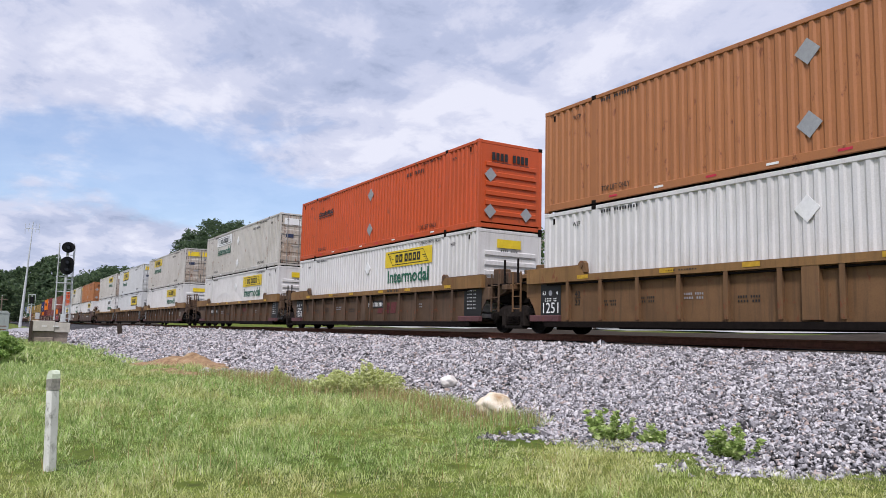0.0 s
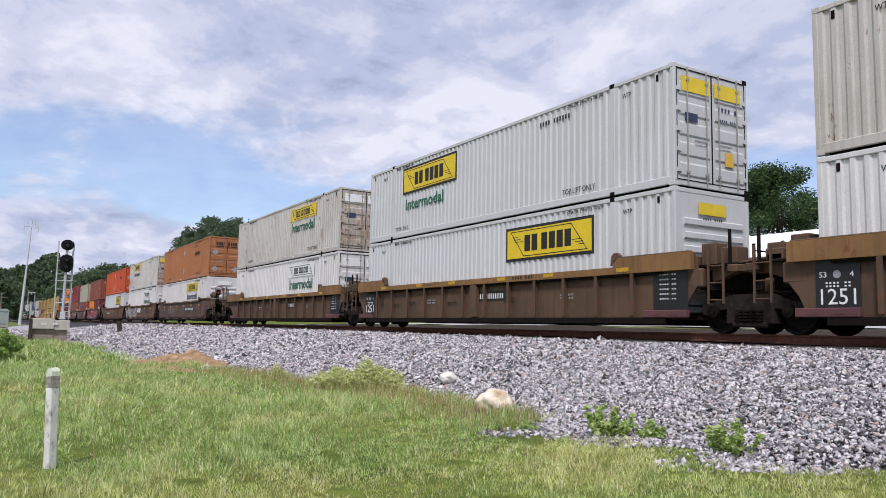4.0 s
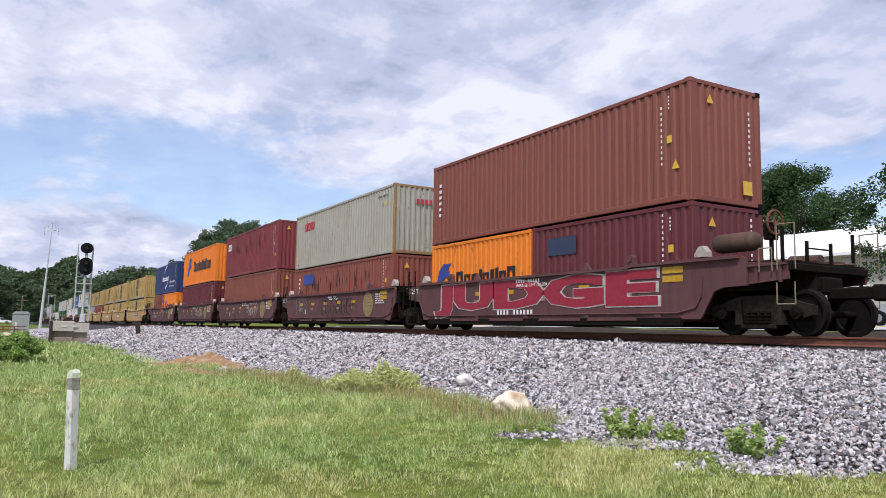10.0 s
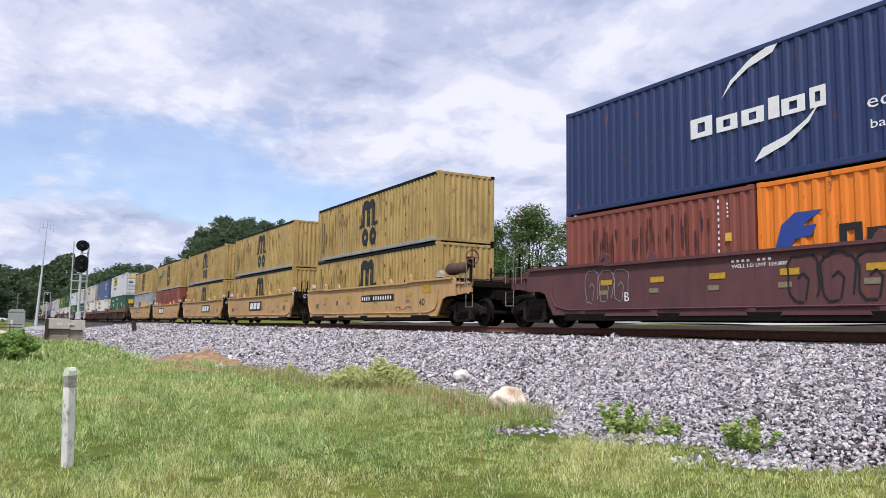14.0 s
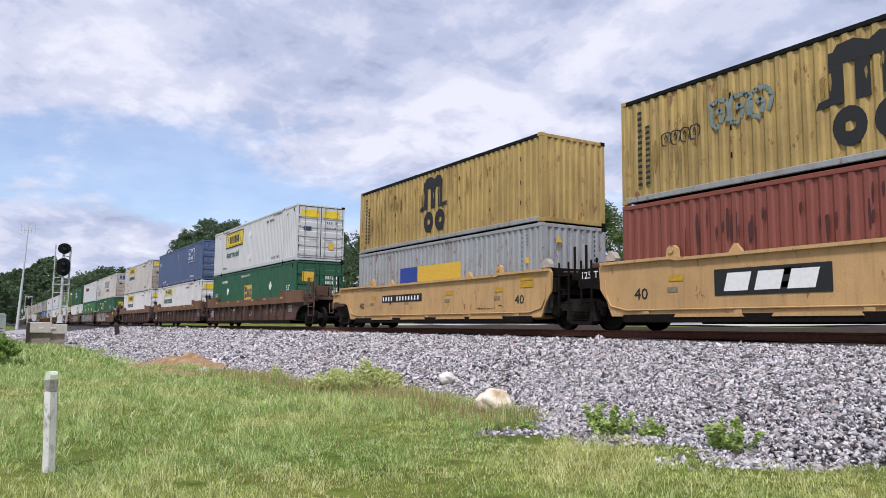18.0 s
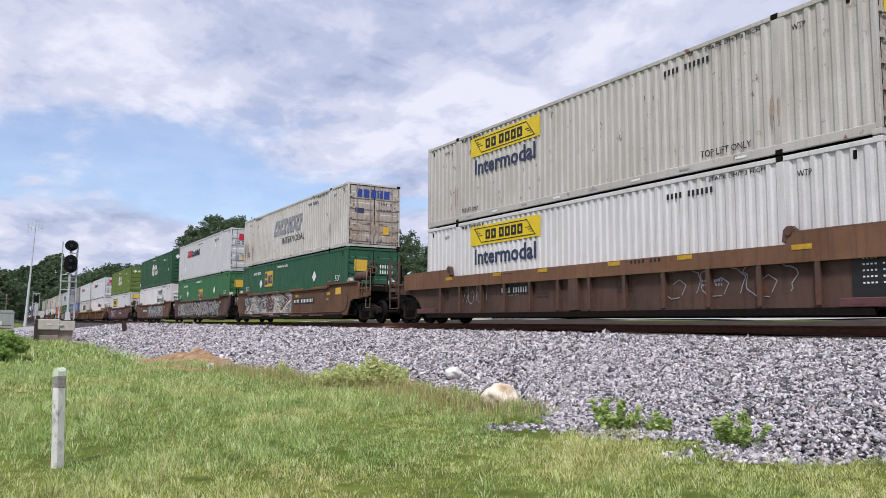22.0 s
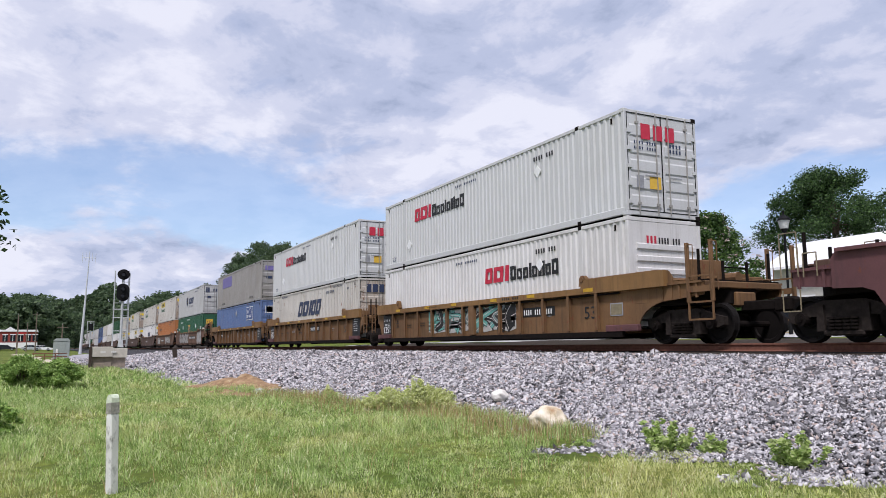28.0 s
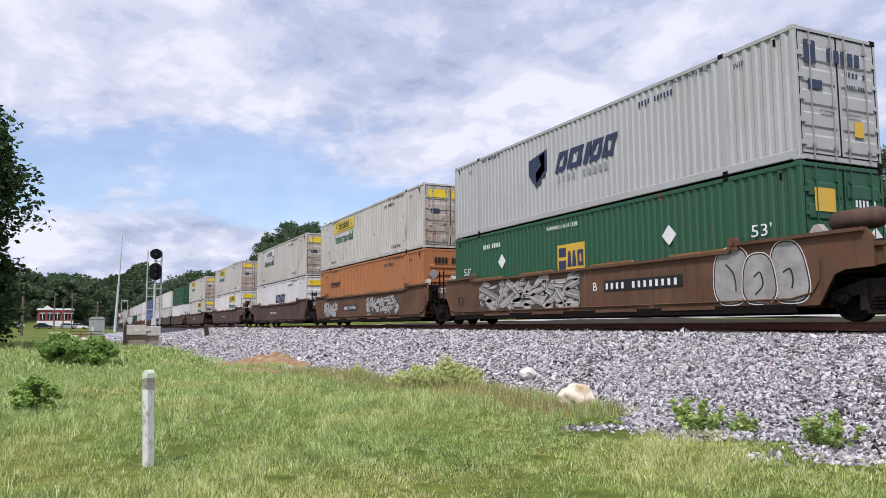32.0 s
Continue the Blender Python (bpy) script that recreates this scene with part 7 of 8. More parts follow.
def end_sign(L, front, rear):
    """The black end panels with the load figure and rows of plain small print."""
    def make(car, style, face):
        for x, big in [q for q, k in (((-0.05, "1251"), rear), ((L - 0.62, ""), front)) if k == "joint"]:
            w = 0.85 if big else 1.0
            p = decal(car, "end_panel", plate(w, 1.02), DECAL["black"], x, 0.34, face - 0.01)
            if big:
                decal(p, "lettering", words(big, 0.66, 0.29), DECAL["white"], 0.1, 0.22, -0.004)
                decal(p, "lettering", words("53", 0.14, 0.1), DECAL["white"], 0.08, 0.72, -0.004)
                decal(p, "lettering", words("4", 0.07, 0.1), DECAL["white"], 0.66, 0.72, -0.004)
                decal(p, "round_label", shared("round_label", lambda: Geo().rod((0, -0.002, 0), (0, 0.002, 0), 0.075, 12)), DECAL["faint"], 0.42, 0.77, -0.004)
            for i in range(2 if big else 6):
                decal(p, "plain_bars", bars(7, 0.5, 0.03), DECAL["white"], 0.2, (0.6 if big else 0.95) - i * (0.06 if big else 0.11), -0.004)
        if front == "end":
            p = decal(car, "square_label", plate(0.5, 0.34), DECAL["faint"], L - 0.75, 0.74, face)
            decal(p, "label_field", plate(0.44, 0.28), DECAL["olive"], 0.03, 0.03, -0.003)
        for i, xx in enumerate((2.35, 3.6, 5.0, 6.4, 9.6, 12.2)):
            decal(car, "plain_bars", bars(9, 0.55, 0.05), DECAL["black" if i % 3 != 2 else "faint"], xx, 0.82 + 0.05 * (i % 3), face)
            decal(car, "plain_bars", bars(8, 0.55, 0.05), DECAL["black" if i % 3 != 2 else "faint"], xx, 0.73 + 0.05 * (i % 3), face)
        decal(car, "lettering", words("40", 0.2, 0.15), DECAL["black"], 1.36, 0.98, face)
        decal(car, "lettering", words("20", 0.2, 0.15), DECAL["black"], 1.36, 0.76, face)
        decal(car, "number_rule", plate(0.24, 0.02), DECAL["black"], 1.34, 0.94, face)
        decal(car, "chord_bars", bars(8, 1.0, 0.08), DECAL["black"], 10.2, 1.44, -1.482)
        decal(car, "chord_bars", bars(12, 0.9, 0.03), DECAL["black"], 4.6, 1.46, -1.482)
    return make


def hanging_chain(x0, x1, low):
    """A dark chain slung in a V between two ribs."""
    def make(car, style, face):
        g = Geo()
        n = 16
        pts = [(x0 + (x1 - x0) * i / n, 1.44 - (1.44 - low) * (1 - abs(2 * i / n - 1.1)) ** 0.9 if abs(2 * i / n - 1.1) < 1 else 1.44) for i in range(n + 1)]
        for p, q in zip(pts, pts[1:]):
            g.rod((p[0], 0, p[1]), (q[0], 0, q[1]), 0.028, 5)
        part("hanging_chain", g, TRUCKM, car, "dark chain slung between two ribs", pose(0, face - 0.05, 0))
    return make


def chord_flags(L, n=5, mat="amber", z=1.58):
    """Reflective plates: worn patches on a ribbed car's chord, a staggered row of pairs on a smooth side."""
    def make(car, style, face):
        for i in range(n):
            x = 1.6 + i * (L - 3.6) / (n - 1)
            if style == "ribs":
                decal(car, "reflector", plate(0.42, 0.10), DECAL[mat], x + 0.3 * (i % 2), 1.43, -1.481)
            else:
                zz = min(z, 1.1) if L < 13 else z - 0.25
                decal(car, "reflector", plate(0.42, 0.13), DECAL[mat], x, zz, face)
                decal(car, "dull_plate", plate(0.3, 0.11), DECAL["olive"], x - 0.05, zz - 0.24, face)
        if L < 13 and style == "smooth":
            for zz in (1.38, 1.18):
                decal(car, "reflector", plate(0.62, 0.15), DECAL[mat], L - 0.75, zz, face)
    return make


def scrawl(seed, x0, x1, z0, z1, mats=("graffiti",), n=16, fat=0.05, label=""):
    """Spray paint: bent strokes of uneven width, wholly abstract."""
    def make(car, style, face):
        rnd = random.Random(seed)
        for k, m in enumerate(mats):
            g = Geo()
            for i in range(n):
                cx = x0 + (x1 - x0) * (i + 0.5) / n
                r = (x1 - x0) / n * 0.62
                a0, turn, h = rnd.uniform(0, 6.3), rnd.choice((-1, 1)) * rnd.uniform(1.6, 4.2), (z1 - z0) / 2 * rnd.uniform(0.6, 1.0)
                th = fat * rnd.uniform(0.6, 1.5)
                def at(u, w):
                    a = a0 + turn * u
                    x, z = cx + math.cos(a) * r * (1 + w), (z0 + z1) / 2 + math.sin(a) * (h + w * r)
                    return min(max(x, x0), x1), min(max(z, z0), z1)
                for j in range(9):
                    q = [at(j / 9, -th / r), at((j + 1) / 9, -th / r), at((j + 1) / 9, th / r), at(j / 9, th / r)]
                    d = 0.0015 + 0.0006 * k + 0.00004 * i
                    g.add([(x, -d, z) for x, z in q] + [(x, d, z) for x, z in q], [(0, 1, 2, 3), (7, 6, 5, 4), (0, 4, 5, 1), (1, 5, 6, 2), (2, 6, 7, 3), (3, 7, 4, 0)])
            decal(car, "graffiti", g, DECAL[m], 0, 0, face - 0.004 * (k + 1), label)
    return make


def flat_spray(seed, x0, x1, z0, z1, mat="graffiti"):
    """A broad sprayed field with a ragged edge."""
    def make(car, style, face):
        rnd = random.Random(seed)
        n = 14
        low = [(x0 + (x1 - x0) * i / n, z0 + rnd.uniform(0, 0.12)) for i in range(n + 1)]
        up = [(x0 + (x1 - x0) * i / n + rnd.uniform(-0.1, 0.1), z1 - rnd.uniform(0, 0.25)) for i in range(n, -1, -1)]
        decal(car, "graffiti", Geo().prism(low + up, -0.002, 0.002), DECAL[mat], 0, 0, face)
    return make


def bend(pts, n=5):
    """A smooth line through a few points."""
    out = []
    for i in range(len(pts) - 1):
        p0, p1, p2, p3 = pts[max(0, i - 1)], pts[i], pts[i + 1], pts[min(len(pts) - 1, i + 2)]
        for k in range(n):
            t = k / n
            out.append(tuple(0.5 * (2 * p1[j] + (p2[j] - p0[j]) * t + (2 * p0[j] - 5 * p1[j] + 4 * p2[j] - p3[j]) * t * t + (3 * p1[j] - p0[j] - 3 * p2[j] + p3[j]) * t ** 3) for j in (0, 1)))
    return out + [pts[-1]]


def ribbon(g, line, fat, box, d, taper=0.0):
    """A flat band along a line, kept inside a box (x0, x1, z0, z1), at a depth of its own."""
    x0, x1, z0, z1 = box
    n, edge = len(line), []
    for i, (x, z) in enumerate(line):
        a, b = line[max(0, i - 1)], line[min(n - 1, i + 1)]
        k = math.hypot(b[0] - a[0], b[1] - a[1]) + 1e-6
        w = fat * (1 - taper * i / (n - 1))
        ox, oz = -(b[1] - a[1]) / k * w, (b[0] - a[0]) / k * w
        edge.append([(min(max(x + s * ox, x0), x1), min(max(z + s * oz, z0), z1)) for s in (-1, 1)])
    v = [(q[0], -d, q[1]) for e in edge for q in e]
    g.add(v, [(2 * i, 2 * i + 2, 2 * i + 3, 2 * i + 1) for i in range(n - 1)])


def mural(seed, x0, x1, z0=0.38, z1=1.57, ground="spraydark", fills=("spraysilver", "spraygrey", "sprayteal"), line="black", pale="chalk", fat=0.085, heads=()):
    """Sprayed interlocking forms that cannot be read: a dark field, pale bent bands with dark edges and thin light lines."""
    def make(car, style, face):
        rnd = random.Random(seed)
        z_top = min(z1, MID[style] - 0.05)
        box = (x0, x1, z0, z_top)
        flat_spray(seed, x0, x1, z0, z_top, ground)(car, style, face)
        dark, light, bands, k = Geo(), Geo(), [Geo() for f in fills], 0
        n = max(2, round((x1 - x0) / 0.62))
        for i in range(n):
            cx, w = x0 + (x1 - x0) * (i + 0.5) / n, (x1 - x0) / n
            for j in range(3):
                kind = rnd.random()
                zs = sorted(rnd.uniform(z0 + 0.05, z_top - 0.05) for q in range(4))
                if kind < 0.35:
                    zs = zs[::-1]
                sway = rnd.choice((-1, 1)) * rnd.uniform(0.3, 1.1) * w
                pts = [(cx + sway * (0.2 + rnd.uniform(-0.4, 0.4)), zs[0]), (cx - sway * 0.8, zs[1]), (cx + sway * rnd.uniform(0.2, 1.0), zs[2]), (cx + sway * rnd.uniform(-0.2, 1.5), zs[3])]
                path, f, tap = bend(pts), fat * rnd.uniform(0.6, 1.5), rnd.choice((0.0, 0.3, 0.9))
                d = k * 0.00012
                ribbon(dark, path, f + 0.028, box, d, tap * 0.8)
                ribbon(bands[rnd.choice((0, 0, 1, 2)) % len(fills)], path, f, box, d + 0.00005, tap)
                ribbon(light, [(x - f * 0.75, z) for x, z in path], 0.011, box, d + 0.0001)
                k += 1
        decal(car, "graffiti", dark, DECAL[line], 0, 0, face - 0.004, "dark edges of the sprayed forms")
        for tone, g in zip(fills, bands):
            decal(car, "graffiti", g, DECAL[tone], 0, 0, face - 0.004)
        if pale:
            decal(car, "graffiti", light, DECAL[pale], 0, 0, face - 0.004, "thin pale lines of spray paint")
        for hx in heads:
            zc, top = (z0 + z_top) / 2 + 0.2, z_top - 0.02
            dome = [(hx + 0.52 * math.cos(a) * (1.0 if math.sin(a) > -0.2 else 0.6), zc + (top - zc if math.sin(a) > 0 else 0.72) * math.sin(a)) for a in np.linspace(0, 6.283, 25)[:24]]
            decal(car, "graffiti", Geo().prism(dome, -0.002, 0.002), DECAL[fills[1]], 0, 0, face - 0.014, "pale sprayed dome with dark hollows")
            hollows = Geo()
            for ex, ez, rx, rz in ((-0.2, -0.02, 0.14, 0.12), (0.2, -0.02, 0.14, 0.12), (0.0, -0.24, 0.06, 0.12)):
                hollows.prism([(hx + ex + rx * math.cos(a), zc + ez + rz * math.sin(a)) for a in np.linspace(0, 6.283, 13)[:12]], -0.002, 0.002)
            for q in range(5):
                hollows.box(hx - 0.26 + q * 0.12, hx - 0.235 + q * 0.12, -0.002, 0.002, zc - 0.62, zc - 0.42)
            decal(car, "graffiti", hollows, DECAL[ground], 0, 0, face - 0.018)
    return make


def bubbles(seed, x0, x1, z0, z1, n):
    """A row of fat overlapping sprayed blobs in silver with black edges and a pale rim."""
    def make(car, style, face):
        rnd = random.Random(seed)
        rim, edge, fill, cut = Geo(), Geo(), Geo(), Geo()
        w = (x1 - x0) / n
        for i in range(n):
            cx, hw, top = x0 + (i + 0.5) * w, w * rnd.uniform(0.52, 0.64), z1 - rnd.uniform(0.0, 0.2)
            lean, pinch = rnd.uniform(-0.15, 0.15), rnd.uniform(-0.25, 0.25)
            out = []
            for a in np.linspace(0, 6.283, 29)[:28]:
                c, q = math.copysign(abs(math.cos(a)) ** 0.7, math.cos(a)), math.copysign(abs(math.sin(a)) ** 0.7, math.sin(a))
                out.append((cx + hw * c * (1 + pinch * q) + lean * q * 0.4, (z0 + top) / 2 + (top - z0) / 2 * q))
            mx, mz = cx, (z0 + top) / 2
            d = 0.002 + 0.0012 * (i % 2) + 0.0001 * i
            for g, k, o in ((rim, 0.055, 0.0), (edge, 0.03, 0.0004), (fill, 0.0, 0.0008)):
                g.prism([(mx + (x - mx) * (1 + k / hw), mz + (z - mz) * (1 + 2 * k / (top - z0))) for x, z in out], -d - o, 0.0)
            ribbon(cut, bend([(cx - hw * 0.3, mz + rnd.uniform(-0.1, 0.3)), (cx + hw * 0.1, mz + rnd.uniform(0, 0.2)), (cx + hw * 0.25, mz - 0.15), (cx + hw * rnd.uniform(-0.3, 0.3), mz - 0.35)]), 0.02, (x0, x1, z0, z1), d + 0.0014)
        decal(car, "graffiti", rim, DECAL["chalk"], 0, 0, face, "pale rim round the blobs")
        for g, tone in ((edge, "black"), (fill, "spraysilver"), (cut, "black")):
            decal(car, "graffiti", g, DECAL[tone], 0, 0, face)
    return make


def block_letters(car, style, face):
    """Huge red sprayed capitals with pale edges along the whole side."""
    decal(car, "graffiti", words("JUDGE", 10.9, 1.2, 0.075), DECAL["graffiti"], 0.5, 0.37, face - 0.002, "pale sprayed edge round the letters")
    decal(car, "graffiti", words("JUDGE", 10.7, 1.12, 0.06), DECAL["spray"], 0.6, 0.41, face - 0.006, "huge dark red sprayed letters")
    decal(car, "plain_bars", bars(11, 1.9, 0.16), DECAL["white"], 4.6, 0.46, face - 0.010)
    decal(car, "lettering", words("WELL LD LMT 125,200", 1.5, 0.1), DECAL["white"], 5.6, 1.28, face - 0.010)
    decal(car, "plain_bars", bars(10, 1.2, 0.09), DECAL["white"], 5.6, 1.42, face - 0.010)


def ring(r0, r1, n=28):
    g = Geo()
    for i in range(n):
        p, q = 2 * math.pi * i / n, 2 * math.pi * (i + 1) / n
        g.prism([(r0 * math.cos(p), r0 * math.sin(p)), (r1 * math.cos(p), r1 * math.sin(p)), (r1 * math.cos(q), r1 * math.sin(q)), (r0 * math.cos(q), r0 * math.sin(q))], -0.002, 0.002)
    return g


def roundel(car, style, face):
    """A faded gold ring round a quartered cross."""
    p = decal(car, "roundel", shared("roundel_ring", lambda: ring(0.36, 0.51)), DECAL["ringgold"], 10.24, 1.0, face)
    decal(p, "cross", shared("roundel_cross", lambda: roundel_cross()), DECAL["ringgold"], 0, 0, 0)
    decal(p, "ring_marks", shared("ring_marks", ring_marks), DECAL["olive"], 0, 0, -0.003)


def roundel_cross():
    g = Geo()
    for sx in (-1, 1):
        for sz in (-1, 1):
            g.prism([(sx * 0.07, sz * 0.07), (sx * 0.33, sz * 0.07), (sx * 0.29, sz * 0.2), (sx * 0.2, sz * 0.29), (sx * 0.07, sz * 0.33)], -0.002, 0.002)
    return g.box(-0.36, 0.36, -0.002, 0.002, -0.05, 0.05).box(-0.05, 0.05, -0.003, 0.001, -0.36, 0.36)


def ring_marks():
    g = Geo()
    for i in range(26):
        a = 2 * math.pi * i / 26
        c, s_ = math.cos(a), math.sin(a)
        g.prism([(0.40 * c - 0.02 * s_, 0.40 * s_ + 0.02 * c), (0.47 * c - 0.02 * s_, 0.47 * s_ + 0.02 * c), (0.47 * c + 0.02 * s_, 0.47 * s_ - 0.02 * c), (0.40 * c + 0.02 * s_, 0.40 * s_ - 0.02 * c)], -0.002, 0.002)
    return g


def outline_tag(seed, x0, x1, z0, z1, mat="chalk", n=4, fat=0.008):
    """A sprayed outline of rounded, overlapping bubble forms in one thin line."""
    def make(car, style, face):
        rnd = random.Random(seed)
        g = Geo()
        w = (x1 - x0) / n
        for i in range(n):
            cx, hw = x0 + (i + 0.5) * w, w * 0.56
            pts = []
            for t in np.linspace(0.15, 1.0, 22):
                a = -1.57 + 6.283 * t
                k = 0.75 + 0.3 * rnd.random() * (1 if math.sin(a) > 0 else 0.4)
                px = cx + math.copysign(abs(math.cos(a)) ** 0.6, math.cos(a)) * hw * k
                pz = (z0 + z1) / 2 + math.copysign(abs(math.sin(a)) ** 0.6, math.sin(a)) * (z1 - z0) / 2 * (0.8 + 0.2 * rnd.random())
                pts.append((px, pz))
            inner = [(cx - hw * 0.3, (z0 + z1) / 2), (cx, (z0 + z1) / 2 + 0.1), (cx + hw * 0.3, (z0 + z1) / 2 - 0.02), (cx + hw * 0.1, z0 + 0.1)]
            for line in (pts, inner):
                for (ax, az), (bx, bz) in zip(line, line[1:]):
                    d = math.hypot(bx - ax, bz - az) + 1e-6
                    ox, oz = -(bz - az) / d * fat, (bx - ax) / d * fat
                    g.prism([(ax - ox, az - oz), (bx - ox, bz - oz), (bx + ox, bz + oz), (ax + ox, az + oz)], -0.0015 - 0.0001 * i, 0.0015)
        decal(car, "graffiti", g, DECAL[mat], 0, 0, face - 0.004)
    return make


def maroon_marks(seed, letter):
    tag = outline_tag(seed, 7.2, 9.2, 0.62, 1.45) if letter in "CD" else outline_tag(seed, 1.0, 2.6, 0.6, 1.5, "faint", 3)
    return [car_text("WELL LD LMT 124,800", 5.62, 1.27, 1.3, 0.085), row_of_car(8, 5.62, 1.40, 1.0), car_text(letter, 2.45, 0.66, 0.16, 0.22), roundel, chord_flags(12.19, 6, "amber", 1.08), tag] + ([outline_tag(seed + 40, 4.7, 8.6, 0.55, 1.35, "black", 6, 0.02)] if letter == "E" else []) + [row_of_car(14, 11.0, 1.38 - 0.09 * i, 0.85 - 0.06 * (i % 2)) for i in range(5)]


def row_of_car(n, x, z, w):
    return lambda car, style, face: decal(car, "plain_bars", bars(n, w, 0.05), DECAL["white"], x, z, face)


def yellow_marks(letter, big):
    return [car_text("40", 0.55, 0.72, 0.42, 0.26, "black"), car_text("40", 11.2, 0.72, 0.42, 0.26, "black"), chord_flags(12.19, 4, "amber", 1.42), car_text(letter, 3.2 if not big else 8.7, 0.85, 0.16, 0.2, "black"), (car_mark({"D": 6.5, "E": 2.85}.get(letter, 4.6), 0.74, 2.6, 0.55) if big else car_no(6.0 if letter == "B" else 2.6, 0.95, 3.1, 0.27)), scrawl(hash_of(letter), 9.2, 10.6, 0.6, 0.7, ("black",), 3, 0.008)]


W = "white steel shipping container with "
ROSTER = []   # x of the load's back end at 0 s; car; upper boxes; lower boxes


def unit(x, style, colour, ends, marks, label, upper, lower, seat=WELL_SEAT, length=16.15):
    ROSTER.append((x, style, colour, ends, marks, label, upper, lower, length))


def g_marks(L=16.15, no=8.0, front="joint", rear="joint"):
    return [end_sign(L, front, rear), chord_flags(L, 6, "amber"), car_no(no, 0.86, 1.7, 0.28)]


J, E = "joint", "end"
YD, DM = door_marks(), door_marks(None)
A53 = stock53()
RB = "ribbed brown steel well car with rust and dust"
RG = "ribbed gold-brown steel well car with rusty ribs"
SM = "smooth-sided rust-brown well car with sprayed graffiti"
BM = "smooth maroon-brown well car carrying two stacked containers"
YM = "pale yellow smooth-sided well car with black lettering"
unit(-16.53, "ribs", "wellgold", (E, J), g_marks(front=E, no=10) + [car_text("53", 14.0, 0.72, 0.5, 0.34, "black")], RG,
     [("53", "tan", "doors", [placards(8.05), stock53("black"), reflectors()], "faded orange corrugated container, dusty")], [("53", "white", "ribs", [placards(7.95, (2.05,), "white"), A53], W + "a diamond plate holder")])
unit(-36.08, "ribs", "wellbrown", (J, J), g_marks() + [car_mark(8.95, 0.55, 2.0, 0.6, "fadedred", None)], RB,
     [("53", "orange", "ribs", [haul_word(2.34, 1.85), placards(8.05), stock53("black"), reflectors(), haul_end()], "bright orange corrugated container with black name blocks")], [("53", "white", "ribs", [haul(low=True), placards(7.98, (2.05,), "white"), A53, front_panel()], W + "yellow panel and green word")])
unit(-55.55, "ribs", "wellbrown", (J, E), g_marks(rear=E, no=2.4) + [car_mark(9.6, 0.85, 1.1, 0.36, "fadedred", None)], RB,
     [("53", "cream", "doors", [haul("white", mat="green"), A53, reflectors("grey"), placards(8.0, (0.67, 2.08), "white"), door_marks("white")], W + "outlined panel and green word")], [("53", "white", "ribs", [haul(low=True), placards(7.96, (2.05,), "white"), A53, front_panel()], W + "yellow panel and green word")])
unit(-78.90, "ribs", "wellbrown", (E, J), g_marks(front=E, no=11.25) + [car_text("53", 14.3, 0.72, 0.55, 0.36, "black")], RB,
     [("53", "cream", "doors", [haul(), A53, reflectors("grey"), YD], "dusty white container with yellow panel and rusty doors")], [("53", "white", "ribs", [haul(low=True), A53, front_panel()], W + "yellow panel and green word")])
unit(-98.48, "ribs", "wellbrown", (J, J), g_marks(), RB,
     [("53", "bright", "doors", [haul(border=True), A53, YD], "clean white container with bordered yellow panel")], [("53", "bright", "ribs", [haul(low=True, border=True, word=False), A53, front_panel()], W + "a bordered yellow panel")])
unit(-117.82, "ribs", "wellbrown", (J, E), g_marks(rear=E, no=9.5), RB,
     [("53", "cream", "doors", [haul(low=True), A53, reflectors("grey"), door_marks("white")], "dusty white container with yellow panel and green word")], [("53", "white", "doors", [haul("white", low=True), A53, door_marks("white")], W + "outlined panel and green word")])
unit(-141.41, "smooth", "welldark", (E, J), [car_no(9.97, 0.9, 2.75, 0.28), chord_flags(16.15, 6, "amber", 1.5), outline_tag(5, 3.6, 6.0, 0.7, 1.4, "faint", 3, 0.010)], "smooth dark brown well car with a number panel",
     [("53", "tan", "doors", [haul_word(11.7, 1.75), placards(8.13), stock53("black"), reflectors(), haul_end()], "faded orange container with rusty black-marked doors")], [("53", "white", "ribs", [haul(low=True, mat="dark"), A53, front_panel("white")], W + "yellow panel and dark word")])
unit(-160.78, "smooth", "wellrust", (J, J), [mural(6, -0.3, 6.8, ground="spraydark", fills=("spraygrey", "spraypink", "spraypale")), car_mark(6.95, 0.85, 2.2, 0.62), outline_tag(9, 11.5, 13.4, 0.75, 1.5, "black", 5, 0.02), chord_flags(16.15, 5, "amber", 1.5)], SM,
     [("53", "worn", "doors", [haul(mat="dark"), A53, reflectors("grey"), YD], "rust-streaked white container with yellow panel")], [("53", "white", "ribs", [haul("white", low=True), A53, front_panel("white")], W + "outlined panel and green word")])
unit(-180.39, "smooth", "wellrust", (J, E), [car_no(2.86, 0.9, 2.75, 0.26), scrawl(11, 10.6, 13.2, 0.6, 1.55, ("black",), 7, 0.05), outline_tag(12, 6.0, 8.2, 1.15, 1.5, "faint", 3, 0.010), chord_flags(16.15, 5, "amber", 1.5)], SM,
     [("53", "orange", "doors", [haul_word(11.9, 1.75), placards(7.97), stock53("black"), reflectors(), haul_end()], "bright orange container with black name blocks")], [("53", "bright", "ribs", [haul(low=True, border=True, word=False), A53, front_panel()], W + "a bordered yellow panel")])
I40 = iso_marks()
HL20 = [wing_small(0.35, 1.05), big_name(1.75, 1.05, 9, 3.6, 0.5, "black")]
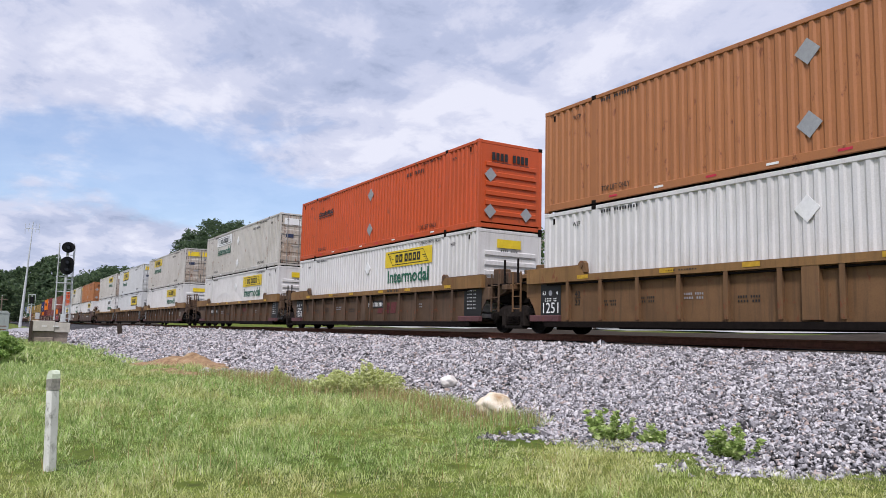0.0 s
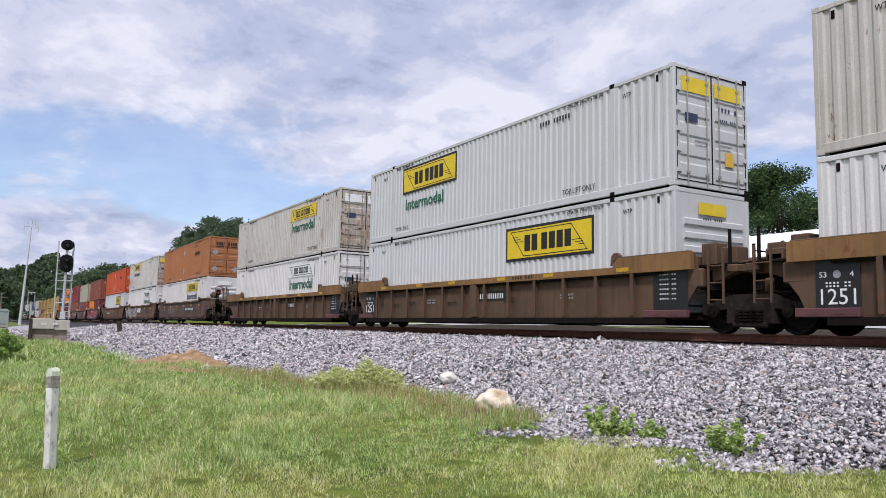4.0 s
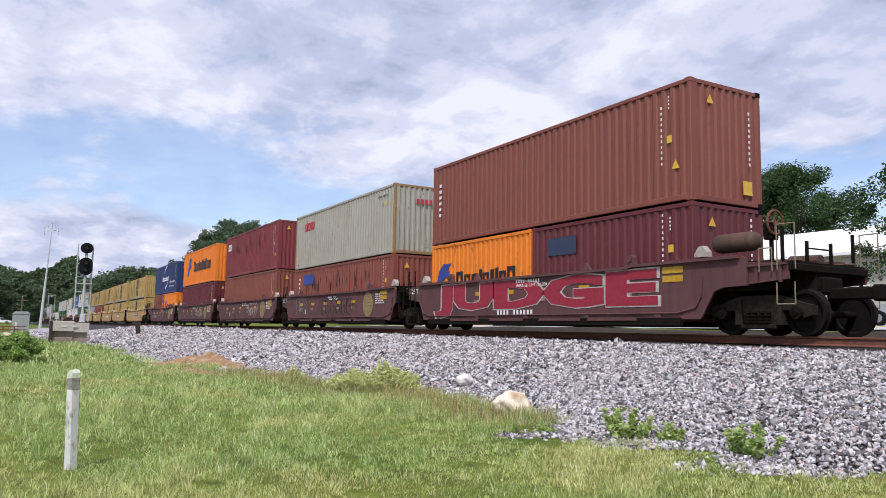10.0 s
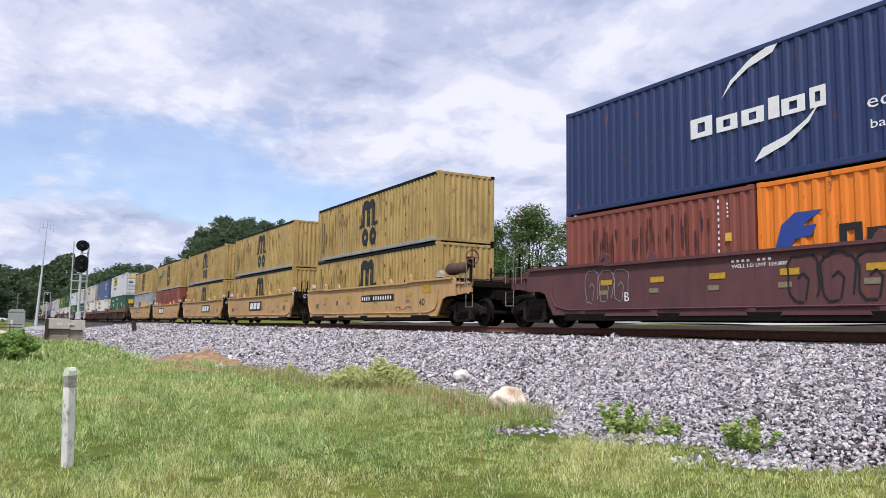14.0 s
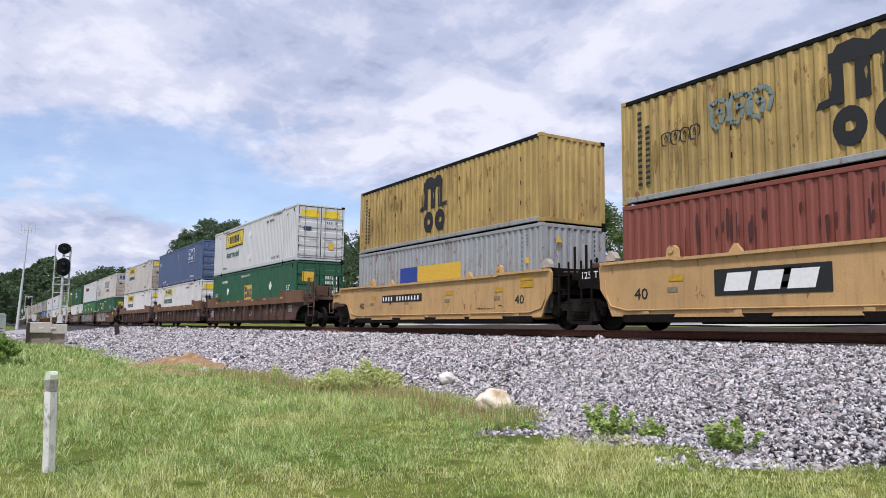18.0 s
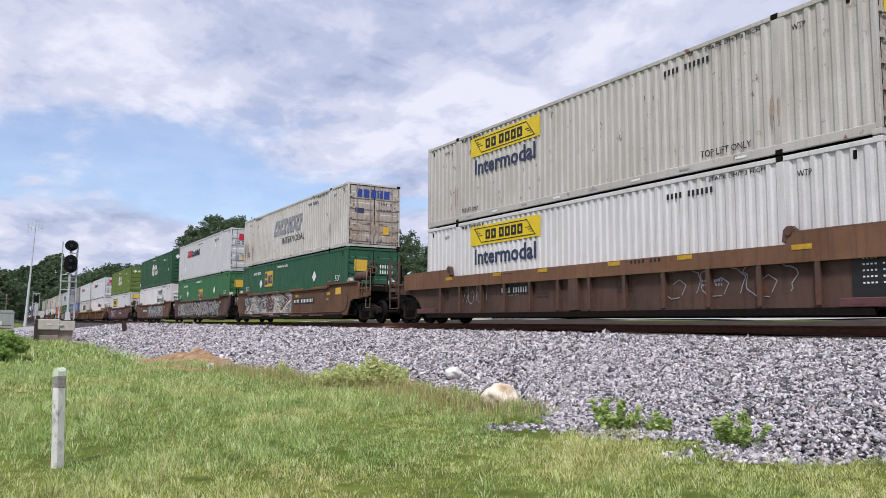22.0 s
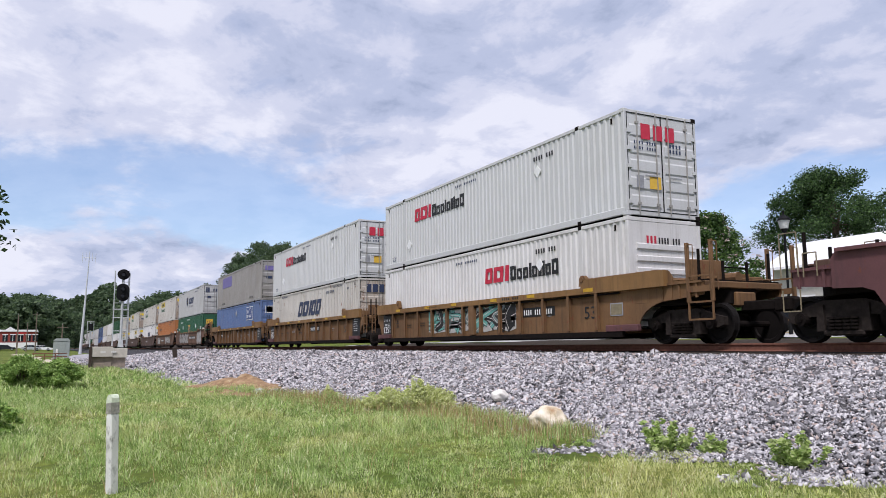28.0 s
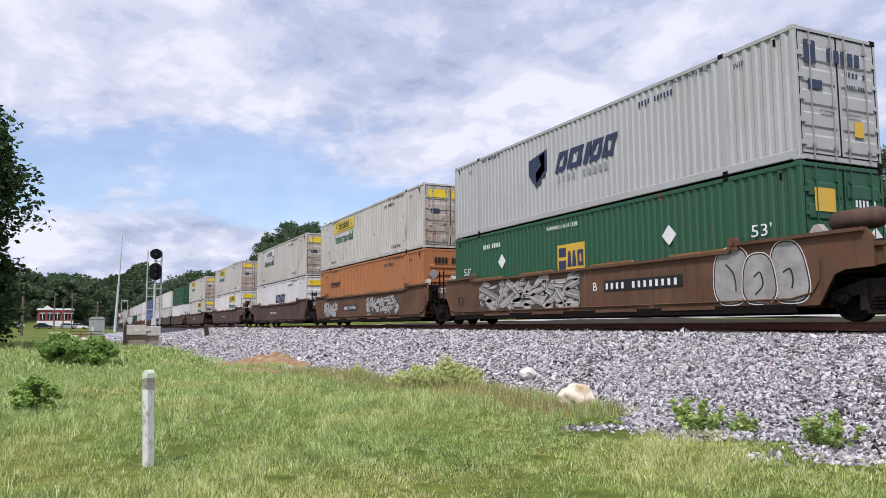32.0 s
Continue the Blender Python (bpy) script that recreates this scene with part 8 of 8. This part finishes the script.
unit(-200.03, "smooth", "wellmaroon", (E, J), [block_letters, chord_flags(12.19, 6, "amber", 1.45), car_text("A", 6.2, 0.85, 0.18, 0.24)], "maroon-brown well car with huge red sprayed letters",
     [("40h", "brown", "folds", [I40, column_of(6, 0.45, 1.0, 0.16, 1.3, "white")], "plain brown-red corrugated container")], [("20", "hlorange", "folds", HL20, "short orange container with blue slanted mark"), ("20", "maroon", "folds", [block("blue_panel", 0.75, 1.7, 1.25, 0.5, "dark"), row_of(6, 1.0, 1.8, 0.9, 0.25, "white"), I40], "short maroon container with a small blue panel")], length=12.19)
unit(-215.48, "smooth", "wellmaroon", (J, J), maroon_marks(21, "E"), BM,
     [("40h", "grey", "folds", [slanted(4, 1.43, 0.40, 0.0, "red", 1.4, 1.98, "red_block"), row_of(11, 10.6, 2.45, 1.0, 0.09, "dark"), block("grey_label", 11.0, 2.05, 0.14, 0.16, "faint"), block("yellow_label", 11.3, 2.08, 0.14, 0.18, "gold"), on_end("red_block", lambda: bars(4, 0.8, 0.22, 0.3), "red", 1.0, 2.1)], "pale grey-green container with red blocks and rusty corner posts", "rustpost")], [("40", "rustred", "folds", [I40, block("blue_panel", 1.55, 1.75, 1.4, 0.5, "blue"), row_of(3, 1.7, 1.85, 1.1, 0.3, "white"), column_of(6, 0.8, 0.9, 0.16, 1.3, "white")], "rust-red container with small blue and white panel")], length=12.19)
unit(-230.92, "smooth", "wellmaroon", (J, J), maroon_marks(22, "D"), BM,
     [("40h", "red", "folds", [I40, slanted(2, 0.85, 0.45, 0.05, "white", 0.56, 1.9)], "dark red container with scraped side and white mark")], [("40h", "brown", "folds", [I40], "brown-red corrugated container, dusty")], length=12.19)
unit(-246.32, "smooth", "wellmaroon", (J, J), maroon_marks(23, "C"), BM,
     [("40h", "hlorange", "folds", [wing(), big_name(4.18, 1.12, 11, 6.35, 0.85, "black")], "bright orange container with blue slanted mark")], [("40h", "maroon", "folds", [I40], "plain maroon corrugated container")], length=12.19)
unit(-261.65, "smooth", "wellmaroon", (J, E), maroon_marks(24, "B") + [outline_tag(25, 6.9, 9.0, 0.5, 1.5, "black", 3, 0.02)], BM,
     [("40h", "navy", "folds", arcs() + [I40], "navy blue container with white curved strokes")], [("20", "rustred", "folds", [I40], "short rust-red corrugated container"), ("20", "hlorange", "folds", HL20, "short orange container with blue slanted mark")], length=12.19)
MS = "weathered ochre container with black arched mark"
for x, ends, letter, big, low in ((-281.04, (E, J), "B", False, "ochre"), (-296.83, (J, J), "C", True, "ochre"), (-311.92, (J, J), "D", True, "ochre"), (-327.35, (J, J), "E", True, "rustred"), (-342.72, (J, E), "A", False, "silver")):
    lower = {"ochre": [ship_tag()], "rustred": [I40], "silver": [iso_marks("dark"), block("blue_panel", 3.7, 1.05, 1.3, 0.72, "blue"), row_of(3, 3.85, 1.15, 1.0, 0.5, "white"), block("gold_panel", 5.05, 1.05, 2.9, 0.72, "gold"), row_of(8, 5.2, 1.15, 2.6, 0.5, "blue")]}[low]
    unit(x, "smooth", "wellyellow", ends, yellow_marks(letter, big), YM,
         [("40", "ochre", "folds", [ship_tag()] + ([outline_tag(71, 2.7, 4.2, 1.3, 1.95, "sprayteal", 3, 0.05), outline_tag(72, 1.3, 2.4, 1.2, 1.55, "black", 4, 0.014)] if letter == "E" else []), MS, None)], [("40", low, "folds", lower, {"ochre": MS, "rustred": "faded red corrugated container", "silver": "silver-grey container with blue and gold panels"}[low])], length=12.19)
unit(-366.30, "ribs", "welldark", (E, J), g_marks(front=E, no=4.6) + [outline_tag(31, 2.2, 3.9, 0.6, 1.3, "faint", 3, 0.010), scrawl(32, 6.8, 9.2, 0.6, 1.2, ("faint",), 4, 0.05), car_text("53", 10.3, 0.75, 0.6, 0.36, "black"), outline_tag(33, 11.8, 14.5, 0.6, 1.3, "faint", 3, 0.010)], "ribbed dark brown well car with chalky graffiti",
     [("53", "bright", "doors", [haul(border=True), A53, placards(8.08, (0.67, 2.08), "white"), door_marks("yellow")], "clean white container with bordered yellow panel")], [("53", "green", "doors", [tag_green(7.4)], "dark green container with gold panel")])
unit(-386.00, "ribs", "welldark", (J, J), g_marks(no=5.0) + [outline_tag(34, 2.4, 4.0, 0.6, 1.3, "faint", 3, 0.010), outline_tag(35, 10.2, 13.6, 0.5, 1.35, "faint", 3, 0.010)], "ribbed dark brown well car with chalky graffiti",
     [("53", "slate", "doors", [framed(11.65, 1.5, 2.0, 1.0), placards(8.05, (2.2,), "fplate"), word("53", 0.55, 1.8, 0.5, 0.34, "white"), word("TOP LIFT ONLY", 2.2, 0.3, 1.2, 0.15, "white"), word("TOP LIFT ONLY", 12.4, 0.3, 1.4, 0.16, "white"), reflectors()], "slate blue container with framed panel and rusty doors")], [("53", "white", "doors", [haul("logo"), A53, placards(8.0, (1.98,), "white"), YD], W + "pale yellow panel and green word")])
unit(-405.64, "ribs", "welldark", (J, E), g_marks(rear=E, no=4.6) + [outline_tag(36, 2.2, 3.9, 0.6, 1.3, "faint", 3, 0.010), outline_tag(37, 11.0, 14.4, 0.55, 1.25, "faint", 3, 0.010)], "ribbed dark brown well car with chalky graffiti",
     [("53", "cream", "doors", [haul(mat="dark"), A53, reflectors("grey"), YD], "dusty white container with yellow panel and rusty doors")], [("53", "white", "doors", [haul(mat="dark"), A53, YD], "dusty white container with yellow panel and rusty doors")])
unit(-428.99, "smooth", "wellrust", (E, J), [car_no(9.73, 0.92, 2.85, 0.28), mural(39, 1.0, 9.4, ground="spraysilver", fills=("spraypale", "spraybrown", "sprayteal"), fat=0.11), car_text("53", 0.5, 0.75, 0.5, 0.36, "black"), chord_flags(16.15, 4, "amber", 1.5), block("yellow_label", 15.2, 1.25, 0.6, 0.3, "gold")], "smooth brown well car under large grey graffiti",
     [("53", "worn", "doors", [slanted(5, 4.4, 0.8, 0.35, "faint", 5.8, 1.4), word("INTERMODAL", 7.3, 0.85, 3.4, 0.34, "black"), stock53("dark", False), word("53'", 0.9, 0.6, 0.5, 0.26, "dark"), reflectors(), on_end("end_block", lambda: bars(5, 1.7, 0.36, 0.2), "blue", 0.4, 2.25), door_marks(None)], "scuffed grey-white container with faded slanted blocks")], [("53", "green", "doors", [tag_green(4.4, 1.56)], "dark green container with gold panel")])
unit(-448.38, "smooth", "welldark", (J, J), [mural(41, 0.9, 14.2, heads=(4.1, 5.4)), chord_flags(16.15, 4, "amber", 1.5)], "smooth brown well car covered in grey skull-like graffiti",
     [("53", "bright", "doors", logistics(3.1, 1.75) + [logistics_end()], W + "red and black name blocks")], [("53", "midgreen", "doors", [tag_green(7.35)], "mid green container with gold panel")])
unit(-467.79, "smooth", "wellrust", (J, E), [car_no(2.78, 0.92, 2.6, 0.28), mural(43, 6.0, 13.6), chord_flags(16.15, 4, "amber", 1.5)], SM,
     [("53", "hub", "ribs", [hexagon(7.2, 1.62)], "dark green container with white hexagon mark")], [("53", "white", "ribs", [haul("white", low=True), A53, front_panel("white")], W + "outlined panel and green word")])
unit(-491.50, "smooth", "wellmaroon", (E, E), [car_no(9.0, 0.85, 2.3, 0.26), outline_tag(45, 2.0, 5.2, 0.5, 1.3, "chalk", 5, 0.014), chord_flags(16.15, 4, "amber", 1.5)], "single smooth maroon well car with graffiti",
     [("53", "olive", "doors", [hexagon(7.2, 1.62)], "olive green container with white hexagon mark")], [("53", "bright", "doors", [freight_logo(2.6, 1.4, 3.85, 1.0, "yellow", True), A53, YD], W + "a bordered yellow panel")])
unit(-514.94, "ribs", "wellgold", (E, J), g_marks(front=E, no=11.2) + [mural(46, 4.5, 10.8, 0.42, 1.45, "graffiti", ("teal", "sprayteal", "black"), fat=0.11), car_text("53", 14.3, 0.7, 0.5, 0.34, "black")], "ribbed gold-brown well car with teal and black graffiti",
     [("53", "bright", "doors", logistics(3.1, 1.75) + [logistics_end()], W + "red and black name blocks")], [("53", "white", "ribs", logistics(8.8, 1.65) + [on_end("red_block", lambda: bars(3, 0.4, 0.2), "red", 0.6, 2.2), on_end("black_blocks", lambda: bars(8, 0.8, 0.17), "black", 1.02, 2.2)], W + "red and black name blocks")])
unit(-534.46, "ribs", "wellgold", (J, J), g_marks(no=8.6) + [hanging_chain(5.95, 7.08, 0.94), car_text("53", 14.3, 0.7, 0.5, 0.34, "black")], RG,
     [("53", "bright", "doors", logistics(3.1, 1.75) + [logistics_end()], W + "red and black name blocks")], [("53", "cream", "doors", [slanted(5, 4.3, 0.85, 0.4, "dark", 5.9, 1.36), stock53("dark", False), on_end("end_block", lambda: bars(5, 1.7, 0.4, 0.2), "dark", 0.4, 2.2)], "cream-white container with dark blue slanted blocks")])
unit(-553.91, "ribs", "wellgold", (J, E), g_marks(rear=E, no=2.05) + [outline_tag(47, 9.0, 11.5, 0.5, 1.3, "faint", 3, 0.014), outline_tag(48, 13.0, 15.0, 0.5, 1.3, "faint", 2, 0.016)], RG,
     [("53", "fgrey", "doors", [block("purple_panel", 2.2, 1.74, 3.7, 0.88, "purple"), row_of(4, 2.4, 1.95, 1.6, 0.4, "white"), word("TOP LIFT ONLY", 2.2, 0.3, 1.3, 0.16, "black"), word("TOP LIFT ONLY", 12.3, 0.3, 1.3, 0.16, "black"), on_end("purple_panel", lambda: plate(0.9, 0.34), "purple", 0.25, 2.15), door_marks(None)], "light grey container with faded purple panel")], [("53", "blue", "doors", [framed(11.6, 1.6, 2.1, 1.0), placards(7.97, (2.25,)), on_end("end_panel", lambda: plate(0.9, 0.5), "white", 0.3, 2.0), on_end("end_field", lambda: plate(0.82, 0.42), "blue", 0.34, 2.04)], "mid blue container with framed panel")])
unit(-577.54, "smooth", "wellrust", (E, J), [car_text("B", 9.15, 0.92, 0.18, 0.24), car_no(9.66, 0.88, 3.1, 0.3), mural(50, 2.2, 8.5, 0.45, 1.55, "spraydark", ("spraysilver", "spraysilver", "spraygrey"), fat=0.12), bubbles(52, 13.9, 16.2, 0.42, 1.66, 3), car_text("53", 0.4, 0.7, 0.5, 0.34, "black")], "smooth rust-brown well car with silver bubble-letter graffiti",
     [("53", "dull", "doors", [shape("shield_mark", [(0, 1.0), (1.1, 1.2), (1.1, 0.5), (0.5, 0.0), (0.0, 0.5)], 5.6, 1.05, "dark", 1), shape("shield_stripe", [(0.45, 0.15), (0.95, 0.5), (0.95, 1.1), (0.6, 1.0), (0.75, 0.7), (0.4, 0.5)], 5.62, 1.08, "gold", 2), slanted(5, 3.0, 0.62, 0.25, "dark", 7.15, 1.36), row_of(10, 7.3, 1.0, 2.6, 0.22, "faint"), stock53("dark", False), on_end("end_shield", lambda: plate(0.35, 0.5), "dark", 0.25, 2.1), on_end("end_block", lambda: bars(5, 1.1, 0.28, 0.25), "dark", 0.95, 2.2), door_marks(None)], "white container with dark shield and slanted blocks")], [("53", "green", "doors", [tag_green(7.2)], "dark green container with gold panel")])
unit(-596.82, "smooth", "wellrust", (J, J), [mural(53, 1.2, 4.0, 0.5, 1.4, "spraydark", ("graffiti", "spraysilver")), car_no(5.2, 0.8, 2.3, 0.3), mural(54, 9.0, 13.5, 0.5, 1.45, "spraydark", ("graffiti", "spraysilver"))], SM,
     [("53", "cream", "doors", [haul(), A53, reflectors("grey"), YD], "dusty white container with yellow panel")], [("53", "tan", "ribs", [stock53("black"), haul_word(2.3, 1.8), haul_end()], "orange container with black name blocks")])
unit(-616.56, "smooth", "welldark", (J, E), [car_no(6.0, 0.85)], SM,
     [("53", "cream", "doors", [haul("white"), A53, YD], "dusty white container with rusty doors")], [("53", "white", "doors", [slanted(5, 3.0, 0.6, 0.25, "dark", 7.2, 1.3), stock53("dark"), YD], "white container with dark slanted blocks")])
unit(-640.40, "smooth", "welldark", (E, J), [car_no(6.0, 0.85)], SM,
     [("53", "cream", "doors", [haul(), A53, YD], "dusty white container with yellow door strip")], [("53", "white", "doors", [haul(low=True), A53, YD], "white container with yellow door strip")])
unit(-665.00, "smooth", "welldark", (J, E), [car_no(6.0, 0.85)], SM,
     [("53", "cream", "doors", [haul(), A53, YD], "dusty white container with yellow door strip")], [("53", "cream", "doors", [haul(low=True), A53, YD], "white container with yellow door strip")])
far_x = -688.4
for i, (up, lo) in enumerate((("hub", "white"), ("white", "cream"), ("cream", "white"), ("slate", "blue"), ("white", "white"), ("bright", "cream"), ("white", "green"), ("white", "bright"), ("fgrey", "white"), ("white", "cream"), ("bright", "white"), ("tan", "white"), ("white", "white"))):
    unit(far_x, "smooth" if i % 6 < 3 else "ribs", "welldark", ((E, J), (J, J), (J, E))[i % 3], [], "dark brown well car far down the line", [("53", up, "doors", [YD] if up in ("white", "cream") else [], "distant stacked steel shipping container")], [("53", lo, "doors", [], "distant stacked steel shipping container")])
    far_x -= 19.5 if i % 3 < 2 else 23.5

for x, style, colour, ends, marks, label, upper, lower, length in ROSTER:
    near = x > -680
    ride(well_car(style, length, colour, marks, label, *ends, near=near), x, 0.0)
    z = WELL_SEAT
    tall = max(SIZES[b[0]][2] for b in lower)
    along = 0.0
    for row, base in ((lower, z), (upper, z + tall + 0.02)):
        along = 0.0
        for kind, tint, end, boxmarks, text, *rest in row:
            ride(freight_box(kind, tint, end, boxmarks, text, rest[0] if rest else None, near), x + along, base)
            along += SIZES[kind][0] + 0.07


# ---- what moves ----
def motions():
    for ob, x, z in MOVING:
        walk(ob, [(t, pose(x + s, TRACK_Y, z)) for t, s in TRAIN_ROWS])


motions()
